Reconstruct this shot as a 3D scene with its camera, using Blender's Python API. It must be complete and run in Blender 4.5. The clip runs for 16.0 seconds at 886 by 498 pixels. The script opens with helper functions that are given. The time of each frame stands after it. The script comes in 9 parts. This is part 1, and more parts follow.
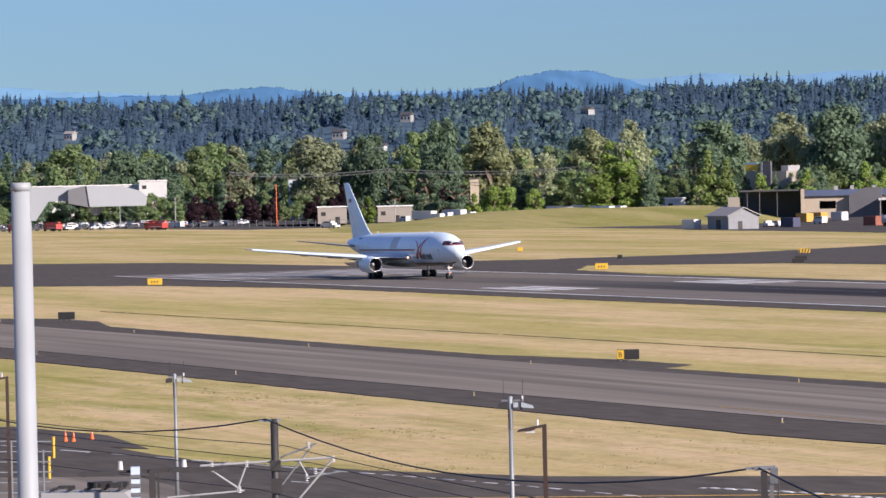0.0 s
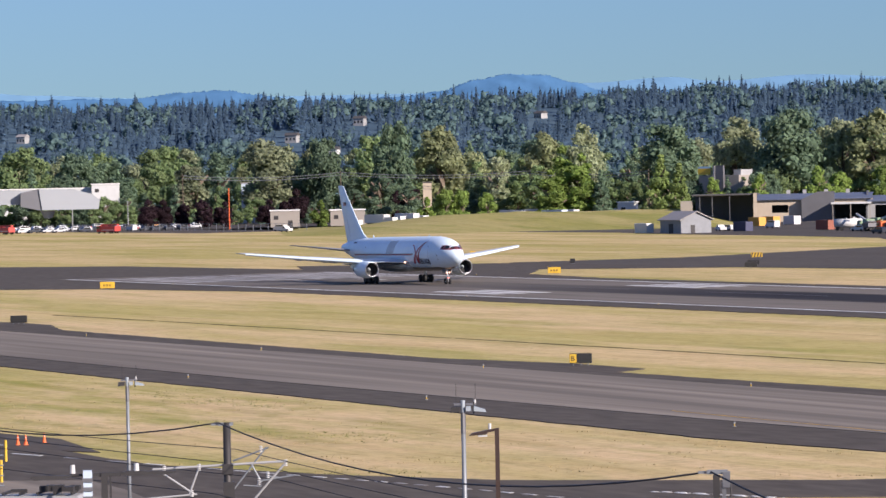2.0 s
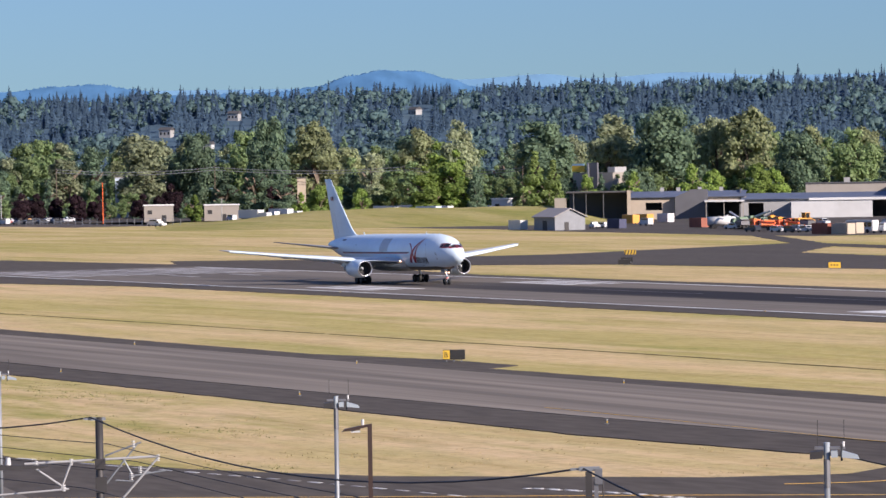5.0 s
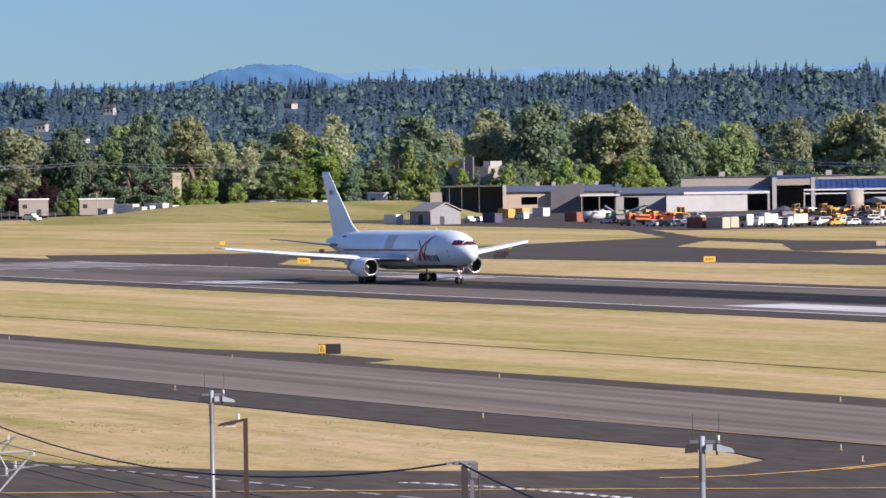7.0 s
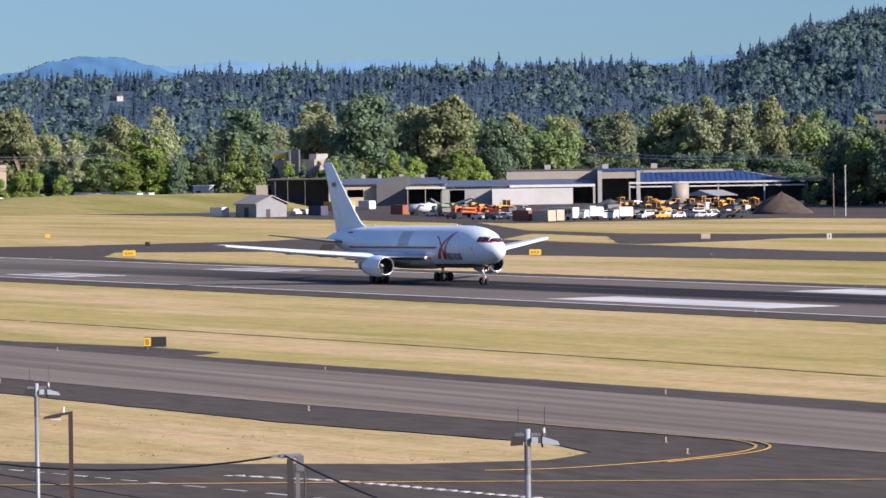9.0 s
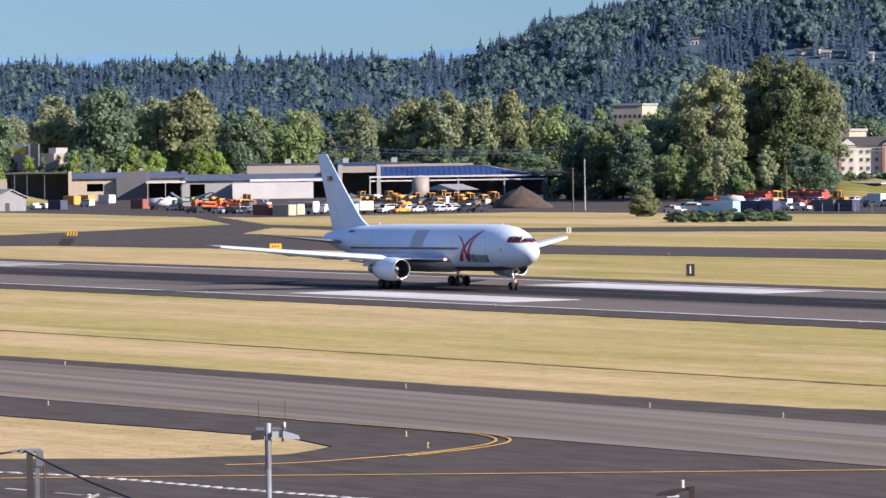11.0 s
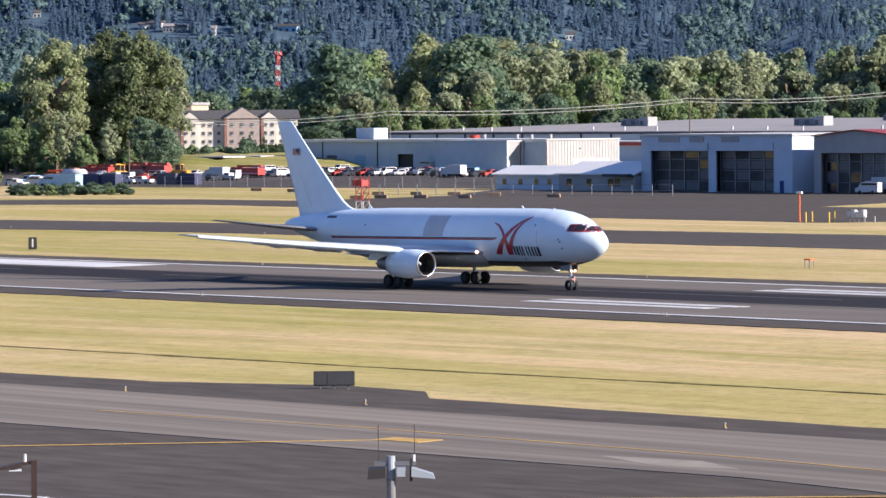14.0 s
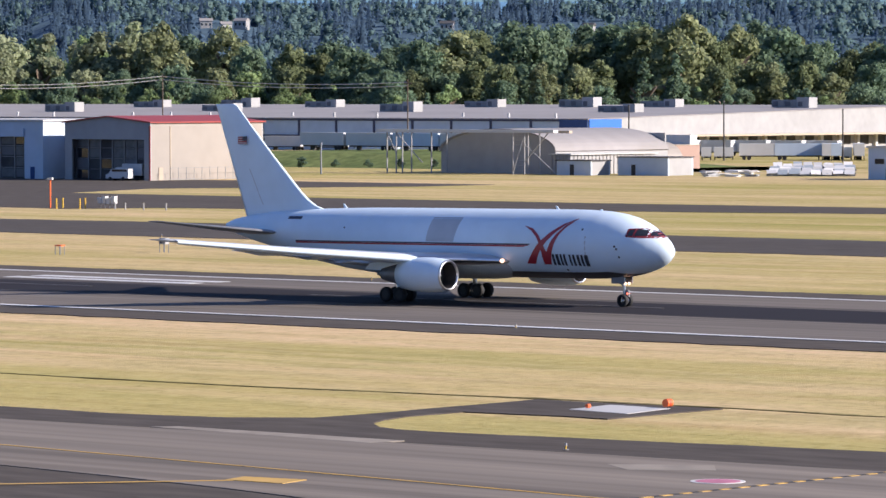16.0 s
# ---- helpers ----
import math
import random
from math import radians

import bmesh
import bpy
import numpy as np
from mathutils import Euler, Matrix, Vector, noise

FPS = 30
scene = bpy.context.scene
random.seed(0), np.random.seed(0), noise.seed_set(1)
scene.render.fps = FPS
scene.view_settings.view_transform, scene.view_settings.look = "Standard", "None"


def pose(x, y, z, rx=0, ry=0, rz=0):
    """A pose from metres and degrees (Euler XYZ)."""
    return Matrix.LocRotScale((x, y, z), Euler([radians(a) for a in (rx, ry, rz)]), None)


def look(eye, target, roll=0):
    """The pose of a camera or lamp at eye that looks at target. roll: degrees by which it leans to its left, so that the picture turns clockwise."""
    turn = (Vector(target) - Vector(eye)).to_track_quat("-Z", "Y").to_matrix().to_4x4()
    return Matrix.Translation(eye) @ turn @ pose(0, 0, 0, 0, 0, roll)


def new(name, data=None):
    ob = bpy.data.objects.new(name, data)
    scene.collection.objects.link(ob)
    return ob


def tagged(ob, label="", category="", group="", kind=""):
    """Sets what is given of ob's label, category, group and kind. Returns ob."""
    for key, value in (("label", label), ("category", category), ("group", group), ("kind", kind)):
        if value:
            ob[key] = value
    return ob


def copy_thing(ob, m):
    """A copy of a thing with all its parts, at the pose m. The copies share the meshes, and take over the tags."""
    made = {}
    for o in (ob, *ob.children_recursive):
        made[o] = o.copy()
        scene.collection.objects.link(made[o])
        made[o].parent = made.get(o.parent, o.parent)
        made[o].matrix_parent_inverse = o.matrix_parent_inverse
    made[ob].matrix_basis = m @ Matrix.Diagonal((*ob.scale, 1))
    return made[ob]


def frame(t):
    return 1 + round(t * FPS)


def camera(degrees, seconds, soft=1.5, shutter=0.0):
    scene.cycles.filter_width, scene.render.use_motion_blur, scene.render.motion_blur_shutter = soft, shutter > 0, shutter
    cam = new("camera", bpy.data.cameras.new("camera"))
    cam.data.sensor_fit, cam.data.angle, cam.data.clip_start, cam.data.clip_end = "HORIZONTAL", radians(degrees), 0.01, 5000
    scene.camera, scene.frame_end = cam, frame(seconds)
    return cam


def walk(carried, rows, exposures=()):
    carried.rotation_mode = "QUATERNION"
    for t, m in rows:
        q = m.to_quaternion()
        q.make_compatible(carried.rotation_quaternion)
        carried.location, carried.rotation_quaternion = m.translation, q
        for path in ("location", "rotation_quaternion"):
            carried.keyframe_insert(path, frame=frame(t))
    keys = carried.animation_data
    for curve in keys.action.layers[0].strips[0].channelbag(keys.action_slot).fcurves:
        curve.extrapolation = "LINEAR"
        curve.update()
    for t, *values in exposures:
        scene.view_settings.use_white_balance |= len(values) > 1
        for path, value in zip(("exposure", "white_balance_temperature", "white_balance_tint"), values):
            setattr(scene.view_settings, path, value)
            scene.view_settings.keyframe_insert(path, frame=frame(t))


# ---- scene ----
# Plan: x runs along the runway from its threshold, y across it, away from the camera; z is up, 0 is the runway.
EYE = (748.4, -264.2, 16.28)
cam = camera(11.195, 16.0, soft=1.5)
# seconds, bearing, pitch, roll (degrees)
PAN = [
    (0, -68.123, -0.935, -1.321), (0.5, -67.988, -0.907, -1.363), (1, -67.838, -0.876, -1.312), (1.5, -67.718, -0.892, -1.262),
    (2, -67.523, -0.901, -1.258), (2.5, -67.263, -0.892, -1.281), (3, -67.030, -0.908, -1.207), (3.2, -66.926, -0.923, -1.195),
    (5.3, -65.735, -0.998, -0.850), (5.5, -65.600, -1.012, -0.815), (6, -65.198, -1.044, -0.849), (6.5, -64.741, -1.074, -0.856),
    (7, -64.351, -1.080, -0.896), (7.5, -63.871, -1.090, -0.937), (8, -63.362, -1.134, -0.960), (8.5, -62.804, -1.172, -0.872),
    (8.7, -62.540, -1.185, -0.840), (11, -58.857, -1.323, -0.769), (11.5, -57.647, -1.365, -0.720), (12, -56.579, -1.448, -0.830),
    (12.5, -55.299, -1.510, -0.813), (13, -53.829, -1.577, -0.790), (13.5, -52.251, -1.658, -0.620), (14, -50.538, -1.755, -0.530),
    (14.5, -48.468, -1.838, -0.393), (15, -46.397, -1.885, -0.330), (15.5, -44.006, -1.958, -0.060), (16, -41.056, -1.981, -0.074),
]
walk(cam, [(t, pose(*EYE, 0, 0, -b) @ pose(0, 0, 0, 90 + p) @ pose(0, 0, 0, 0, 0, r)) for t, b, p, r in PAN], [(0, 1.02, 6300, 18), (8.5, 1.07, 6300, 18), (11.0, 1.2, 6280, 18), (12.2, 1.2, 6250, 17), (13.5, 1.34, 6200, 15), (14.6, 1.31, 6200, 15), (16, 1.2, 6200, 16)])

# ---- light: a low evening sun from beyond the runway's far end, clear sky ----
SUN_EL, SUN_AZ = 24.0, 27.0   # degrees above the horizon; degrees from +x towards +y
world = bpy.data.worlds.new("sky")
scene.world = world
world.use_nodes = True
sky = world.node_tree.nodes.new("ShaderNodeTexSky")
sky.sky_type, sky.sun_disc = "NISHITA", False
sky.sun_elevation, sky.sun_rotation = radians(SUN_EL), radians(90 - SUN_AZ)
sky.air_density, sky.dust_density, sky.ozone_density = 0.6, 0.0, 2.0
tint = world.node_tree.nodes.new("ShaderNodeMix")
tint.data_type, tint.blend_type = "RGBA", "MULTIPLY"
tint.inputs[0].default_value = 1.0
# dims the sky colour towards the horizon, so the unseen zenith lights more
wtex = world.node_tree.nodes.new("ShaderNodeTexCoord")
wsep = world.node_tree.nodes.new("ShaderNodeSeparateXYZ")
wramp = world.node_tree.nodes.new("ShaderNodeMapRange")
wramp.inputs[1].default_value, wramp.inputs[2].default_value = 0.0, 0.5
wmix = world.node_tree.nodes.new("ShaderNodeMix")
wmix.data_type = "RGBA"
wmix.inputs[6].default_value, wmix.inputs[7].default_value = (0.188, 0.258, 0.312, 1), (1.02, 1.0, 1.10, 1)
world.node_tree.links.new(wtex.outputs["Generated"], wsep.inputs[0])
world.node_tree.links.new(wsep.outputs[2], wramp.inputs[0])
world.node_tree.links.new(wramp.outputs[0], wmix.inputs[0])
world.node_tree.links.new(wmix.outputs[2], tint.inputs[7])
world.node_tree.links.new(sky.outputs[0], tint.inputs[6])
world.node_tree.links.new(tint.outputs[2], world.node_tree.nodes["Background"].inputs[0])
world.node_tree.nodes["Background"].inputs[1].default_value = 0.096
sun = new("sun", bpy.data.lights.new("sun", "SUN"))
sun.data.energy, sun.data.angle, sun.data.color = 4.25, radians(0.6), (1.0, 0.89, 0.75)
_a, _e = radians(SUN_AZ), radians(SUN_EL)
sun.matrix_world = look((math.cos(_a) * math.cos(_e) * 300, math.sin(_a) * math.cos(_e) * 300, math.sin(_e) * 300), (0, 0, 0))


# ---- materials ----
def material(name, colour, rough=0.7, metal=0.0, vary=0.15, scale=1.0, second=None, amount=0.5, bump=0.0, big=0.05, stretch=(1, 1, 1), island=0.0, spec=0.5, each=0.0, soft=0.12, centre=0.5):
    """A surface with variation at two scales: a fine grain that shifts the brightness, and large patches of a second colour."""
    m = bpy.data.materials.new(name)
    m.use_nodes = True
    nt, b = m.node_tree, m.node_tree.nodes["Principled BSDF"]
    link = nt.links.new
    geo = nt.nodes.new("ShaderNodeNewGeometry")
    mp = nt.nodes.new("ShaderNodeMapping")
    mp.inputs["Scale"].default_value = stretch
    tex = nt.nodes.new("ShaderNodeTexCoord")
    link(tex.outputs["Object"], mp.inputs["Vector"])
    fine = nt.nodes.new("ShaderNodeTexNoise")
    fine.inputs["Scale"].default_value, fine.inputs["Detail"].default_value = scale, 5.0
    link(mp.outputs[0], fine.inputs["Vector"])
    large = nt.nodes.new("ShaderNodeTexNoise")
    large.inputs["Scale"].default_value, large.inputs["Detail"].default_value = big, 4.0
    link(mp.outputs[0], large.inputs["Vector"])
    mix = nt.nodes.new("ShaderNodeMix")
    mix.data_type = "RGBA"
    c2 = second if second else tuple(c * 0.8 for c in colour)
    mix.inputs[6].default_value, mix.inputs[7].default_value = (*colour, 1), (*c2, 1)
    ramp = nt.nodes.new("ShaderNodeMapRange")
    ramp.inputs[1].default_value, ramp.inputs[2].default_value = centre - soft, centre + soft
    ramp.inputs[3].default_value, ramp.inputs[4].default_value = 0.0, amount
    link(large.outputs[0], ramp.inputs[0])
    link(ramp.outputs[0], mix.inputs[0])
    hsv = nt.nodes.new("ShaderNodeHueSaturation")
    link(mix.outputs[2], hsv.inputs["Color"])
    val = nt.nodes.new("ShaderNodeMapRange")
    val.inputs[1].default_value, val.inputs[2].default_value = 0.25, 0.75
    val.inputs[3].default_value, val.inputs[4].default_value = 1 - vary, 1 + vary
    link(fine.outputs[0], val.inputs[0])
    last = val.outputs[0]
    for amount_, out in ((island, geo.outputs["Random Per Island"]), (each, nt.nodes.new("ShaderNodeObjectInfo").outputs["Random"])):
        if amount_:
            r = nt.nodes.new("ShaderNodeMapRange")
            r.inputs[3].default_value, r.inputs[4].default_value = 1 - amount_, 1 + amount_
            link(out, r.inputs[0])
            mul = nt.nodes.new("ShaderNodeMath")
            mul.operation = "MULTIPLY"
            link(last, mul.inputs[0]), link(r.outputs[0], mul.inputs[1])
            last = mul.outputs[0]
    link(last, hsv.inputs["Value"])
    link(hsv.outputs[0], b.inputs["Base Color"])
    b.inputs["Roughness"].default_value, b.inputs["Metallic"].default_value = rough, metal
    b.inputs["Specular IOR Level"].default_value = spec
    if bump:
        bp = nt.nodes.new("ShaderNodeBump")
        bp.inputs["Strength"].default_value, bp.inputs["Distance"].default_value = bump, 0.1
        link(fine.outputs[0], bp.inputs["Height"])
        link(bp.outputs[0], b.inputs["Normal"])
    return m


def glowing(name, colour, strength):
    m = bpy.data.materials.new(name)
    m.use_nodes = True
    b = m.node_tree.nodes["Principled BSDF"]
    b.inputs["Base Color"].default_value = (*colour, 1)
    b.inputs["Emission Color"].default_value, b.inputs["Emission Strength"].default_value = (*colour, 1), strength
    return m


def grass_material(name="dry_grass", tone=(1, 1, 1)):
    """Dry summer grass: straw with greener drifts that run with the mowing, and dark tufts."""
    m = bpy.data.materials.new(name)
    m.use_nodes = True
    nt, b = m.node_tree, m.node_tree.nodes["Principled BSDF"]
    link = nt.links.new
    tex = nt.nodes.new("ShaderNodeTexCoord")

    def noise_at(sx, sy, detail, rough=0.6):
        mp = nt.nodes.new("ShaderNodeMapping")
        mp.inputs["Scale"].default_value = (sx, sy, 0.02)
        link(tex.outputs["Object"], mp.inputs["Vector"])
        n = nt.nodes.new("ShaderNodeTexNoise")
        n.inputs["Scale"].default_value, n.inputs["Detail"].default_value, n.inputs["Roughness"].default_value = 1.0, detail, rough
        link(mp.outputs[0], n.inputs["Vector"])
        return n.outputs[0]

    def ranged(v, lo, hi, a, c):
        r = nt.nodes.new("ShaderNodeMapRange")
        r.inputs[1].default_value, r.inputs[2].default_value, r.inputs[3].default_value, r.inputs[4].default_value = lo, hi, a, c
        link(v, r.inputs[0])
        return r.outputs[0]

    def mixed(f, a, c):
        x = nt.nodes.new("ShaderNodeMix")
        x.data_type = "RGBA"
        link(f, x.inputs[0])
        for s, i in ((a, 6), (c, 7)):
            if isinstance(s, tuple):
                x.inputs[i].default_value = (*s, 1)
            else:
                link(s, x.inputs[i])
        return x.outputs[2]

    col = mixed(ranged(noise_at(0.02, 0.14, 5), 0.52, 0.70, 0, 0.5), STRAW, OLIVE)
    col = mixed(ranged(noise_at(0.03, 0.3, 6, 0.7), 0.50, 0.68, 0, 0.6), col, PALE)
    col = mixed(ranged(noise_at(0.10, 0.30, 7, 0.75), 0.50, 0.62, 0, 0.5), col, OLIVE)
    col = mixed(ranged(noise_at(0.22, 0.45, 8, 0.8), 0.53, 0.66, 0, 0.55), col, PALE)
    col = mixed(ranged(noise_at(0.45, 0.7, 8, 0.85), 0.53, 0.64, 0, 0.7), col, TUFT)
    col = mixed(ranged(noise_at(0.05, 1.3, 6, 0.7), 0.53, 0.66, 0, 0.5), col, TUFT)
    col = mixed(ranged(noise_at(0.9, 1.6, 3, 0.7), 0.62, 0.70, 0, 0.7), col, WEED)
    col = mixed(ranged(noise_at(0.5, 0.35, 6, 0.75), 0.50, 0.62, 0, 0.55), col, PALE)
    col = mixed(ranged(noise_at(1.1, 0.55, 6, 0.8), 0.52, 0.64, 0, 0.6), col, TUFT)
    col = mixed(ranged(noise_at(3.0, 1.4, 4, 0.8), 0.53, 0.66, 0, 0.5), col, PALE)
    # greener and browner drifts over all of it, drawn out along the mowing
    for sx, sy, lo, hi, most, shade in ((0.006, 0.035, 0.43, 0.58, 0.9, (0.73, 0.82, 0.55)), (0.012, 0.10, 0.54, 0.66, 0.7, (0.66, 0.78, 0.48)), (0.02, 0.25, 0.52, 0.68, 0.55, (0.78, 0.74, 0.66)), (0.05, 0.2, 0.0, 0.4, 1.0, tone)):
        x = nt.nodes.new("ShaderNodeMix")
        x.data_type, x.blend_type = "RGBA", "MULTIPLY"
        link(ranged(noise_at(sx, sy, 5), lo, hi, 0, most), x.inputs[0])
        link(col, x.inputs[6])
        x.inputs[7].default_value = (*shade, 1)
        col = x.outputs[2]
    # lusher ground along the drainage furrow and over the field beyond the runway
    sep = nt.nodes.new("ShaderNodeSeparateXYZ")
    link(tex.outputs["Object"], sep.inputs[0])

    def product(*vs):
        out = vs[0]
        for v in vs[1:]:
            q = nt.nodes.new("ShaderNodeMath")
            q.operation = "MULTIPLY"
            link(out, q.inputs[0]), link(v, q.inputs[1])
            out = q.outputs[0]
        return out

    along, across = sep.outputs["X"], sep.outputs["Y"]
    furrow = product(ranged(across, -108, -97, 0, 1), ranged(across, -78, -62, 1, 0), ranged(along, 395, 455, 0.25, 1), ranged(along, 465, 540, 1, 0.2), ranged(noise_at(0.015, 0.10, 4), 0.38, 0.56, 0.1, 1))
    field = product(ranged(across, 24, 34, 0, 1), ranged(noise_at(0.008, 0.022, 5, 0.7), 0.36, 0.60, 0.0, 1))
    verge = product(ranged(across, -145, -150, 0, 1), ranged(along, 520, 440, 0, 1), ranged(noise_at(0.06, 0.2, 5, 0.7), 0.46, 0.60, 0.0, 1))
    for f, most, shade in ((furrow, 0.55, (0.80, 0.88, 0.54)), (field, 0.58, (0.72, 0.78, 0.54)), (verge, 0.8, (0.62, 0.74, 0.42))):
        x = nt.nodes.new("ShaderNodeMix")
        x.data_type, x.blend_type = "RGBA", "MULTIPLY"
        link(ranged(f, 0, 1, 0, most), x.inputs[0])
        link(col, x.inputs[6])
        x.inputs[7].default_value = (*shade, 1)
        col = x.outputs[2]
    link(col, b.inputs["Base Color"])
    b.inputs["Roughness"].default_value, b.inputs["Specular IOR Level"].default_value = 0.95, 0.1
    bp = nt.nodes.new("ShaderNodeBump")
    bp.inputs["Strength"].default_value, bp.inputs["Distance"].default_value = 0.5, 0.3
    link(noise_at(1.5, 1.5, 6, 0.7), bp.inputs["Height"])
    link(bp.outputs[0], b.inputs["Normal"])
    return m


STRAW, OLIVE, PALE, TUFT, WEED = (0.575, 0.418, 0.235), (0.355, 0.303, 0.148), (0.64, 0.488, 0.29), (0.32, 0.25, 0.11), (0.12, 0.13, 0.05)
GRASS = grass_material()
GRASS_GREEN = grass_material("greener_berm_grass", (0.70, 0.78, 0.62))
FURROW = material("dark_furrow_weeds", (0.085, 0.072, 0.028), 0.95, vary=0.5, scale=1.2, second=(0.20, 0.17, 0.07), big=0.25, spec=0.05, amount=0.9)
BANK = material("green_bank_grass", (0.15, 0.18, 0.06), 0.95, vary=0.35, scale=0.5, second=(0.075, 0.11, 0.035), big=0.1, spec=0.1, bump=0.6)
ASPHALT = material("asphalt", (0.06732, 0.05811, 0.0506), 0.9, vary=0.25, scale=0.8, second=(0.09384, 0.08176, 0.06992), big=0.03, stretch=(0.3, 1, 1), spec=0.15)
ASPHALT_DARK = material("shoulder_asphalt", (0.0765, 0.06599, 0.05704), 0.92, vary=0.3, scale=0.8, second=(0.0918, 0.07978, 0.06808), big=0.06, stretch=(0.3, 1, 1), spec=0.1)
RUNWAY = material("runway_concrete", (0.1612, 0.1409, 0.1196), 0.9, vary=0.25, scale=0.5, second=(0.1173, 0.1034, 0.09016), big=0.03, stretch=(0.08, 1.3, 1), spec=0.15)
CONCRETE = material("taxiway_concrete", (0.215, 0.186, 0.154), 0.9, vary=0.25, scale=0.4, second=(0.122, 0.106, 0.090), big=0.22, stretch=(0.03, 1.2, 1), spec=0.15, amount=0.85)
PAINT = material("white_marking_paint", (0.60, 0.60, 0.59), 0.8, vary=0.15, scale=0.6, second=(0.42, 0.41, 0.40), big=0.15, stretch=(0.25, 1, 1), amount=0.6)
PAINT_WORN = material("worn_white_paint", (0.40, 0.39, 0.38), 0.85, vary=0.25, scale=0.8, second=(0.22, 0.21, 0.21), big=0.2, stretch=(0.2, 1, 1), amount=0.9)
YELLOW = material("yellow_marking_paint", (0.55, 0.33, 0.06), 0.8, vary=0.2, scale=0.8, second=(0.36, 0.24, 0.09), big=0.2, amount=0.7)
# blue of the skylight is mixed into the white paint's colour
SKIN = material("sky_tinted_white_paint", (0.64, 0.755, 0.84), 0.32, vary=0.04, scale=0.6, second=(0.585, 0.70, 0.79), big=0.25, amount=0.5, spec=0.5)
SKIN_GREY = material("grey_wing_paint", (0.43, 0.46, 0.49), 0.38, vary=0.06, scale=0.8, second=(0.42, 0.43, 0.45), big=0.3)
BELLY = material("dark_belly_paint", (0.035, 0.037, 0.048), 0.35, vary=0.1, scale=1.5)
METAL = material("bare_metal", (0.62, 0.62, 0.63), 0.28, 1.0, vary=0.08, scale=2.0)
DULL = material("dull_grey_metal", (0.22, 0.22, 0.23), 0.5, 0.7, vary=0.12, scale=2.0)
GALV = material("galvanised_steel", (0.22, 0.235, 0.25), 0.55, 0.4, vary=0.1, scale=3.0)
BLACK = material("black_rubber", (0.018, 0.018, 0.019), 0.8, vary=0.2, scale=5.0)
# near-black that stands in for shade inside openings, and colours some doors
DARK = material("dark_shade_and_doors", (0.036, 0.035, 0.036), 0.8, vary=0.3, scale=0.4, second=(0.075, 0.07, 0.066), big=0.3)
RED = material("red_livery_paint", (0.36, 0.025, 0.035), 0.35, vary=0.06, scale=1.0)
NAVY = material("navy_livery_paint", (0.022, 0.024, 0.055), 0.35, vary=0.06, scale=1.0)
GLASS = material("dark_window_glass", (0.02, 0.022, 0.028), 0.06, vary=0.05, scale=1.0, spec=0.8)
# flat grey standing in for lit interior behind hangar panes; also apartment windows
PANE_GREY = material("grey_pane", (0.085, 0.09, 0.10), 0.35, vary=0.35, scale=0.9, second=(0.05, 0.052, 0.06), big=0.5)
WHITE = material("white_paint", (0.52, 0.52, 0.515), 0.55, vary=0.05, scale=0.5, second=(0.44, 0.44, 0.43), big=0.1)
CREAM = material("cream_metal_cladding", (0.29, 0.26, 0.225), 0.6, vary=0.06, scale=0.3, second=(0.25, 0.225, 0.195), big=0.05)
CLAD = material("light_grey_cladding", (0.31, 0.31, 0.31), 0.6, vary=0.08, scale=0.4, second=(0.26, 0.26, 0.258), big=0.08)
CLAD_BLUE = material("blue_grey_cladding", (0.45, 0.53, 0.62), 0.6, vary=0.06, scale=0.4, second=(0.39, 0.46, 0.55), big=0.08)
CLAD_DARK = material("dark_cladding", (0.11, 0.11, 0.12), 0.6, vary=0.08, scale=0.4)
TAN = material("tan_block_wall", (0.42, 0.35, 0.27), 0.8, vary=0.06, scale=0.6, second=(0.36, 0.30, 0.23), big=0.1)
ROOF_GREY = material("grey_membrane_roof", (0.27, 0.255, 0.25), 0.85, vary=0.06, scale=0.3, second=(0.22, 0.21, 0.205), big=0.03)
ROOF_WHITE = material("white_roof", (0.46, 0.455, 0.44), 0.7, vary=0.05, scale=0.3, second=(0.46, 0.45, 0.43), big=0.04)
ROOF_BRIGHT = material("bright_white_roof", (0.72, 0.71, 0.69), 0.6, vary=0.05, scale=0.3, second=(0.62, 0.61, 0.59), big=0.06)
FLOOD = material("pale_blue_grey_enamel", (0.30, 0.34, 0.37), 0.5, vary=0.06)
ROOF_SLATE = material("slate_blue_metal_roof", (0.085, 0.105, 0.16), 0.6, vary=0.12, scale=0.5, second=(0.12, 0.14, 0.19), big=0.1, spec=0.25)
ROOF_BLUE = material("blue_metal_roof", (0.026, 0.058, 0.17), 0.6, vary=0.1, scale=0.6, second=(0.036, 0.075, 0.20), big=0.08, spec=0.25)
ROOF_RED = material("red_metal_roof", (0.30, 0.045, 0.035), 0.5, vary=0.08, scale=0.6)
ROOF_DARK = material("dark_shingle_roof", (0.07, 0.068, 0.07), 0.85, vary=0.2, scale=0.8)
BLUE = material("bright_blue_panel", (0.02, 0.13, 0.55), 0.5, vary=0.05, scale=0.5)
BLUE_TRIM = material("navy_steel_trim", (0.03, 0.035, 0.08), 0.5, vary=0.1, scale=1.0)
BRICK = material("red_brown_brick", (0.26, 0.13, 0.10), 0.85, vary=0.15, scale=1.0)
TAXI_YELLOW = material("sign_yellow", (0.64, 0.41, 0.04), 0.5, vary=0.05, scale=2.0)
ORANGE = material("safety_orange", (0.75, 0.14, 0.03), 0.55, vary=0.08, scale=1.0)
AMBER = material("fleet_orange_yellow", (0.60, 0.28, 0.035), 0.5, vary=0.1, scale=0.7)
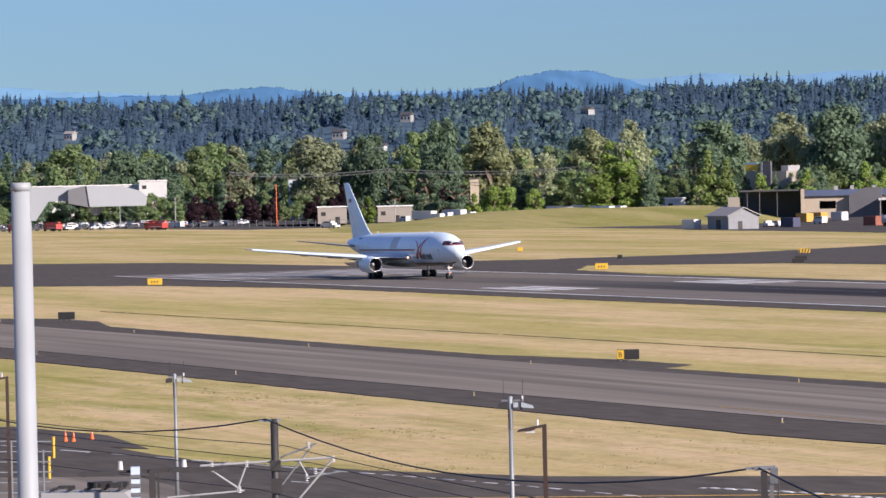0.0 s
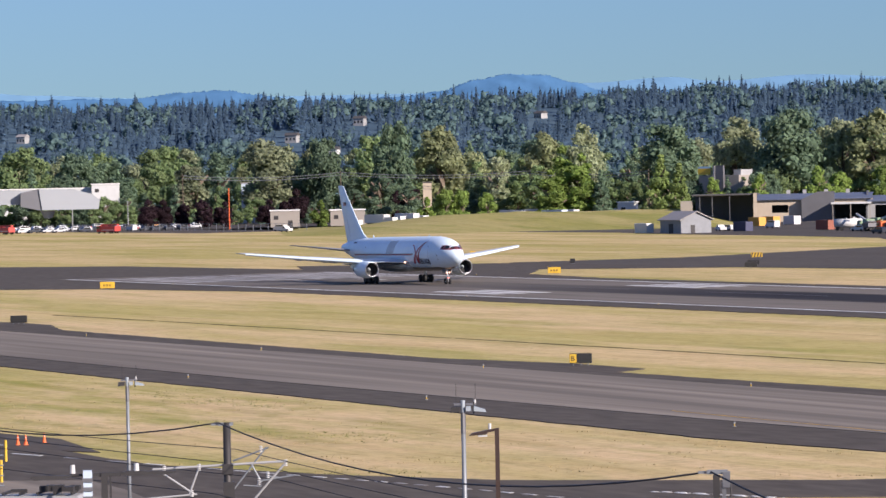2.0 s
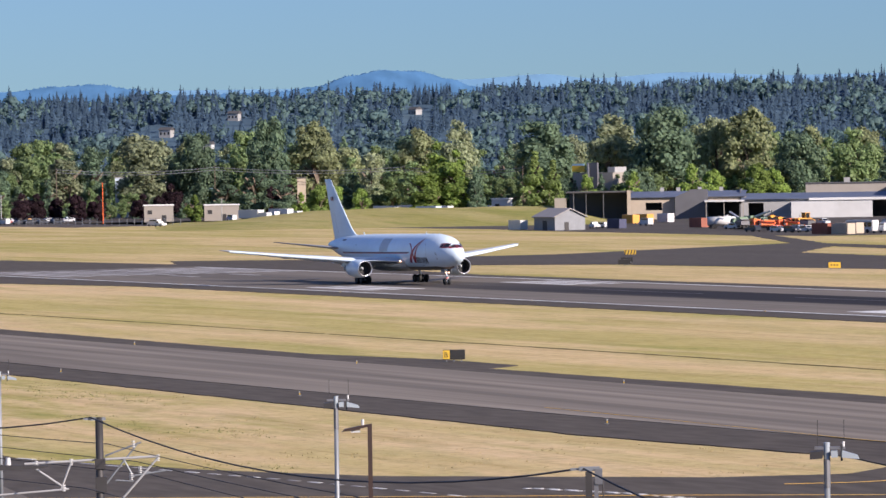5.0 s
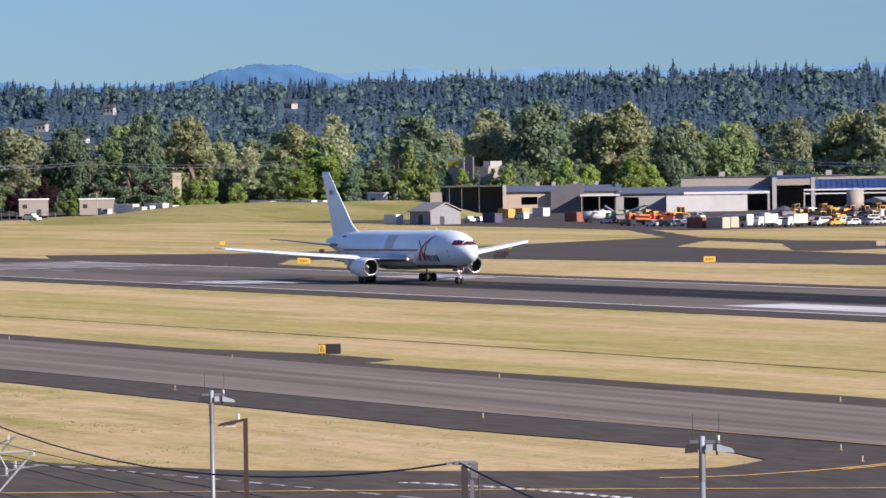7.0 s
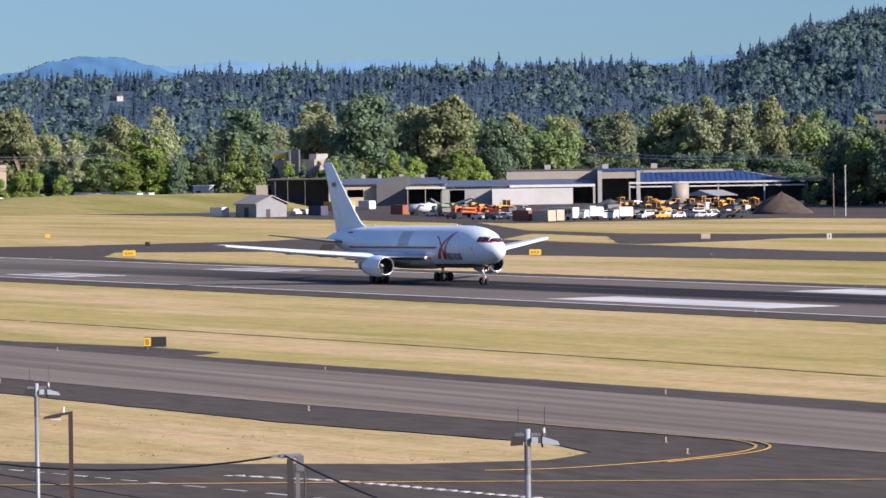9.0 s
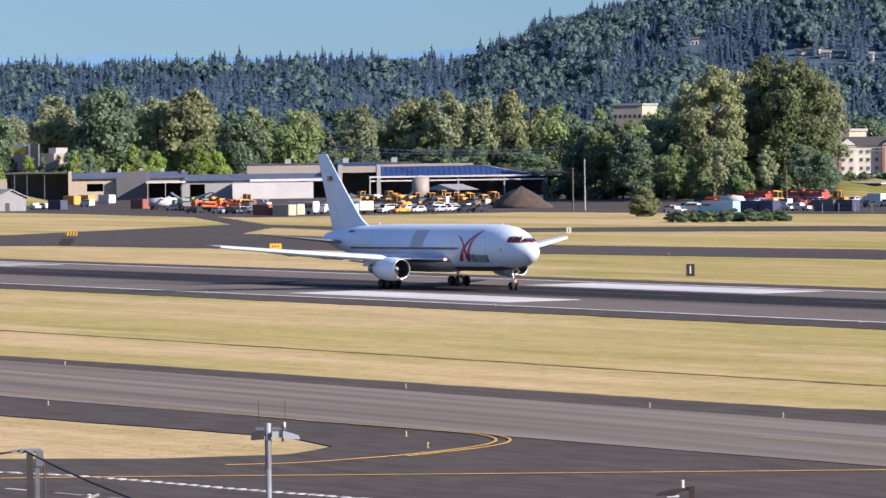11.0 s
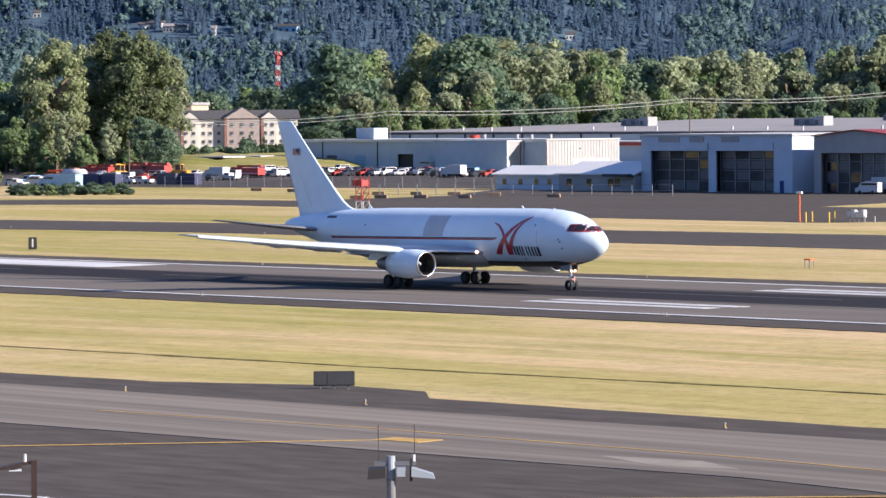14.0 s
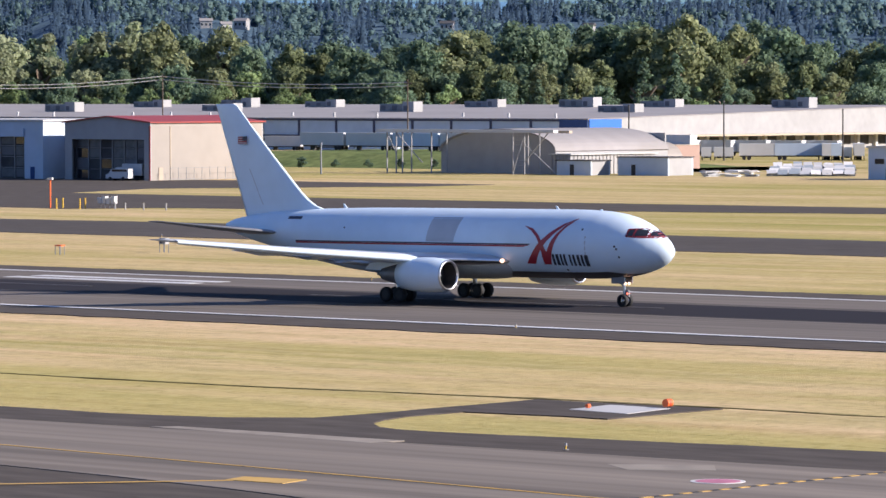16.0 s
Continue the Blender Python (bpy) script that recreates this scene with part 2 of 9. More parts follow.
RED_PAINT = material("signal_red_paint", (0.42, 0.04, 0.03), 0.5, vary=0.1, scale=0.8)
RUST = material("rusty_red_steel", (0.24, 0.075, 0.045), 0.7, vary=0.15, scale=0.8)
NAVY_BOX = material("navy_container_paint", (0.035, 0.04, 0.09), 0.55, vary=0.1, scale=0.6)
CYAN = material("pale_blue_paint", (0.28, 0.45, 0.60), 0.5, vary=0.08, scale=0.8)
BROWN_POLE = material("bronze_pole_paint", (0.05, 0.03, 0.024), 0.5, 0.2, vary=0.1, scale=2.0)
DARK_STEEL = material("dark_weathered_steel", (0.045, 0.042, 0.042), 0.6, 0.4, vary=0.15, scale=2.0)
WIRE = material("black_cable", (0.03, 0.028, 0.03), 0.6, vary=0.1, scale=2.0)
DIRT = material("dark_soil", (0.055, 0.042, 0.035), 0.95, vary=0.3, scale=0.6, second=(0.09, 0.065, 0.05), big=0.2, bump=0.8)
BARK = material("bark", (0.13, 0.10, 0.075), 0.9, vary=0.25, scale=1.5)
LAMP = glowing("landing_light", (1.0, 0.58, 0.36), 1.3)
LAMP_RED = glowing("red_taxi_light", (1.0, 0.16, 0.09), 0.9)
WINDOW_RED = material("dark_red_window_band", (0.19, 0.022, 0.03), 0.35, vary=0.06)


def leaves(name, colour, second, island=0.3, each=0.22):
    m = material(name, colour, 0.75, vary=0.3, scale=0.5, second=second, big=0.12, island=island, each=each, spec=0.2)
    # thin leaves let some light through
    nt = m.node_tree
    b = nt.nodes["Principled BSDF"]
    tr = nt.nodes.new("ShaderNodeBsdfTranslucent")
    nt.links.new(b.inputs["Base Color"].links[0].from_socket, tr.inputs["Color"])
    mix = nt.nodes.new("ShaderNodeMixShader")
    mix.inputs[0].default_value = 0.5
    nt.links.new(b.outputs[0], mix.inputs[1])
    nt.links.new(tr.outputs[0], mix.inputs[2])
    nt.links.new(mix.outputs[0], nt.nodes["Material Output"].inputs["Surface"])
    return m


LEAF = leaves("broadleaf_green", (0.189, 0.266, 0.119), (0.266, 0.336, 0.154))
LEAF_LIGHT = leaves("fresh_green_leaves", (0.21, 0.30, 0.075), (0.26, 0.335, 0.09))
LEAF_GREY = leaves("grey_green_poplar_leaves", (0.269, 0.312, 0.188), (0.350, 0.375, 0.231))
LEAF_DARK = leaves("dark_green_leaves", (0.132, 0.198, 0.128), (0.187, 0.254, 0.152))
LEAF_PINE = leaves("yellow_green_needles", (0.202, 0.273, 0.091), (0.260, 0.319, 0.111))
APARTMENT = material("pale_cream_render", (0.56, 0.53, 0.47), 0.75, vary=0.06, scale=0.5)
APARTMENT_BRICK = material("pale_pink_brick", (0.36, 0.30, 0.265), 0.8, vary=0.1, scale=0.8)
LEAF_OLIVE = leaves("olive_tan_leaves", (0.25, 0.285, 0.15), (0.30, 0.325, 0.175))
LEAF_DEEP = leaves("deep_olive_leaves", (0.145, 0.18, 0.09), (0.205, 0.235, 0.12))
LEAF_PLUM = leaves("purple_plum_leaves", (0.036, 0.02, 0.026), (0.05, 0.027, 0.034))
# distance haze is put into these hillside greens as blue
HAZED_NEEDLE = leaves("hazed_hillside_firs", (0.086, 0.147, 0.222), (0.104, 0.166, 0.232), 0.05, 0.0)
HAZED_LEAF = leaves("hazed_hillside_broadleaf", (0.118, 0.195, 0.20), (0.152, 0.228, 0.205), 0.10, 0.0)
# both ridge colours hold the haze of the air in front of them
HAZE_HILL = material("haze_blue_hill", (0.066, 0.158, 0.29), 0.95, vary=0.2, scale=0.06, second=(0.06, 0.14, 0.255), big=0.012, spec=0.0)
HAZE_FAR = material("haze_pale_mountain", (0.135, 0.26, 0.395), 0.95, vary=0.03, scale=0.01, spec=0.0)


# ---- mesh helpers ----
def mesh_of(name, bm, mat, smooth=False):
    me = bpy.data.meshes.new(name)
    bm.to_mesh(me)
    bm.free()
    me.materials.append(mat)
    if smooth:
        me.polygons.foreach_set("use_smooth", [True] * len(me.polygons))
    return me


def part(name, bm, mat, parent=None, label="", smooth=False):
    ob = new(name, mesh_of(name, bm, mat, smooth))
    ob.parent = parent
    if label:
        ob["label"] = label
    return ob


def thing(name, label, category, group="", m=None):
    ob = tagged(new(name), label, category, group)
    if m is not None:
        ob.matrix_basis = m
    return ob


def structure(name, bm, mat, label="", smooth=False):
    return tagged(part(name, bm, mat, None, label, smooth), kind="structure")


def box(bm, x0, x1, y0, y1, z0, z1, m=None, bevel=0.0):
    r = bmesh.ops.create_cube(bm, size=1.0)
    t = Matrix.Translation(((x0 + x1) / 2, (y0 + y1) / 2, (z0 + z1) / 2)) @ Matrix.Diagonal((x1 - x0, y1 - y0, z1 - z0, 1))
    bmesh.ops.transform(bm, matrix=(m @ t) if m else t, verts=r["verts"])
    if bevel:
        es = {e for v in r["verts"] for e in v.link_edges}
        bmesh.ops.bevel(bm, geom=list(es), offset=bevel, segments=2, affect="EDGES")
    return bm


def boxed(*a, **k):
    return box(bmesh.new(), *a, **k)


def ring_loft(bm, rings, cap=True, closed=True):
    """Skin a list of rings of equal length."""
    vs = [[bm.verts.new(p) for p in r] for r in rings]
    n = len(vs[0])
    for a, b in zip(vs, vs[1:]):
        for i in range(n if closed else n - 1):
            j = (i + 1) % n
            try:
                bm.faces.new((a[i], a[j], b[j], b[i]))
            except ValueError:
                pass
    if cap:
        for r, f in ((vs[0], -1), (vs[-1], 1)):
            try:
                bm.faces.new(r[::f])
            except ValueError:
                pass
    bmesh.ops.recalc_face_normals(bm, faces=bm.faces)
    return bm


def tube(bm, p0, p1, r0, r1=None, n=10):
    """A tapered rod from p0 to p1."""
    r1 = r0 if r1 is None else r1
    a, b = Vector(p0), Vector(p1)
    q = (b - a).to_track_quat("Z", "Y")
    ring = [q @ Vector((math.cos(2 * math.pi * i / n), math.sin(2 * math.pi * i / n), 0)) for i in range(n)]
    fresh = []
    for c, r in ((a, r0), (b, r1)):
        fresh.append([bm.verts.new(c + v * r) for v in ring])
    for i in range(n):
        j = (i + 1) % n
        bm.faces.new((fresh[0][i], fresh[0][j], fresh[1][j], fresh[1][i]))
    bm.faces.new(fresh[0][::-1])
    bm.faces.new(fresh[1])
    return bm


def tubed(*a, **k):
    return tube(bmesh.new(), *a, **k)


def path_tube(bm, pts, r, n=6):
    """One skin along a chain of points."""
    pts = [Vector(p) for p in pts]
    rings = []
    for i, p in enumerate(pts):
        d = (pts[min(i + 1, len(pts) - 1)] - pts[max(i - 1, 0)]).normalized()
        side = d.cross(Vector((0, 0, 1))).normalized()
        up = side.cross(d)
        rings.append([tuple(p + side * (r * math.cos(2 * math.pi * k / n)) + up * (r * math.sin(2 * math.pi * k / n))) for k in range(n)])
    return ring_loft(bm, rings)


def prism(bm, outline, z0, z1, m=None):
    """An upright slab over a flat outline of (x, y)."""
    lo = [bm.verts.new((x, y, z0)) for x, y in outline]
    hi = [bm.verts.new((x, y, z1)) for x, y in outline]
    n = len(lo)
    fs = [bm.faces.new(hi), bm.faces.new(lo[::-1])]
    for i in range(n):
        j = (i + 1) % n
        fs.append(bm.faces.new((lo[i], lo[j], hi[j], hi[i])))
    bmesh.ops.recalc_face_normals(bm, faces=fs)
    if m:
        bmesh.ops.transform(bm, matrix=m, verts=lo + hi)
    return bm


def profile(bm, outline, y0, y1, m=None):
    """A body with an outline of (x, z), from y0 to y1."""
    a = [bm.verts.new((x, y0, z)) for x, z in outline]
    b = [bm.verts.new((x, y1, z)) for x, z in outline]
    n = len(a)
    fs = [bm.faces.new(a), bm.faces.new(b[::-1])]
    for i in range(n):
        j = (i + 1) % n
        fs.append(bm.faces.new((a[i], b[i], b[j], a[j])))
    bmesh.ops.recalc_face_normals(bm, faces=fs)
    if m:
        bmesh.ops.transform(bm, matrix=m, verts=a + b)
    return bm


def polar(b, d):
    """The place at a bearing (degrees) and distance from the camera's stand."""
    return EYE[0] + d * math.sin(radians(b)), EYE[1] + d * math.cos(radians(b))


def smooth(a, b, v):
    t = min(1.0, max(0.0, (v - a) / (b - a)))
    return t * t * (3 - 2 * t)


# ---- ground: one sheet, flat round the airfield, rising to the wooded hills ----
CREST = [(-180, 20), (-95, 20), (-80, 60), (-73.7, 66), (-72.2, 62), (-70, 65), (-66, 66), (-62, 70), (-59.8, 70), (-58.5, 68), (-57.9, 83), (-57.4, 97), (-56.6, 106), (-55.8, 119), (-54, 134),
         (-51, 138), (-48, 118), (-46, 92), (-44.4, 77), (-43.5, 73), (-41, 72), (-38, 74), (-35, 73), (-25, 50), (-10, 20), (180, 20)]


def hill(b, d):
    h = float(np.interp(b, [c[0] for c in CREST], [c[1] for c in CREST]))
    near = 2250 if -58.6 < b < -46 else 2000
    rise = smooth(near, 3350, d)
    lump = noise.noise(Vector((b * 0.9, d * 0.0016, 3.0))) * 7 * smooth(1900, 2600, d) * (1 - smooth(2900, 3300, d))
    return h * rise ** 1.15 + lump


def build_ground():
    bearings = [-180 + 8 * i for i in range(12)] + [-84 + 0.5 * i for i in range(128)] + [-20 + 10 * i for i in range(20)]
    radii = [30, 120, 300, 600, 900, 1200, 1500, 1750] + [1850 + 75 * i for i in range(24)] + [3800, 4300, 4950]
    bm = bmesh.new()
    mid = bm.verts.new((EYE[0], EYE[1], -0.02))
    rings = []
    for d in radii:
        rings.append([bm.verts.new((*polar(b, d), hill(b, d) - 0.02)) for b in bearings])
    n = len(bearings)
    for i in range(n):
        j = (i + 1) % n
        bm.faces.new((mid, rings[0][j], rings[0][i]))
        for a, c in zip(rings, rings[1:]):
            bm.faces.new((a[i], a[j], c[j], c[i]))
    bmesh.ops.recalc_face_normals(bm, faces=bm.faces)
    if bm.faces[0].normal.z < 0:
        bmesh.ops.reverse_faces(bm, faces=bm.faces)
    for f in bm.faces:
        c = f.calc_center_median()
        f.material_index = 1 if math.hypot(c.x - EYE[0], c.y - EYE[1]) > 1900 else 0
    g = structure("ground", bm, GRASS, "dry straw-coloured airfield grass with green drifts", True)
    # forest floor colour lightened and blued to carry the same haze
    g.data.materials.append(material("hazed_wood_floor", (0.065, 0.108, 0.145), 0.95, vary=0.3, scale=0.05, second=(0.085, 0.128, 0.155), big=0.01, spec=0.1))


build_ground()


def ragged(outline, amount, step=2.5):
    """An outline with a worn, uneven edge."""
    rng = random.Random(len(outline))
    out = []
    for (x0, y0), (x1, y1) in zip(outline, outline[1:] + outline[:1]):
        n = max(1, int(math.hypot(x1 - x0, y1 - y0) / step))
        for k in range(n):
            t = k / n
            out.append((x0 + (x1 - x0) * t + rng.uniform(-amount, amount) * (k > 0), y0 + (y1 - y0) * t + rng.uniform(-amount, amount) * (k > 0)))
    return out


def pave(name, outline, mat, top, label, worn=0.0):
    return structure(name, prism(bmesh.new(), ragged(outline, worn) if worn else outline, top - 0.3, top), mat, label)


def rect(x0, x1, y0, y1):
    return [(x0, y0), (x1, y0), (x1, y1), (x0, y1)]


pave("runway_shoulder", [(-160, -8), (-20, -40), (48, -60), (72, -43), (120, -33), (900, -33), (900, 32), (104, 30), (60, 36), (28, 52), (58, 76), (-30, 74), (-36, 64), (-60, 40), (-28, 29), (-110, 22)], ASPHALT_DARK, 0.04, "dark asphalt shoulders of the runway", 0.35)
pave("runway", rect(-4, 900, -25.5, 22.9), RUNWAY, 0.08, "grey grooved runway with black tyre rubber")
TAXI_EDGE = [(200, -145), (500, -144), (527, -141), (536, -143), (540, -148), (538, -155), (526, -169), (515, -175), (500, -180), (470, -180), (400, -186), (400, -262), (900, -262), (900, -86), (636, -96.5), (622, -98.6), (610, -100.8), (605.7, -101.4), (603.5, -101.3), (601.9, -100.7),
     (599.9, -99.0), (598.8, -96.9), (598.1, -94.4), (598.2, -90.2), (604, -89.3), (607, -89.4), (607, -80), (595.1, -80.6), (595.3, -85.5), (595.5, -92.4), (595.2, -98.2), (591.7, -100.8), (585.3, -102.5), (577, -102.5), (551, -102.8), (546, -99), (538, -98.5), (526, -104), (471, -107), (411, -109.5), (407, -105), (392, -105), (372, -109), (260, -109), (240, -104), (225, -104), (215, -110), (200, -110)]
pave("taxiway_shoulder", TAXI_EDGE,
     ASPHALT_DARK, 0.04, "dark asphalt taxiway and apron", 0.18)
pave("taxiway", [(200, -137), (400, -137), (480, -135), (530, -132.2), (560, -130.6), (604, -128.4), (612, -129.3), (620, -130.5), (625, -131.6), (700, -150), (900, -150), (900, -96), (636, -106.5), (604, -108.2), (560, -110.2), (506, -112.1), (430, -113), (200, -116)], CONCRETE, 0.08, "light concrete taxiway lane streaked by tyres")
FAR_TAXI = [[(-36, 74), (60, 76), (250, 101), (487, 101), (900, 104), (900, 141), (460, 139), (362, 143), (207, 133), (142, 124), (1, 143), (-60, 185), (-200, 245), (-300, 262), (-300, 250), (-193, 236), (-92, 192), (-36, 110)],
            [(-60, 180), (-6, 170), (56, 137), (64, 138), (56, 165), (45, 180), (100, 212), (175, 206), (215, 185), (290, 181), (298, 193), (317, 198), (357, 217), (395, 229), (900, 245), (900, 268), (376, 256), (329, 251.5), (218, 252),
             (205, 284), (230, 325), (230, 345), (30, 345), (84, 284), (94, 241), (61, 240), (42, 228), (8, 198), (-26, 187), (-92, 196)]]
pave("far_taxiway", FAR_TAXI[0], ASPHALT, 0.03, "asphalt taxiway beyond the runway", 0.5)
pave("far_taxiway_2", FAR_TAXI[1], ASPHALT_DARK, 0.02, "dark asphalt apron road beyond the runway", 0.5)


def runway_surface():
    """Grooved runway concrete with a dark band of landing rubber down its middle."""
    m = RUNWAY
    nt = m.node_tree
    link = nt.links.new
    b = nt.nodes["Principled BSDF"]
    old = b.inputs["Base Color"].links[0].from_socket
    tex = nt.nodes.new("ShaderNodeTexCoord")
    sep = nt.nodes.new("ShaderNodeSeparateXYZ")
    link(tex.outputs["Object"], sep.inputs[0])

    def ranged(v, lo, hi, a, c, kind="SMOOTHSTEP"):
        r = nt.nodes.new("ShaderNodeMapRange")
        r.interpolation_type = kind
        r.inputs[1].default_value, r.inputs[2].default_value, r.inputs[3].default_value, r.inputs[4].default_value = lo, hi, a, c
        link(v, r.inputs[0])
        return r.outputs[0]

    def maths(op, a, c):
        x = nt.nodes.new("ShaderNodeMath")
        x.operation = op
        for i, s in enumerate((a, c)):
            if isinstance(s, (int, float)):
                x.inputs[i].default_value = s
            else:
                link(s, x.inputs[i])
        return x.outputs[0]

    off = maths("ABSOLUTE", maths("SUBTRACT", sep.outputs["Y"], 1.0), 0)
    mp = nt.nodes.new("ShaderNodeMapping")
    mp.inputs["Scale"].default_value = (0.006, 0.9, 1)
    link(tex.outputs["Object"], mp.inputs["Vector"])
    n = nt.nodes.new("ShaderNodeTexNoise")
    n.inputs["Scale"].default_value, n.inputs["Detail"].default_value = 1.0, 5.0
    link(mp.outputs[0], n.inputs["Vector"])
    wob = maths("ADD", off, ranged(n.outputs[0], 0.3, 0.7, -1.6, 1.6, "LINEAR"))
    mask = maths("MULTIPLY", ranged(wob, 6.6, 9.6, 1.0, 0.0), ranged(sep.outputs["X"], 90, 230, 0.3, 0.97))
    mix = nt.nodes.new("ShaderNodeMix")
    mix.data_type = "RGBA"
    link(mask, mix.inputs[0])
    link(old, mix.inputs[6])
    mix.inputs[7].default_value = (0.017, 0.015, 0.018, 1)
    link(mix.outputs[2], b.inputs["Base Color"])


runway_surface()

# ---- painted markings ----
FT = 0.3048


def strip(name, rects, mat, z, label):
    bm = bmesh.new()
    for x0, x1, y0, y1 in rects:
        box(bm, x0, x1, y0, y1, z - 0.02, z)
    return structure(name, bm, mat, label)


strip("runway_edge_line", [(0, 900, -25.4, -24.5), (0, 900, 21.9, 22.8)], PAINT, 0.1, "white painted runway edge lines")
for k in range(6):
    for s in (-1, 1):
        a = (1.2 + 3.5 * k) * s
        structure("threshold_bar", boxed(6, 52, min(a, a + 1.75 * s), max(a, a + 1.75 * s), 0.08, 0.1), PAINT_WORN, "worn white threshold stripe")
for x0, feet in ((152.4, ((36, 42), (47, 53), (58, 64))), (310.9, ((36, 66),)), (457.2, ((36, 42), (47, 53))), (609.6, ((36, 42), (47, 53))), (762, ((36, 42),))):
    for lo, hi in feet:
        for s in (-1, 1):
            y = sorted((lo * FT * s, hi * FT * s))
            structure("touchdown_bar", boxed(x0, x0 + (45.7 if hi == 66 else 22.9), y[0], y[1], 0.08, 0.1), PAINT, "white painted touchdown marking")
CENTRE = material("rubber_stained_paint", (0.10, 0.095, 0.095), 0.85, vary=0.3, scale=0.8)
strip("runway_centre_line", [(75 + 61 * k, 111 + 61 * k, 2.2, 2.6) for k in range(13)], CENTRE, 0.1, "worn white centre line dashes")
structure("runway_number", prism(prism(bmesh.new(), rect(60, 72, -6, -4.6), 0.08, 0.1), rect(60, 72, 4.6, 6), 0.08, 0.1), PAINT_WORN, "worn white paint blocks of the runway number")


def line_strip(name, pts, w, mat, z, label):
    """A painted line along a chain of points."""
    left, right = [], []
    for i, p in enumerate(pts):
        a, c = Vector(pts[max(0, i - 1)]), Vector(pts[min(len(pts) - 1, i + 1)])
        d = (c - a).normalized()
        nrm = Vector((-d.y, d.x)) * w / 2
        left.append((p[0] + nrm.x, p[1] + nrm.y))
        right.append((p[0] - nrm.x, p[1] - nrm.y))
    bm = bmesh.new()
    for i in range(len(pts) - 1):
        prism(bm, [right[i], right[i + 1], left[i + 1], left[i]], z - 0.015, z)
    return structure(name, bm, mat, label)


line_strip("taxi_line", [(546, -122.2), (567, -120.5), (596, -120.7), (616, -122.5), (633, -124.1), (900, -150)], 0.22, YELLOW, 0.1, "faded yellow taxi line")
line_strip("taxi_line_2", [(505, -232), (549.2, -162.5), (559.9, -147.2), (571.2, -130.5), (575.2, -124.6)], 0.25, YELLOW, 0.1, "yellow lead-on taxi line")
line_strip("taxi_line_3", [(590, -161.5), (611.8, -135.2), (618.3, -127.2)], 0.25, YELLOW, 0.1, "second yellow lead-on taxi line")
def rounded(pts, n):
    """Points of a smooth curve through the given ones."""
    out = []
    for i in range(len(pts) - 1):
        p = [Vector(pts[max(0, min(len(pts) - 1, k))]) for k in (i - 1, i, i + 1, i + 2)]
        for j in range(n):
            t = j / n
            out.append(tuple(0.5 * (2 * p[1] + (p[2] - p[0]) * t + (2 * p[0] - 5 * p[1] + 4 * p[2] - p[3]) * t * t + (3 * p[1] - p[0] - 3 * p[2] + p[3]) * t ** 3)))
    return out + [tuple(pts[-1])]


line_strip("taxi_curve", rounded([(470, -132.4), (500, -132.9), (514, -133.2), (522, -132.7), (530.6, -132.2), (533.8, -132.3), (537.6, -133.6), (540.9, -136.2), (543.4, -140), (545.2, -144.2), (545.9, -147.3), (546.4, -151), (545.3, -154.6)], 4), 0.17, YELLOW, 0.1, "yellow curved taxiway edge line")
line_strip("taxi_curve_2", rounded([(531, -131.6), (534, -131.7), (538.1, -133.0), (541.5, -135.7), (544.0, -139.7), (545.9, -144.2)], 4), 0.17, YELLOW, 0.1, "second yellow line round the taxiway bend")
apron = rounded([(440, -193), (490, -182), (514, -176.8), (528.4, -173.8), (544.7, -171.2), (575, -166.5), (620, -158)], 14)
for k in range(0, len(apron) - 1, 2):
    line_strip("apron_line", apron[k:k + 2], 0.3, PAINT_WORN if k % 6 else PAINT, 0.06, "dashed white apron road line")
zipper = rounded([(539.6, -166.4), (546.2, -163.9), (552.1, -162.8), (558.1, -162), (563.6, -161.1), (569, -160), (585, -157), (620, -150)], 12)
for k in range(len(zipper) - 1):
    off = 0.16 if k % 2 else -0.16
    line_strip("apron_edge", [(q[0], q[1] + off) for q in zipper[k:k + 2]], 0.36, PAINT_WORN if k % 5 == 2 else PAINT, 0.06, "staggered white dashes edging the apron road")
for cx, cy in ((575.7, -124.3), (618.8, -126.7)):
    structure("position_marking", prism(bmesh.new(), [(cx - 1.3, cy - 1.1), (cx + 1.8, cy - 0.9), (cx + 1.3, cy + 1.1), (cx - 1.8, cy + 0.5)], 0.08, 0.104), YELLOW, "yellow painted taxiway position block")
bm = bmesh.new()
bmesh.ops.create_cone(bm, cap_ends=True, segments=32, radius1=0.95, radius2=0.95, depth=0.02, matrix=Matrix.Translation((633.7, -115.1, 0.1)))
structure("pink_marking", bm, material("pink_marking_paint", (0.42, 0.15, 0.22), 0.8, vary=0.25), "pink painted circle with a pale rim")
bm = bmesh.new()
bmesh.ops.create_cone(bm, cap_ends=True, segments=32, radius1=1.15, radius2=1.15, depth=0.02, matrix=Matrix.Translation((633.7, -115.1, 0.09)))
structure("pink_marking_2", bm, PAINT, "pale rim of the painted circle")
for k in range(46):
    p = (635.87 + 0.0150 * k, -129.66 + 0.6198 * k)
    structure("hold_dash", boxed(-0.31, 0.31, -0.14, 0.14, 0.08, 0.1, pose(p[0], p[1], 0, 0, 0, 88.6)), YELLOW if k % 2 else BLACK, "yellow and black hold line dash")
PATCH = material("pale_patch_concrete", (0.27, 0.24, 0.20), 0.9, vary=0.2, scale=0.6, second=(0.21, 0.185, 0.155), big=0.3, spec=0.15)
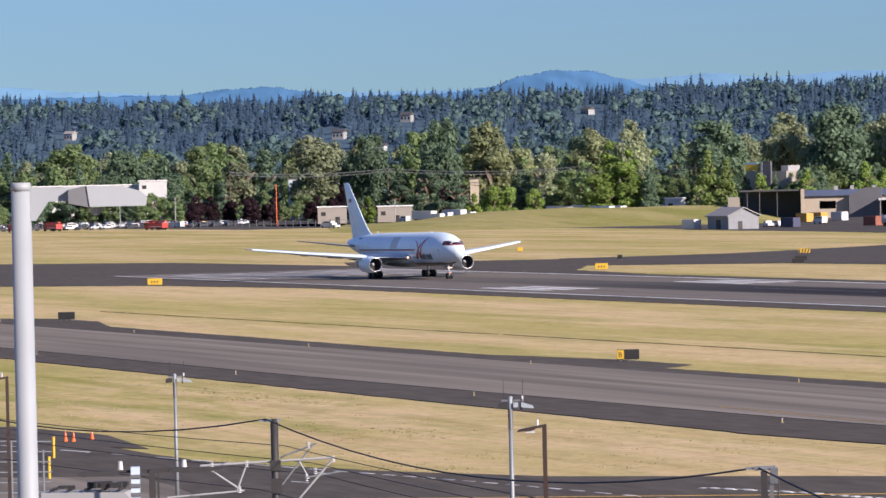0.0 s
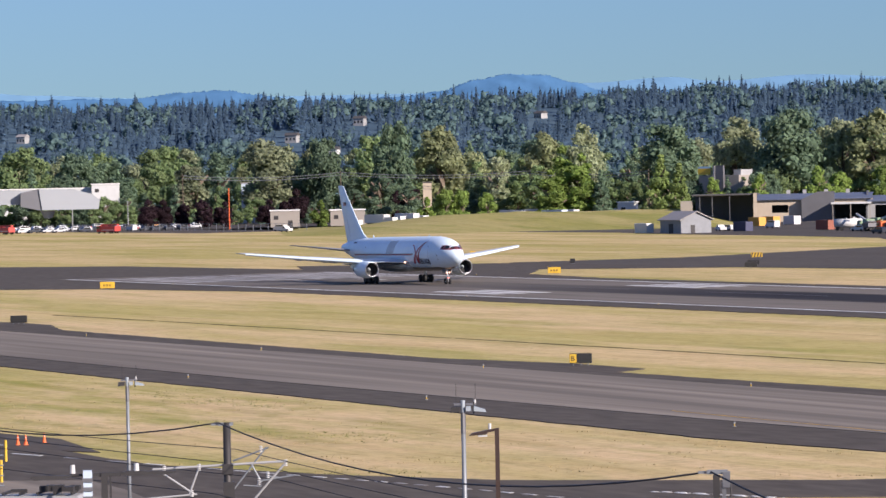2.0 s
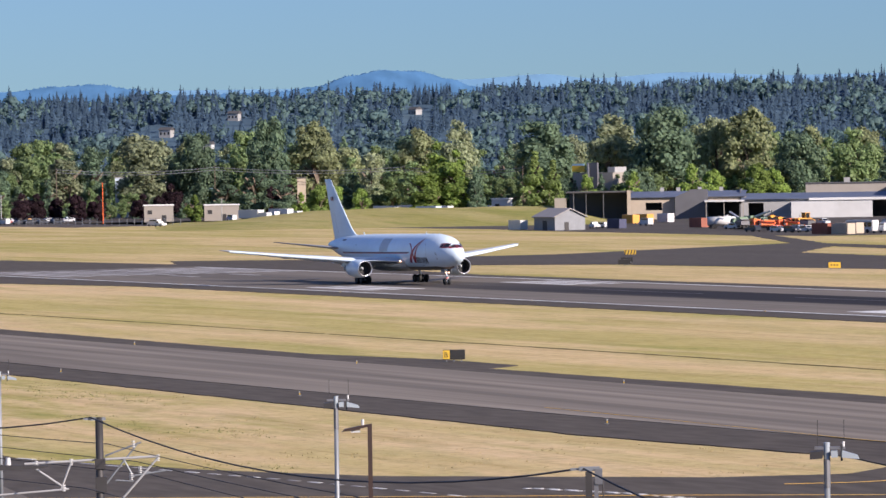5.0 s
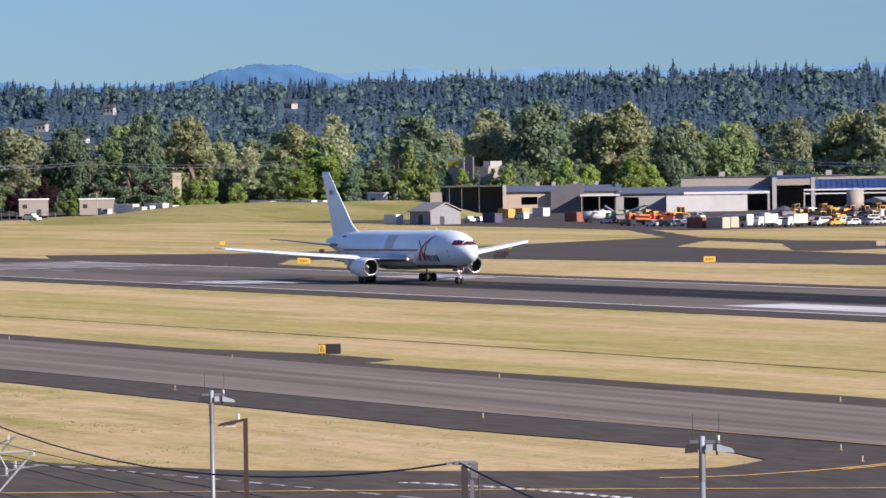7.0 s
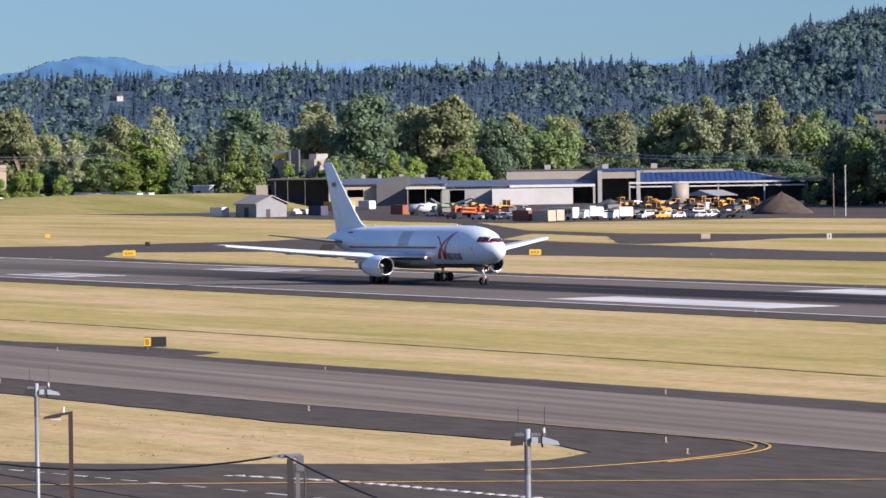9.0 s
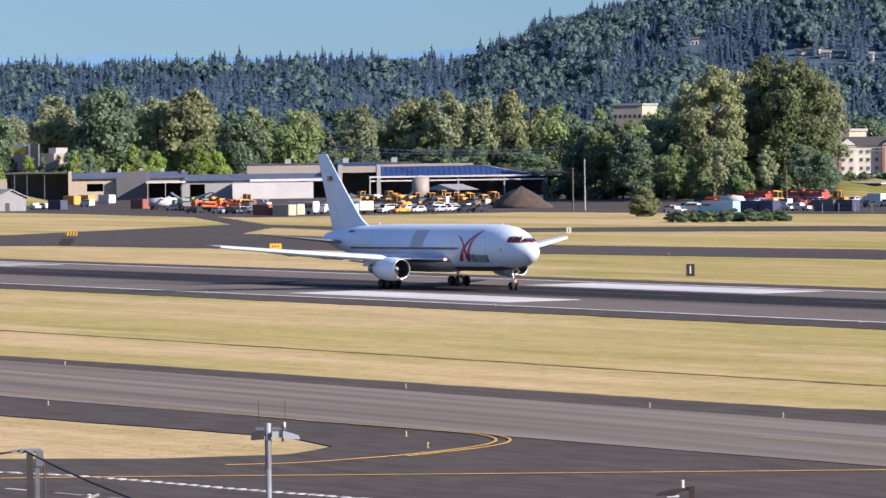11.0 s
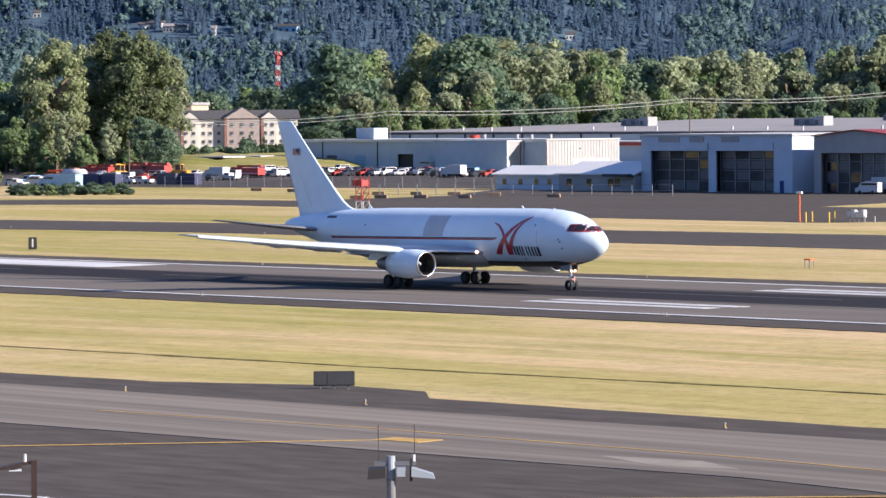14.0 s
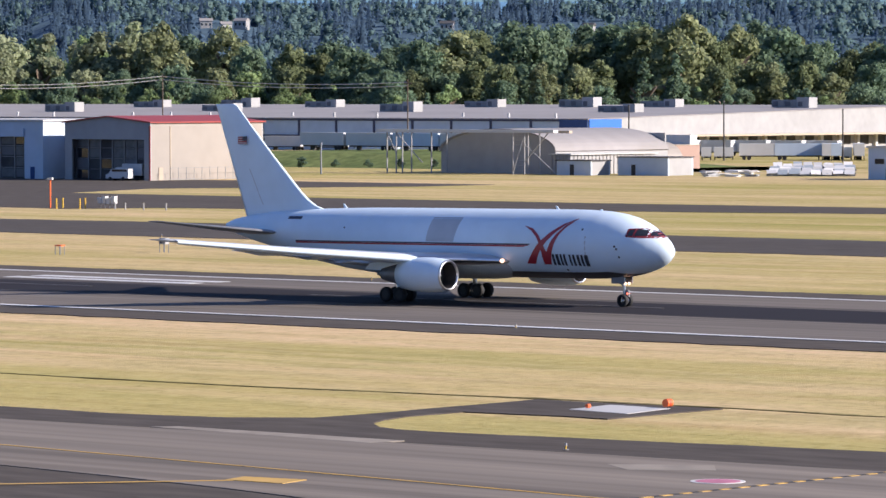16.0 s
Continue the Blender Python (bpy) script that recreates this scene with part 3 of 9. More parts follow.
for slab in ([(593.7, -108.3), (594.6, -107.2), (609, -106.9), (608.6, -108.9)], [(624.6, -111.2), (627.1, -112.9), (630.3, -110.8), (628.5, -108.6)], [(590, -124.5), (596, -126.6), (601, -125.6), (596, -123.4)]):
    structure("concrete_patch", prism(bmesh.new(), slab, 0.0, 0.086), PATCH, "pale patched concrete slab")
structure("concrete_pad", prism(bmesh.new(), [(601.4, -85.6), (605.7, -86.2), (605.0, -81.8), (600.9, -81.6)], -0.2, 0.06), ROOF_WHITE, "pale concrete pad in the grass")


def drain_furrow():
    """A shallow furrow of dark weeds, uneven in width and broken here and there."""
    rng = random.Random(17)
    line = [(200, -91), (392, -86.6), (443, -86.2), (484, -86.2), (530, -84.9), (556, -82.9), (574, -82.5), (591, -80.1), (596, -79.8), (606, -78.9), (616, -79), (900, -75)]
    bm, x = bmesh.new(), 200.0
    while x < 760:
        run = rng.uniform(9, 34)
        xs = [x + run * k / 8 for k in range(9)]
        mid = [float(np.interp(q, [p[0] for p in line], [p[1] for p in line])) + 0.35 * noise.noise(Vector((q * 0.12, 0, 2))) for q in xs]
        half = [(0.24 + 0.34 * abs(noise.noise(Vector((q * 0.23, 5, 1))))) * (0.35 if k in (0, 8) else 1) * rng.uniform(0.7, 1.3) for k, q in enumerate(xs)]
        for k in range(8):
            prism(bm, [(xs[k], mid[k] - half[k]), (xs[k + 1], mid[k + 1] - half[k + 1]), (xs[k + 1], mid[k + 1] + half[k + 1]), (xs[k], mid[k] + half[k])], -0.2, 0.012)
        x += run + (rng.uniform(0.3, 1.6) if rng.random() < 0.2 else -0.2)
    structure("drain_ditch", bm, FURROW, "dark shallow drainage furrow in the grass")


drain_furrow()


# ---- the airliner: origin on the ground under the nose wheel, nose towards +x ----
TAIL_GREY = material("grey_tailplane_paint", (0.24, 0.25, 0.27), 0.35, vary=0.08, scale=0.8)
SECT = [(4.62, 4.15, 0.06, 0.06), (4.45, 4.15, 0.46, 0.46), (4.1, 4.17, 0.82, 0.86), (3.6, 4.22, 1.14, 1.22), (3.0, 4.30, 1.44, 1.56), (2.2, 4.40, 1.75, 1.93), (1.2, 4.50, 2.03, 2.25), (0.0, 4.57, 2.25, 2.47),
        (-1.5, 4.61, 2.40, 2.62), (-3.5, 4.63, 2.49, 2.69), (-6, 4.63, 2.51, 2.70), (-22, 4.63, 2.51, 2.70), (-25, 4.68, 2.46, 2.63), (-28, 4.82, 2.30, 2.43), (-31, 5.03, 2.02, 2.13),
        (-34, 5.27, 1.62, 1.74), (-37, 5.47, 1.13, 1.27), (-39.5, 5.60, 0.66, 0.78), (-40.7, 5.66, 0.36, 0.44), (-41.2, 5.68, 0.16, 0.2)]
FX = np.array([s[0] for s in SECT])[::-1]
FS = [np.array([s[k] for s in SECT])[::-1] * q - o for k, q, o in ((1, 1, 0.1), (2, 1, 0), (3, 0.975, 0))]


def body_at(x):
    return [float(np.interp(x, FX, f)) for f in FS]


def hull_point(x, z, side, lift=0.012):
    zc, ry, rz = body_at(x)
    k = max(-1.0, min(1.0, (z - zc) / rz))
    return Vector((x, side * (ry * math.sqrt(max(0.0, 1 - k * k)) + lift), z + lift * k))


def decal(upper, lower, side, nx=10, nz=4, lift=0.012):
    """A painted patch on the hull between two edges given as (x, z) chains."""
    bm = bmesh.new()

    def along(ch, t):
        n = len(ch) - 1
        i = min(n - 1, int(t * n))
        f = t * n - i
        return ch[i][0] * (1 - f) + ch[i + 1][0] * f, ch[i][1] * (1 - f) + ch[i + 1][1] * f
    grid = []
    for i in range(nx + 1):
        u, l = along(upper, i / nx), along(lower, i / nx)
        grid.append([bm.verts.new(hull_point(u[0] + (l[0] - u[0]) * j / nz, u[1] + (l[1] - u[1]) * j / nz, side, lift)) for j in range(nz + 1)])
    for i in range(nx):
        for j in range(nz):
            bm.faces.new((grid[i][j], grid[i][j + 1], grid[i + 1][j + 1], grid[i + 1][j]))
    bmesh.ops.recalc_face_normals(bm, faces=bm.faces)
    return bm


def foil(chord_le, chord_te, y, z, thick, n=9):
    """One wing section: a loop of points from the leading edge round to it again."""
    c = chord_le - chord_te
    up, lo = [], []
    for i in range(n):
        t = 0.5 - 0.5 * math.cos(math.pi * i / (n - 1))
        h = thick * (1.5 * math.sqrt(t) * (1 - t) + 0.02 * (1 - t))
        up.append((chord_le - c * t, y, z + h + 0.015 * c * math.sin(math.pi * t)))
        lo.append((chord_le - c * t, y, z - h * 0.7))
    return up + lo[1:-1][::-1]


def wheel(name, parent, x, y, r, w):
    bm = bmesh.new()
    rings = []
    for yy, rr in ((-w / 2, r * 0.62), (-w / 2, r * 0.9), (-w * 0.36, r), (w * 0.36, r), (w / 2, r * 0.9), (w / 2, r * 0.62)):
        rings.append([(x + rr * math.cos(2 * math.pi * k / 20), y + yy, r + rr * math.sin(2 * math.pi * k / 20)) for k in range(20)])
    tyre = part(name, ring_loft(bm, rings, cap=False), BLACK, parent, "black tyre on a grey rim", True)
    bm = bmesh.new()
    rings = [[(x + rr * math.cos(2 * math.pi * k / 16), y + yy, r + rr * math.sin(2 * math.pi * k / 16)) for k in range(16)] for yy, rr in ((-w * 0.42, r * 0.2), (-w * 0.4, r * 0.62), (w * 0.4, r * 0.62), (w * 0.42, r * 0.2))]
    return tyre, ring_loft(bm, rings)


def airliner():
    plane = thing("airliner", "white twin-engined cargo airliner with dark belly and red emblem", "airplane")
    xs = np.concatenate([np.linspace(4.62, 3, 10), np.linspace(2.7, -6, 22), np.linspace(-8, -20, 7), np.linspace(-22, -41.2, 26)])
    # smooth the stations a little
    rings = []
    for x in xs:
        zc, ry, rz = body_at(x)
        rings.append([(x, ry * math.cos(2 * math.pi * k / 40), zc + rz * math.sin(2 * math.pi * k / 40)) for k in range(40)])
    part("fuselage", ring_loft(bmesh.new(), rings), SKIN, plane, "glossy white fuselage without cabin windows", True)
    # dark underside
    rings = []
    for x in np.linspace(2.6, -31, 44):
        zc, ry, rz = body_at(x)
        half = 37 * min(1, max(0.12, (3.0 - x) / 3.2)) * (0.22 + 0.78 * smooth(-21, -13, x)) * min(1, max(0.1, (x + 32) / 5))
        rings.append([(x, (ry + 0.014) * math.cos(radians(-90 - half + 2 * half * k / 14)), zc + (rz + 0.014) * math.sin(radians(-90 - half + 2 * half * k / 14))) for k in range(15)])
    part("belly", ring_loft(bmesh.new(), rings, cap=False, closed=False), BELLY, plane, "dark navy painted belly", True)
    rings = []
    for x in np.linspace(-8.5, -24.5, 17):
        t = (x + 16.5) / 8.0
        w = 2.75 * math.sqrt(max(0.0, 1 - t ** 4)) + 0.05
        rings.append([(x, w * math.cos(radians(180 + 180 * k / 14)), 3.0 + (1.25 * math.sqrt(max(0.0, 1 - t ** 4)) + 0.05) * math.sin(radians(180 + 180 * k / 14))) for k in range(15)])
    part("wing_fairing", ring_loft(bmesh.new(), rings, cap=False, closed=False), SKIN_GREY, plane, "grey wing root fairing", True)
    for s in (-1, 1):
        # cockpit panes
        for a, b, c, d in (((2.90, 5.66), (2.22, 5.77), (2.98, 5.26), (2.14, 5.24)), ((3.56, 5.42), (3.08, 5.64), (3.74, 5.20), (3.18, 5.26)), ((2.06, 5.75), (1.66, 5.69), (1.97, 5.24), (1.62, 5.28))):
            part("cockpit_window", decal([a, b], [c, d], s, 4, 3, 0.02), GLASS, plane, "dark cockpit window pane")
        part("window_surround", decal([(3.80, 5.34), (2.6, 5.83), (1.53, 5.78)], [(3.90, 5.06), (2.6, 5.10), (1.46, 5.16)], s, 10, 3, 0.01), WINDOW_RED, plane, "dark red band round the cockpit windows")
        # stripes along the body
        part("stripe", decal([(-7.2, 4.58), (-32, 4.56)], [(-7.3, 4.47), (-32, 4.46)], s, 40, 2), NAVY, plane, "thin navy stripe")
        part("stripe", decal([(-7.3, 4.46), (-32, 4.45)], [(-7.9, 4.33), (-32, 4.34)], s, 40, 2), RED, plane, "thin red stripe")
        # emblem: crossing red swooshes, as plain shapes
        def spot(u, v):
            return -7.85 + (u - 427) * 0.01875, 6.55 - (v - 137.7) * 0.0157 - (u - 427) * 0.0003
        for lift, left, right in ((0.018, ((430, 360), (470, 305), (500, 262), (560, 205), (620, 163), (682, 135)), ((475, 360), (505, 305), (535, 262), (580, 212), (630, 168), (682, 135.5))),
                                  (0.022, ((522, 360), (545, 300), (565, 255), (590, 215), (630, 172), (682, 136)), ((557, 360), (572, 300), (588, 255), (608, 215), (640, 175), (682, 138))),
                                  (0.026, ((425, 177), (470, 190), (505, 222), (528, 262), (545, 300), (557, 360)), ((425, 181), (462, 200), (492, 230), (510, 265), (518, 300), (522, 360)))):
            part("emblem", decal([spot(*p) for p in left], [spot(*p) for p in right], s, 25, 3, lift), RED, plane, "red swoosh of the emblem")
        # lettering beside the emblem as plain upright bars
        for u0, u1 in ((570, 582), (589, 604), (611, 621), (628, 639), (657, 666), (675, 686), (696, 708), (716, 727), (734, 752)):
            part("lettering", decal([spot(u0, 308), spot(u1, 308)], [spot(u0, 362), spot(u1, 362)], s, 2, 3, 0.018), BELLY, plane, "black plain bar in place of a letter")
        part("registration", decal([(-33.2, 6.42), (-31.6, 6.42)], [(-33.2, 6.2), (-31.6, 6.2)], s, 4, 2, 0.016), NAVY, plane, "small dark registration bar")
        part("repaint_patch", decal([(-17.5, 6.5), (-14.5, 6.5)], [(-17.7, 4.62), (-14.9, 4.62)], s, 6, 6, 0.006), SKIN_GREY, plane, "grey repainted patch")
        part("cargo_door_seam", decal([(-2.0, 5.2), (-1.9, 5.2)], [(-2.0, 3.3), (-1.9, 3.3)], s, 1, 4, 0.006), SKIN_GREY, plane)
        for x, z in ((-2.4, 5.7), (0.6, 4.45), (0.75, 4.25), (0.9, 3.65), (-26.5, 5.6), (-4.2, 2.62)):
            part("port", decal([(x, z + 0.07), (x + 0.16, z + 0.07)], [(x, z - 0.07), (x + 0.16, z - 0.07)], s, 1, 1, 0.015), BELLY, plane, "small dark port")
        # wing
        secs = [foil(-8.6, -21.4, s * 0.5, 3.1, 0.80), foil(-9.7, -21.4, s * 2.6, 3.2, 0.78), foil(-13.9, -20.7, s * 8.0, 3.50, 0.60), foil(-19.2, -23.5, s * 15.6, 4.25, 0.40), foil(-24.5, -26.6, s * 23.4, 5.12, 0.22), foil(-25.4, -26.8, s * 24.1, 5.2, 0.05)]
        wing = part("wing", ring_loft(bmesh.new(), secs), SKIN_GREY, plane, "pale grey swept wing", True)
        lead = []
        for sec in secs[1:3]:
            lead.append([(p[0] + 0.05, p[1], p[2] + 0.01 * (1 if p[2] > sec[0][2] else -1)) for p in (sec[:4][::-1] + sec[-3:][::-1])])
        part("leading_edge", ring_loft(bmesh.new(), lead, cap=False, closed=False), METAL, wing, "polished bare metal leading edge", True)
        lead = []
        for sec in secs[2:5]:
            lead.append([(p[0] + 0.28, p[1], p[2] + 0.05 * (1 if p[2] > sec[0][2] else -1) - 0.10) for p in (sec[:4][::-1] + sec[-3:][::-1])])
        part("slat", ring_loft(bmesh.new(), lead, cap=False, closed=False), SKIN, wing, "white leading edge slat", True)
        flap = [foil(-20.6, -23.0, s * 2.8, 2.55, 0.2), foil(-20.2, -22.2, s * 8.2, 3.1, 0.16)]
        part("flap", ring_loft(bmesh.new(), flap), SKIN_GREY, wing, "lowered inboard flap", True)
        flap = [foil(-21.2, -22.6, s * 9.2, 3.3, 0.14), foil(-23.7, -24.8, s * 17.0, 4.2, 0.10)]
        part("flap", ring_loft(bmesh.new(), flap), SKIN_GREY, wing, "lowered outboard flap", True)
        for yy in (5.4, 11.0, 15.0):
            x = -20.6 - max(0, yy - 8) * 0.32
            z = 2.75 + (yy - 2.5) * 0.105
            rr = [[(x + dx, s * yy + r * 0.5 * math.cos(k * math.pi / 5), z + r * math.sin(k * math.pi / 5)) for k in range(10)] for dx, r in ((2.2, 0.03), (1.2, 0.26), (-0.8, 0.3), (-2.6, 0.04))]
            part("flap_fairing", ring_loft(bmesh.new(), rr), SKIN_GREY, wing, "", True)
        # engine
        cx, cy, cz = -10.7, s * 7.9, 2.28

        def turned(stations, n=32):
            return [[(cx + a, cy + r * math.cos(2 * math.pi * k / n), cz + r * math.sin(2 * math.pi * k / n)) for k in range(n)] for a, r in stations]
        eng = part("engine", ring_loft(bmesh.new(), turned([(-0.15, 1.17), (-0.6, 1.26), (-1.5, 1.33), (-2.8, 1.32), (-3.8, 1.22), (-4.6, 1.08), (-4.6, 0.8)]), cap=False), SKIN, plane, "white engine cowling", True)
        part("inlet_lip", ring_loft(bmesh.new(), turned([(-0.16, 1.172), (-0.03, 1.12), (0.0, 1.06), (-0.05, 1.0), (-0.14, 0.975)]), cap=False), METAL, eng, "polished metal inlet lip", True)
        part("inlet_duct", ring_loft(bmesh.new(), turned([(-0.14, 0.975), (-0.5, 0.96), (-1.4, 0.99)]), cap=False), DARK_STEEL, eng, "dark inlet duct", True)
        part("fan", ring_loft(bmesh.new(), turned([(-1.38, 0.985), (-1.42, 0.3)]), cap=False), BLACK, eng, "dark fan face")
        part("spinner", ring_loft(bmesh.new(), turned([(-0.8, 0.02), (-0.95, 0.13), (-1.2, 0.25), (-1.42, 0.31)])), SKIN_GREY, eng, "pale spinner cone", True)
        part("core_cowl", ring_loft(bmesh.new(), turned([(-4.2, 0.86), (-5.0, 0.8), (-6.0, 0.6), (-6.6, 0.46), (-6.6, 0.3), (-7.3, 0.05)])), DULL, eng, "grey metal core cowling", True)
        rr = [[(x, cy + w * dx, z) for dx, x, z in ((0, cx - 1.2, 3.55), (1, cx - 2.2, 3.6), (1, cx - 4.5, 3.45), (0, cx - 8.0, 3.1), (-1, cx - 4.5, 3.45), (-1, cx - 2.2, 3.6))] for w in (0.22,)]
        top, bot = rr[0], [(x - 0.6, y, z - 1.0 if i not in (0, 3) else z - 0.5) for i, (x, y, z) in enumerate(rr[0])]
        part("pylon", ring_loft(bmesh.new(), [bot, top]), SKIN, eng, "white engine pylon")
        # tailplane
        secs = [foil(-33.6, -39.6, s * 0.6, 5.02, 0.36), foil(-34.3, -39.6, s * 1.5, 5.10, 0.34), foil(-39.6, -41.3, s * 9.2, 6.10, 0.08)]
        part("tailplane", ring_loft(bmesh.new(), secs), TAIL_GREY, plane, "grey swept tailplane with dark shading", True)
        # main gear
        gear = part("main_gear", tubed((-18.7, s * 4.65, 0.6), (-18.7, s * 4.4, 3.2), 0.17, 0.2), METAL, plane, "metal main landing gear leg")
        part("truck_beam", tubed((-17.85, s * 4.65, 0.58), (-19.55, s * 4.65, 0.58), 0.13), DULL, gear)
        part("side_brace", tubed((-18.7, s * 4.6, 1.6), (-18.55, s * 2.6, 2.6), 0.09), METAL, gear)
        part("gear_door", boxed(-19.55, -17.75, s * 5.0 - 0.04, s * 5.0 + 0.04, 1.7, 3.2), SKIN_GREY, gear, "grey landing gear door")
        for dx in (-0.71, 0.71):
            for dy in (-0.57, 0.57):
                tyre, rim = wheel("wheel", gear, -18.7 + dx, s * 4.65 + dy, 0.58, 0.42)
                me = mesh_of("rim", rim, DARK_STEEL)
                tyre.data.materials.append(DARK_STEEL)
                b2 = bmesh.new()
                b2.from_mesh(tyre.data)
                n0 = len(b2.faces)
                b2.from_mesh(me)
                b2.faces.ensure_lookup_table()
                for f in b2.faces[n0:]:
                    f.material_index = 1
                b2.to_mesh(tyre.data)
                b2.free()
                bpy.data.meshes.remove(me)
        part("wing_light", bmesh_ball((-9.72, s * 2.8, 3.25), 0.17), LAMP, plane, "lit landing light in the wing root")
    # fin with a dorsal fillet
    rings = []
    for z, le, te, th in ((5.9, -29.6, -38.9, 0.30), (6.9, -30.2, -39.2, 0.28), (7.2, -31.2, -39.3, 0.27), (7.7, -32.1, -39.5, 0.26), (8.4, -32.95, -39.75, 0.24), (11.25, -35.94, -40.8, 0.17), (15.3, -39.95, -42.28, 0.1), (15.45, -40.3, -42.36, 0.04)):
        prof = []
        n = 9
        for i in range(n):
            t = 0.5 - 0.5 * math.cos(math.pi * i / (n - 1))
            prof.append((le + (te - le) * t, th * (2.2 * math.sqrt(t) * (1 - t) + 0.03), z))
        rings.append(prof + [(x, -y, zz) for x, y, zz in prof[1:-1][::-1]])
    fin = part("fin", ring_loft(bmesh.new(), rings), SKIN, plane, "tall white swept tail fin", True)
    for s in (-1, 1):
        part("rudder_seam", profile(bmesh.new(), [(-36.9, 7.3), (-36.94, 7.3), (-38.4, 10.2), (-38.36, 10.2)], s * 0.30 - 0.01, s * 0.30 + 0.01), SKIN_GREY, fin)
        part("flag", boxed(-39.66, -38.7, s * 0.27 - 0.02, s * 0.27 + 0.02, 12.2, 12.8), RED, fin, "small flag with red and white stripes")
        part("flag_canton", boxed(-39.15, -38.69, s * 0.28 - 0.025, s * 0.28 + 0.025, 12.45, 12.81), NAVY, fin, "blue corner of the flag")
        for k in range(3):
            part("flag_stripe", boxed(-39.66, -38.7, s * 0.275 - 0.022, s * 0.275 + 0.022, 12.25 + 0.19 * k, 12.32 + 0.19 * k), WHITE, fin)
    # nose gear
    gear = part("nose_gear", tubed((0, 0, 0.46), (-0.15, 0, 2.6), 0.11, 0.13), METAL, plane, "metal nose landing gear leg")
    part("axle", tubed((0, -0.38, 0.46), (0, 0.38, 0.46), 0.08), METAL, gear)
    part("drag_brace", tubed((0, 0, 1.5), (-1.5, 0, 2.4), 0.07), METAL, gear)
    part("torque_link", boxed(0.08, 0.4, -0.08, 0.08, 0.75, 1.25), DULL, gear)
    for s in (-1, 1):
        tyre, rim = wheel("wheel", gear, 0, s * 0.3, 0.47, 0.32)
        rim.free()
        part("gear_door", boxed(-0.9, 0.35, s * 0.5 - 0.03, s * 0.5 + 0.03, 1.75, 2.4), DULL, gear, "nose gear door")
        part("taxi_light", bmesh_ball((0.22, s * 0.22, 1.75), 0.11), LAMP, gear, "lit taxi light")
        part("taxi_light", bmesh_ball((0.3, s * 0.12, 0.98), 0.07), LAMP_RED, gear, "lit red taxi light")
    gear.location.z = -0.15   # the nose strut is drawn out while the nose lightens
    for x in (-6.2, -28):
        part("antenna", profile(bmesh.new(), [(x, 7.05), (x - 0.35, 7.05), (x - 0.5, 7.42), (x - 0.36, 7.42)], -0.03, 0.03), SKIN, plane, "white blade antenna")
    part("antenna", profile(bmesh.new(), [(-1.9, 6.9), (-2.2, 6.95), (-2.3, 7.2), (-2.15, 7.2)], -0.03, 0.03), SKIN, plane, "white blade antenna")
    return plane


def bmesh_ball(c, r):
    bm = bmesh.new()
    bmesh.ops.create_icosphere(bm, subdivisions=2, radius=r, matrix=Matrix.Translation(c))
    return bm


AIRLINER = airliner()
# seconds, place along and across the runway
ROLL = [(0, 94.8, -0.8), (0.5, 98.7, -0.77), (1, 103.0, -0.74), (1.5, 107.7, -0.71), (2, 113.1, -0.67), (2.5, 119.1, -0.63), (3, 125.6, -0.59), (3.2, 128.5, -0.57), (5.5, 169.0, -0.29), (6, 179.6, -0.22), (6.5, 191.0, -0.14), (7, 203.2, -0.06), (7.5, 215.9, 0.03), (8, 229.5, 0.12), (8.5, 243.7, 0.22), (11, 324.9, 0.78), (11.5, 343.3, 0.9), (12, 362.1, 1.03), (12.5, 381.6, 1.16), (13, 401.8, 1.3), (13.5, 422.3, 1.44), (14, 443.6, 1.59), (14.5, 465.5, 1.74), (15, 488.0, 1.89), (15.5, 511.0, 2.05), (16, 534.6, 2.21)]


def motions():
    """The airliner's take-off roll."""
    walk(AIRLINER, [(t, pose(x, y, 0.1, 0, 0, 1.7 - 0.075 * t) @ pose(-19.15, 0, 0) @ pose(0, 0, 0, 0, -0.45, 0) @ pose(19.15, 0, 0)) for t, x, y in ROLL])


# ---- trees ----
SHAPES = {  # height up the tree and radius of the crown, for a tree 20 m high
    "round": ((1.5, 2.6), (4, 4.6), (8, 5.6), (12, 5.4), (15, 4.8), (17.5, 3.7), (19.2, 2.0)),
    "oak": ((2.5, 3.2), (5, 5.6), (9, 6.6), (13, 6.4), (16, 5.5), (18.2, 4.0), (19.4, 2.2)),
    "tall": ((1.0, 1.9), (4, 3.1), (8, 3.7), (12, 3.5), (15.5, 2.6), (18, 1.5), (19.6, 0.5)),
    "cone": ((0.8, 3.4), (3, 4.2), (7, 3.7), (11, 2.8), (15, 1.7), (18, 0.8), (19.6, 0.2)),
    "low": ((0.2, 4.4), (3, 6.0), (7, 6.5), (11, 5.8), (14.5, 4.0), (16.8, 1.6))}
ICO_P = (1 + 5 ** 0.5) / 2
ICO_V = np.array([(s1, s2 * ICO_P, 0) for s1 in (-1, 1) for s2 in (-1, 1)] + [(0, s1, s2 * ICO_P) for s1 in (-1, 1) for s2 in (-1, 1)] + [(s2 * ICO_P, 0, s1) for s1 in (-1, 1) for s2 in (-1, 1)]) / 1.902
ICO_F = [(i, j, k) for i in range(12) for j in range(i + 1, 12) for k in range(j + 1, 12)
         if max(np.linalg.norm(ICO_V[i] - ICO_V[j]), np.linalg.norm(ICO_V[j] - ICO_V[k]), np.linalg.norm(ICO_V[i] - ICO_V[k])) < 1.2]


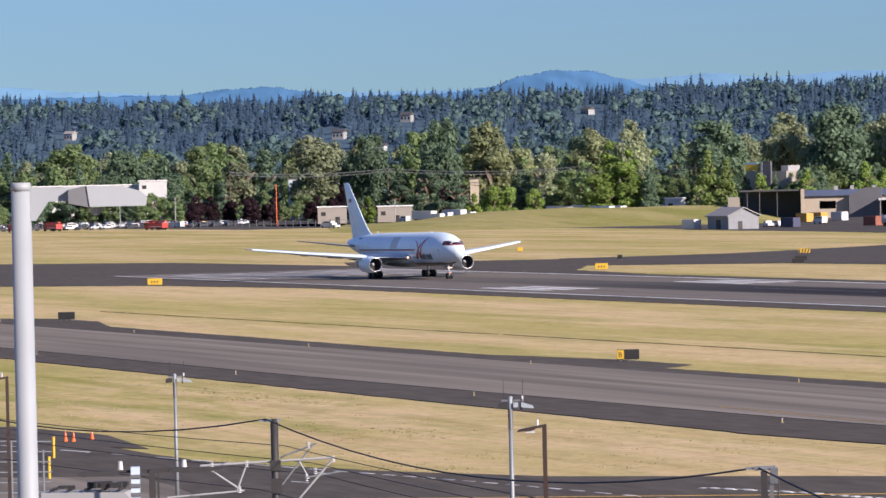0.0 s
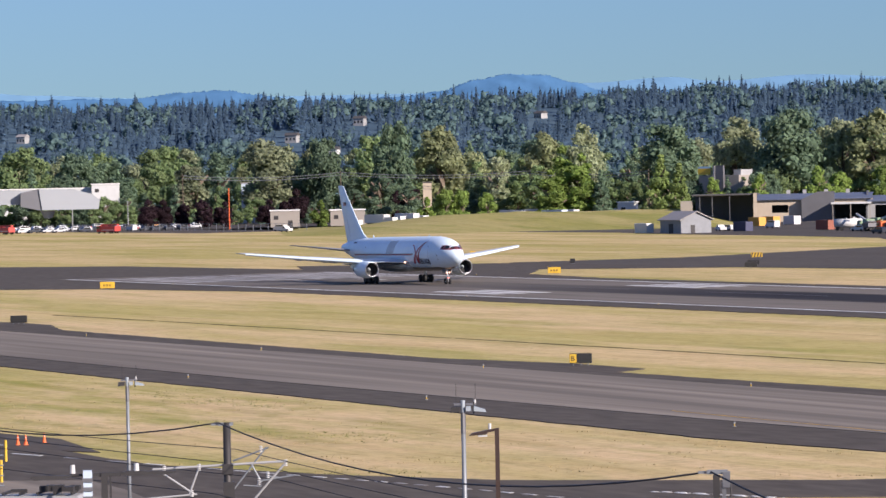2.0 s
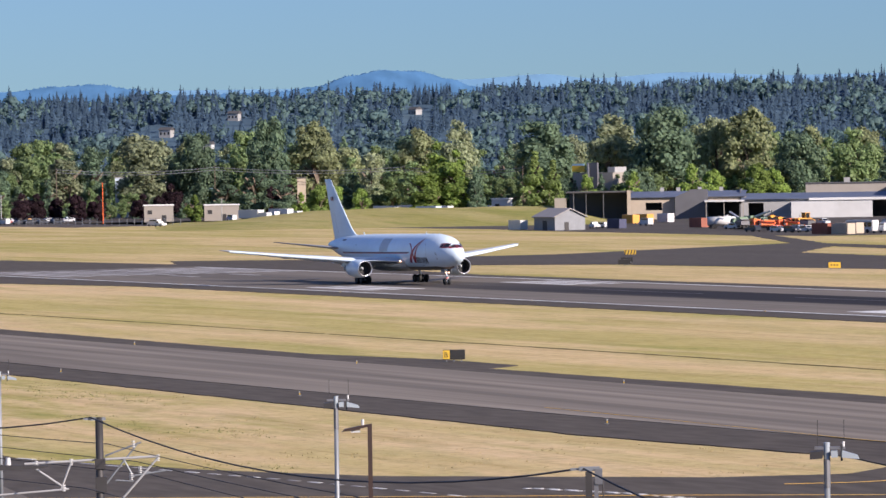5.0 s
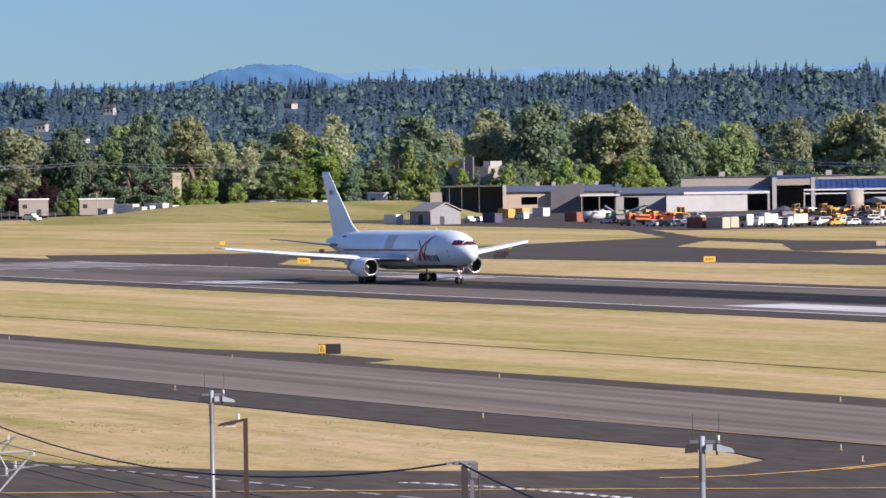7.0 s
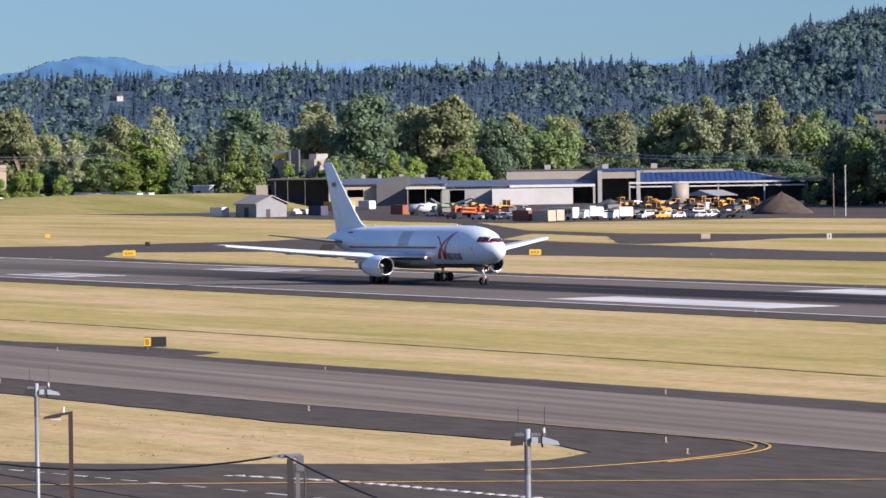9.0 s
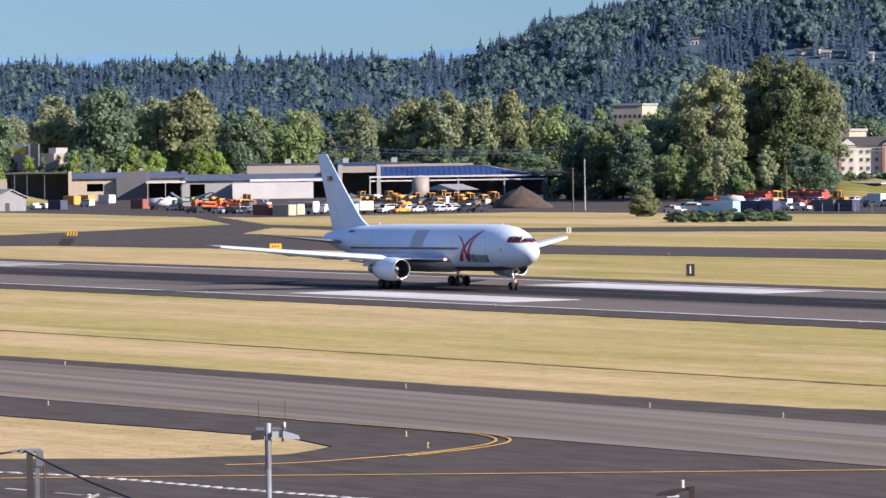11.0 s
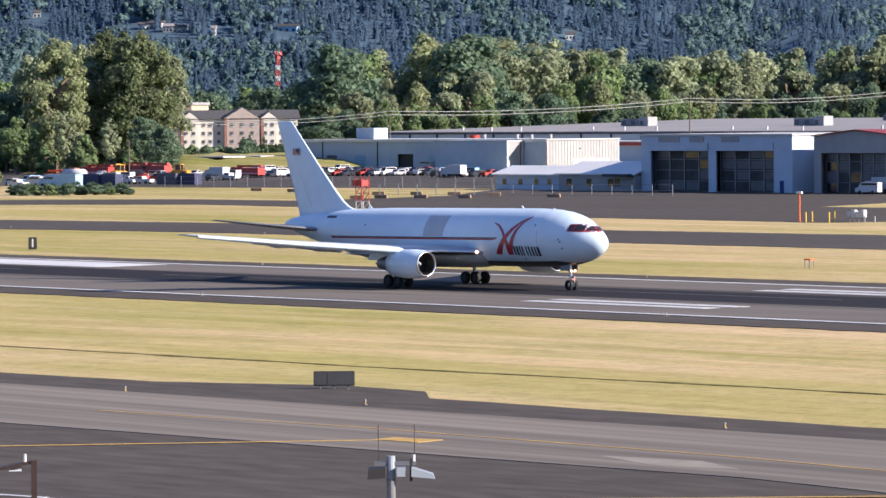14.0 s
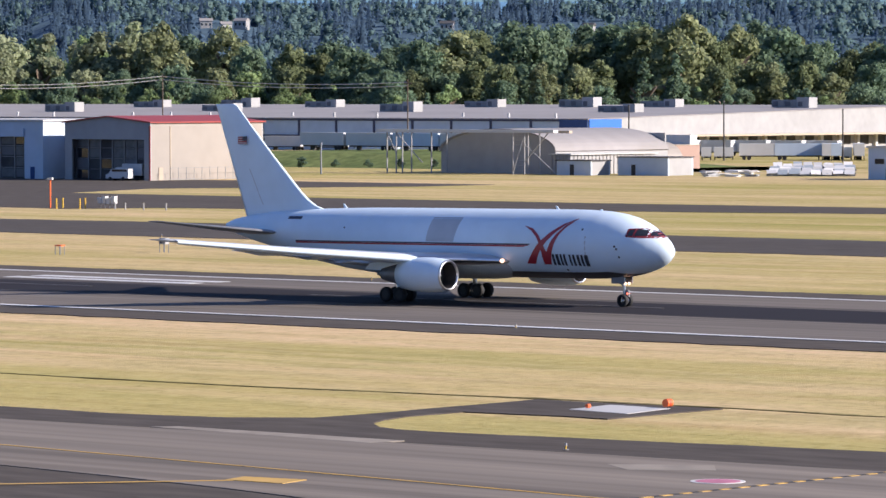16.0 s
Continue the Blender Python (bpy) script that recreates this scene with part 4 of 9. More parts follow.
def leaf_cards(rng, centres, normals, sizes):
    """Ragged four-cornered leaf sprays at the given places; returns an array of their corners."""
    n = len(centres)
    normals = normals / np.linalg.norm(normals, axis=1, keepdims=True)
    helper = np.where(np.abs(normals[:, 2:]) < 0.9, np.array([[0, 0, 1.0]]), np.array([[1.0, 0, 0]]))
    u = np.cross(normals, helper)
    u /= np.linalg.norm(u, axis=1, keepdims=True)
    v = np.cross(normals, u)
    spin = rng.uniform(0, 6.283, n)
    out = []
    for k in range(4):
        w = spin + k * math.pi / 2
        r = sizes * rng.uniform(0.5, 1.25, n)
        out.append(centres + u * (np.cos(w) * r)[:, None] + v * (np.sin(w) * r)[:, None] + normals * (rng.uniform(-0.3, 0.3, n) * sizes)[:, None])
    return np.stack(out, 1).reshape(-1, 3)


def crown_mesh(name, kind, seed, mat, cards, size, clumps=34, tight=1.0):
    """A crown of separate billows of leaf sprays, with gaps and shade between them."""
    rng = np.random.default_rng(seed)
    shape = np.array(SHAPES[kind])
    z0, z1 = shape[0, 0], shape[-1, 0]
    lean = rng.uniform(-0.05, 0.05, 2)
    wide = rng.uniform(0.8, 1.15, 8)
    balls = [(lean[0] * z1, lean[1] * z1, z1 - 0.9, 0.9)] if kind in ("cone", "tall") else [(lean[0] * z1, lean[1] * z1, z1 - 2.0, 2.0)]
    while len(balls) < clumps:
        z = rng.uniform(z0, z1)
        r = float(np.interp(z, shape[:, 0], shape[:, 1]))
        if rng.random() > 0.25 + r / 6.0:
            continue
        a = rng.uniform(0, 6.283)
        r *= float(np.interp(a, np.linspace(0, 6.283, 8), wide))
        cr = tight * ((0.24 + 0.26 * rng.random()) * r + 0.45)
        off = max(0.0, r - 0.7 * cr) * math.sqrt(rng.uniform(0.2, 1.0))
        balls.append((math.cos(a) * off + lean[0] * z, math.sin(a) * off + lean[1] * z, z + rng.uniform(-0.5, 0.5), cr))
    balls = np.array(balls)
    share = balls[:, 3] ** 2
    pick = rng.choice(len(balls), cards, p=share / share.sum())
    c, cr = balls[pick, :3], balls[pick, 3]
    away = c * np.array([1, 1, 0])
    away = away / (np.linalg.norm(away, axis=1, keepdims=True) + 0.3)
    d = rng.normal(0, 1, (cards, 3)) + away * 0.6 + np.array([0, 0, 0.35])
    d /= np.linalg.norm(d, axis=1, keepdims=True)
    place = c + d * (cr * (0.66 + 0.46 * rng.random(cards)))[:, None] * np.array([1, 1, 0.82])
    quads = leaf_cards(rng, place, d + rng.normal(0, 0.42, (cards, 3)), size * rng.uniform(0.55, 1.2, cards))
    verts = [ICO_V * b[3] * np.array([0.62, 0.62, 0.52]) + b[:3] for b in balls]
    faces = [tuple(12 * k + i for i in f) for k in range(len(balls)) for f in ICO_F]
    base = 12 * len(balls)
    faces += [(base + 4 * k, base + 4 * k + 1, base + 4 * k + 2, base + 4 * k + 3) for k in range(cards)]
    me = bpy.data.meshes.new(name)
    me.from_pydata(np.concatenate(verts + [quads]), [], faces)
    me.materials.append(mat)
    return me


def fir_arrays(rng, h, w, n):
    """A fir: a slim core with many drooping boughs; returns vertices and faces."""
    verts, faces = [(0.0, 0.0, h * 0.97)], []
    for i in range(5):
        verts.append((0.5 * w * math.cos(i * 1.2566), 0.5 * w * math.sin(i * 1.2566), h * 0.06))
        faces.append((0, 1 + i, 1 + (i + 1) % 5))
    thin = [rng.uniform(0.65, 1.15) for _ in range(8)]
    for k in range(n):
        t = (k + rng.random()) / n
        z = h * (0.05 + 0.93 * t)
        r = (w * (1 - t) ** 0.8 + 0.012 * h) * rng.uniform(0.6, 1.2) * thin[int(t * 7.99)]
        a = k * 2.39996 + rng.uniform(-0.5, 0.5)
        ca, sa = math.cos(a), math.sin(a)
        hw = r * rng.uniform(0.4, 0.62) + 0.006 * h
        top = min(h, z + 0.35 * r + 0.012 * h)
        b = len(verts)
        tip, roll = z - rng.uniform(0.1, 0.5) * r, rng.uniform(-0.3, 0.3) * hw
        verts += [(0, 0, top), (0.62 * r * ca - hw * sa, 0.62 * r * sa + hw * ca, z - 0.05 * r + roll), (r * ca, r * sa, tip), (0.62 * r * ca + hw * sa, 0.62 * r * sa - hw * ca, z - 0.05 * r - roll)]
        faces.append((b, b + 1, b + 2, b + 3))
    return verts, faces


def tree_proto(name, mesh, label, category, trunk_h, trunk_r):
    root = thing(name, label, category, "trees round the airfield")
    rng = random.Random(name)
    rings = []
    for k, (z, r) in enumerate(((-0.5, 1.15), (1.0, 0.95), (4.0, 0.8), (6.5, 0.66), (8.5, 0.5), (10.5, 0.36), (12.2, 0.22), (14.0, 0.08))):
        ox, oy = rng.uniform(-0.2, 0.2) * min(k, 2), rng.uniform(-0.2, 0.2) * min(k, 2)
        rings.append([(ox + r * trunk_r * math.cos(6.2832 * i / 7), oy + r * trunk_r * math.sin(6.2832 * i / 7), z * trunk_h / 14) for i in range(7)])
    bm = ring_loft(bmesh.new(), rings)
    bm.faces.ensure_lookup_table()
    limbs = rng.sample([f for f in bm.faces if len(f.verts) == 4 and trunk_h * 0.25 < f.calc_center_median().z < trunk_h * 0.85], 8)
    for f in bmesh.ops.extrude_discrete_faces(bm, faces=limbs)["faces"]:
        n, c = f.normal.copy(), f.calc_center_median()
        for v in f.verts:
            v.co = c + n * 2.9 + Vector((0, 0, 2.7)) + (v.co - c) * 0.2
    part("trunk", bm, BARK, root)
    c = new("crown", mesh)
    c.parent = root
    return root


PROTO = {}
KINDS = (
    ("cottonwood", "round", LEAF, "tall broadleaf tree with a full mid-green crown", 3, 4200, 0.44, 34, 1.0),
    ("cottonwood", "round", LEAF_GREY, "tall cottonwood with a grey-green crown", 3, 4200, 0.44, 36, 1.0),
    ("cottonwood", "round", LEAF_OLIVE, "tall cottonwood with dry olive-tan foliage", 3, 4200, 0.44, 38, 0.95),
    ("cottonwood", "round", LEAF_DEEP, "tall cottonwood with deep olive-green foliage", 3, 4200, 0.44, 40, 0.9),
    ("poplar", "tall", LEAF_GREY, "slender poplar with pale grey-green foliage", 2, 3600, 0.40, 34, 1.0),
    ("poplar", "tall", LEAF, "slender broadleaf tree with mid-green foliage", 2, 3600, 0.40, 34, 1.0),
    ("oak", "oak", LEAF_DARK, "dark green spreading broadleaf tree", 3, 4600, 0.46, 34, 1.0),
    ("maple", "tall", LEAF_LIGHT, "bright fresh-green young tree", 2, 3800, 0.42, 30, 1.1),
    ("young_maple", "low", LEAF_LIGHT, "bright green low rounded tree", 2, 4000, 0.60, 30, 0.95),
    ("plum_tree", "low", LEAF_PLUM, "dark purple-leaved plum tree by the car park", 2, 3600, 0.60, 30, 0.95),
    ("cedar", "cone", LEAF_DARK, "dark green conical cedar tree", 2, 3600, 0.40, 54, 0.9),
    ("pine", "cone", LEAF_PINE, "yellow-green pyramidal pine with layered boughs", 2, 3800, 0.40, 50, 1.0),
    ("great_cottonwood", "round", LEAF_GREY, "very tall cottonwood with airy grey-green billows", 2, 11000, 0.27, 80, 0.72),
    ("great_cottonwood", "round", LEAF_OLIVE, "very tall cottonwood with sparse olive-tan foliage", 1, 9000, 0.27, 70, 0.68),
    ("great_cottonwood", "oak", LEAF_DEEP, "very tall broad cottonwood with deep green billows", 2, 12000, 0.26, 110, 0.6),
    ("shrub", "low", LEAF_OLIVE, "rounded olive-tan bush beside the yard", 1, 7000, 0.50, 60, 0.7),
    ("shrub", "low", LEAF, "low spreading mid-green shrub", 2, 2600, 0.75, 30, 0.9),
    ("shrub", "low", LEAF_DARK, "low spreading dark green shrub", 2, 2600, 0.75, 30, 0.9))
for key, kind, mat, label, variants, cards, size, clumps, tight in KINDS:
    for k in range(variants):
        seed = 7 * len(PROTO) + 3 + 101 * k
        PROTO.setdefault((key, mat.name), []).append(tree_proto(key, crown_mesh("crown", kind, seed, mat, cards, size, clumps, tight), label, "shrub" if key == "shrub" else "tree", 14, 0.42))
USED = set()


def plant(key, mat, b, d, h, wide=1.0, z=None, turn=None):
    """Stand a tree of height h at a bearing and distance from the camera."""
    protos = PROTO[(key, mat.name)]
    x, y = polar(b, d)
    src = protos[int(abs(x * 7 + y * 3)) % len(protos)]
    s = h / 19.5
    m = Matrix.LocRotScale((x, y, hill(b, d) if z is None else z), Euler((0, 0, turn if turn is not None else (x * 1.7 + y) % 6.28)), (s * wide, s * wide, s))
    if src.name not in USED:
        USED.add(src.name)
        src.matrix_basis = m
        return src
    return copy_thing(src, m @ Matrix.Diagonal([1 / c for c in src.scale] + [1]))


# tree-top line: bearing, height above the horizon in thousandths of the distance (x 8)
TOPS = [(-76, 60), (-73.7, 66), (-71.5, 66), (-70, 68), (-69.1, 69), (-68.5, 74), (-68.1, 80), (-67.7, 77), (-67.2, 80), (-66.5, 65), (-65.9, 62), (-65.1, 60), (-64.7, 72), (-64.35, 66), (-64.0, 77), (-63.4, 86), (-62.8, 80), (-62.3, 82),
        (-62, 84), (-61.5, 70), (-60.9, 70), (-60.3, 58), (-59.5, 72), (-58.9, 80), (-58.5, 70), (-57.9, 72), (-57.3, 63), (-56.6, 56), (-56.0, 66), (-54, 66), (-53.3, 58), (-52.85, 46), (-52.45, 44), (-52.25, 84), (-51.9, 104), (-51.2, 122), (-50.5, 125), (-49.8, 135), (-49, 132),
        (-48.4, 105), (-47.6, 93), (-46.3, 115), (-45.2, 120), (-44, 107), (-43, 110), (-42, 86), (-41.2, 114), (-40.2, 124), (-39.5, 134), (-38.7, 128), (-37.9, 136), (-37.1, 113), (-36.4, 103), (-35.5, 90), (-32, 90)]


def top_at(b, d):
    return EYE[2] + float(np.interp(b, [t[0] for t in TOPS], [t[1] for t in TOPS])) * d / 8000


def beyond(b):
    """Distance at which a bearing leaves the warehouse's plan behind."""
    return min(1205 / math.sin(radians(-b)), 1150 / math.cos(radians(b)))


def tree_belt():
    rng = random.Random(11)
    mixed = [("cottonwood", LEAF), ("cottonwood", LEAF_GREY), ("poplar", LEAF_GREY), ("poplar", LEAF), ("oak", LEAF_DARK), ("cottonwood", LEAF_OLIVE), ("cedar", LEAF_DARK), ("cottonwood", LEAF), ("oak", LEAF_DARK)]
    dark = [("oak", LEAF_DARK), ("poplar", LEAF), ("cedar", LEAF_DARK), ("cottonwood", LEAF)]
    grey = [("cottonwood", LEAF_GREY), ("cottonwood", LEAF), ("poplar", LEAF_GREY), ("cottonwood", LEAF_OLIVE), ("cottonwood", LEAF_GREY), ("oak", LEAF_DARK)]
    deep = [("cottonwood", LEAF_DEEP), ("cottonwood", LEAF_DEEP), ("oak", LEAF_DARK), ("cottonwood", LEAF_DEEP), ("cottonwood", LEAF_OLIVE), ("oak", LEAF_DARK), ("cedar", LEAF_DARK)]
    for row, (dd, frac, step) in enumerate(((0, 1.0, 0.40), (60, 0.97, 0.42), (-45, 0.74, 0.40), (-85, 0.52, 0.38), (-115, 0.42, 0.40))):
        b = -75.5
        while b < -33.5:
            b += step * rng.uniform(0.6, 1.4)
            base = 1850 if b < -63.5 else (1790 if b < -60.3 else 1650 if b < -57 else (1500 if b < -47 else 1470))
            if -54.1 < b < -52.15:
                if row > 1:
                    continue
                base = 1760
            elif -52.15 <= b:
                base = max(1640, beyond(b) + 105)
            elif -56.8 < b < -54.1 and row != 4:
                base = 1700
            d = base + dd + rng.uniform(-25, 25)
            h = max(4.0, top_at(b, d) * frac * rng.uniform(0.80, 1.04))
            if row == 4:
                if b > -54.2:
                    continue
                h = rng.uniform(6, 13)
            key, mat = rng.choice(dark if row in (3, 4) or (row == 2 and b < -57) else (deep if b > -43.5 else grey if b > -52.2 else mixed))
            plant(key, mat, b, d, h, rng.uniform(0.85, 1.2) if h > 15 else rng.uniform(1.2, 1.7))
    # trees that stand out of the belt: bearing, height as above, width in degrees, distance
    for b, e, w, d, key, mat in (
            (-68.11, 98, 0.54, 1765, "oak", LEAF_DARK), (-69.01, 73, 0.57, 1765, "oak", LEAF_DARK), (-64.65, 84, 0.9, 1700, "oak", LEAF_DARK), (-63.09, 105, 0.92, 1720, "oak", LEAF_DARK), (-61.42, 58, 0.66, 1690, "oak", LEAF_DARK), (-56.72, 37, 0.8, 1420, "oak", LEAF_DARK),
            (-67.51, 88, 0.7, 1770, "cottonwood", LEAF_OLIVE), (-66.26, 72, 0.62, 1760, "cottonwood", LEAF_OLIVE), (-63.80, 88, 0.72, 1740, "cottonwood", LEAF_GREY), (-62.06, 100, 0.8, 1720, "cottonwood", LEAF_OLIVE), (-59.28, 88, 0.72, 1600, "cottonwood", LEAF_OLIVE), (-57.96, 88, 0.56, 1580, "cottonwood", LEAF_OLIVE),
            (-62.45, 92, 0.45, 1730, "cottonwood", LEAF_GREY), (-65.75, 83, 0.5, 1760, "cottonwood", LEAF_GREY), (-69.69, 76, 0.8, 1770, "cottonwood", LEAF_GREY), (-70.66, 62, 0.5, 1770, "poplar", LEAF_GREY), (-66.83, 40, 0.44, 1730, "cottonwood", LEAF_GREY), (-59.92, 66, 0.56, 1590, "cottonwood", LEAF_GREY), (-58.85, 88, 0.6, 1590, "cottonwood", LEAF_GREY), (-60.71, 70, 0.6, 1700, "cottonwood", LEAF), (-57.39, 74, 0.56, 1580, "cottonwood", LEAF),
            (-68.29, 36, 0.42, 1720, "cedar", LEAF_DARK), (-68.67, 4, 0.5, 1700, "cedar", LEAF_DARK), (-67.92, 2, 0.4, 1690, "cedar", LEAF_DARK), (-66.55, 30, 0.4, 1710, "poplar", LEAF), (-64.78, 34, 0.42, 1600, "pine", LEAF_PINE), (-64.55, 18, 0.36, 1598, "pine", LEAF_PINE),
            (-65.97, 48, 0.48, 1650, "maple", LEAF_LIGHT), (-65.76, 34, 0.44, 1645, "maple", LEAF_LIGHT), (-66.16, 8, 0.46, 1640, "maple", LEAF_LIGHT), (-66.3, 20, 0.4, 1690, "poplar", LEAF), (-65.5, 8, 0.3, 1640, "cedar", LEAF_DARK)):
        h = EYE[2] + e * d / 8000
        r20 = max(p[1] for p in SHAPES[{"cottonwood": "round", "oak": "oak", "cedar": "cone", "pine": "cone"}.get(key, "tall")])
        plant(key, mat, b, d, h, radians(w) * d / (2 * r20 * h / 19.5))


tree_belt()


# ---- woods on the hills ----
def fir_share(b, d):
    """How much of the hillside woods is fir: the upper slopes, and nearly all of the steep hill's far flank."""
    up = smooth(2350, 2750, d)
    if b < -58.6:
        return 0.08 + 0.72 * up
    if b < -52.5:
        return 0.12 + 0.5 * up
    if b < -45:
        return 0.45 + 0.40 * up
    return 0.25 + 0.45 * up


def soft_shape(v, faces, cores):
    """A crown whose leaves are shaded as the round of the crown, every face turned outwards."""
    near = np.argmin(np.linalg.norm(v[:, None] - cores[None], axis=2), axis=1)
    n = v - cores[near]
    if len(cores) == 1:
        n[:, 2] = 0.12
    n[:, 2] += 0.45 * np.linalg.norm(n, axis=1) + 1e-3
    n /= np.linalg.norm(n, axis=1, keepdims=True)
    out = []
    for f in faces:
        f = list(f)
        g = np.cross(v[f[1]] - v[f[0]], v[f[2]] - v[f[0]])
        out.append(f if g @ n[f].sum(axis=0) > 0 else f[::-1])
    return v, out, n


# pale houses on the wooded slopes: bearing, extra size, height above the horizon as above
HILL_HOUSES = [(-68.54, 0, 115), (-66.25, 0, 117), (-69.4, 0, 88), (-72.8, 0, 95), (-68.9, 0, 62), (-55.66, 0, 186), (-54.29, 0, 163), (-54.12, 0, 166), (-53.98, 0, 160), (-53.84, 0, 158), (-53.45, 0, 156),
               (-52.46, 0.9, 158), (-44.05, 0, 134), (-43.6, 0, 134), (-43.8, 0, 128), (-41.0, 0, 129), (-48.9, 0, 140), (-45.0, 0, 118), (-39.2, 0, 125)]


def scatter_woods(count, seed):
    rng = random.Random(seed)
    nrng = np.random.default_rng(seed)
    firs, broad = [], []
    for k in range(14):
        v, f = fir_arrays(rng, 1.0, rng.uniform(0.22, 0.34), 30)
        firs.append(soft_shape(np.array(v), f, np.array([[0, 0, 0.25]])))
        balls = np.array([(rng.gauss(0, 0.22), rng.gauss(0, 0.22), rng.uniform(0.3, 0.78), rng.uniform(0.17, 0.28)) for _ in range(7)])
        pick = nrng.integers(0, 7, 52)
        d = nrng.normal(0, 1, (52, 3)) + np.array([0, 0, 0.5])
        d /= np.linalg.norm(d, axis=1, keepdims=True)
        quads = leaf_cards(nrng, balls[pick, :3] + d * balls[pick, 3:] * 0.95, d + nrng.normal(0, 0.4, (52, 3)), nrng.uniform(0.06, 0.12, 52))
        broad.append(soft_shape(np.concatenate([ICO_V * q[3] * 0.75 + q[:3] for q in balls[:3]] + [quads]), [tuple(12 * j + i for i in f) for j in range(3) for f in ICO_F] + [tuple(range(36 + 4 * j, 40 + 4 * j)) for j in range(52)], balls[:, :3]))
    heap_of = {True: ([], [], [0], []), False: ([], [], [0], [])}
    for k in range(count):
        ridge = k % 9 == 0
        b = rng.uniform(-76, -32) if k % 5 < 3 else rng.uniform(-58.6, -44.5)
        d = rng.uniform(3230, 3430) if ridge else 1960 + 1460 * rng.random() ** 0.85
        patch = noise.noise(Vector((b * 1.1, d * 0.004, seed)))
        fir = ridge or rng.random() < fir_share(b, d) + 0.9 * patch
        x, y = polar(b, d)
        grow = 1 + 0.35 * noise.noise(Vector((b * 2.3, d * 0.008, 7)))
        if fir:
            h = (rng.uniform(8, 18) if ridge else rng.uniform(8, 15)) * grow * (1 + 0.35 * rng.random() ** 5)
            v, f, soft = firs[rng.randrange(14)]
        else:
            h = rng.uniform(9, 15) * grow
            v, f, soft = broad[rng.randrange(14)]
        a, w = rng.uniform(0, 6.28), h * rng.uniform(0.8, 1.25)
        rot = np.array([[math.cos(a) * w, -math.sin(a) * w, 0], [math.sin(a) * w, math.cos(a) * w, 0], [0, 0, h]])
        top = (hill(b, d) + h - EYE[2]) * 8000 / d
        if any(abs(b - q[0]) < 0.17 and q[2] - 9 < top < q[2] + 26 for q in HILL_HOUSES):
            continue
        vs, fs, n, ns = heap_of[fir]
        ns.append(soft @ (rot / w).T)
        vs.append(v @ rot.T + np.array([x, y, hill(b, d) - 1.0]))
        fs += [tuple(i + n[0] for i in q) for q in f]
        n[0] += len(v)
    for fir, name, label, mat in ((True, "hillside_fir_woods", "dense dark fir woods covering the hills", HAZED_NEEDLE), (False, "hillside_broadleaf_woods", "paler broadleaf trees among the firs on the hills", HAZED_LEAF)):
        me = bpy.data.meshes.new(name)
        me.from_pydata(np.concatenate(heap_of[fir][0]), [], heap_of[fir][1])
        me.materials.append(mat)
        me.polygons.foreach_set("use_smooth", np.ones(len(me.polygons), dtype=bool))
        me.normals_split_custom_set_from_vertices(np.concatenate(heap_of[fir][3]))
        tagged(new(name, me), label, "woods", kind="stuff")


scatter_woods(24500, 5)


def far_hill(name, d, pts, mat, label, rough):
    """A distant ridge with a treed edge: bearing and height above the horizon (x 8 / 1000 of the distance)."""
    bm = bmesh.new()
    lo, slope, hi, back = [], [], [], []
    rng = random.Random(name)
    for i in range(len(pts) * 40 - 39):
        k, f = divmod(i, 40)
        a, c = pts[k], pts[min(k + 1, len(pts) - 1)]
        t = f / 40
        b = a[0] + (c[0] - a[0]) * t
        t = t * t * (3 - 2 * t)
        z = EYE[2] + (a[1] + (c[1] - a[1]) * t + rough * (rng.random() ** 2 * 4 - 1 + 2 * noise.noise(Vector((b * 9, 0, d))))) * d / 8000
        even = EYE[2] + (a[1] + (c[1] - a[1]) * t - 2 * rough) * d / 8000
        lo.append((*polar(b, d - 200), 0))
        slope.append((*polar(b, d - 20), even))
        hi.append((*polar(b, d), z))
        back.append((*polar(b, d + 200), 0))
    ring_loft(bm, [lo, slope], cap=False, closed=False)
    ring_loft(bm, [slope, hi, back], cap=False, closed=False)
    ob = structure(name, bm, mat, label, True)
    ob.data.polygons.foreach_set("use_smooth", [k < len(lo) for k in range(len(ob.data.polygons))])


far_hill("backdrop_mountains", 4700, [(-78, 166), (-73.7, 172), (-72.6, 160), (-71.4, 152), (-70, 150), (-67, 150), (-65.6, 162), (-64.6, 169), (-64.0, 160), (-62.9, 168), (-61.5, 160), (-59.5, 162), (-58.3, 170), (-57, 150), (-44, 162), (-40, 160), (-36, 156)], HAZE_FAR, "mountains on the horizon coloured pale blue for haze", 0.15)
far_hill("backdrop_hill", 4400, [(-74.6, 150), (-72, 152), (-71.4, 152), (-70.82, 160), (-70.25, 163), (-69.82, 154), (-69.4, 142), (-68.0, 145), (-67.5, 154), (-67.05, 172), (-66.67, 181), (-66.2, 178), (-65.82, 164), (-65.45, 148), (-64, 145), (-62, 140)], HAZE_HILL, "distant wooded hill coloured blue for haze", 0.8)


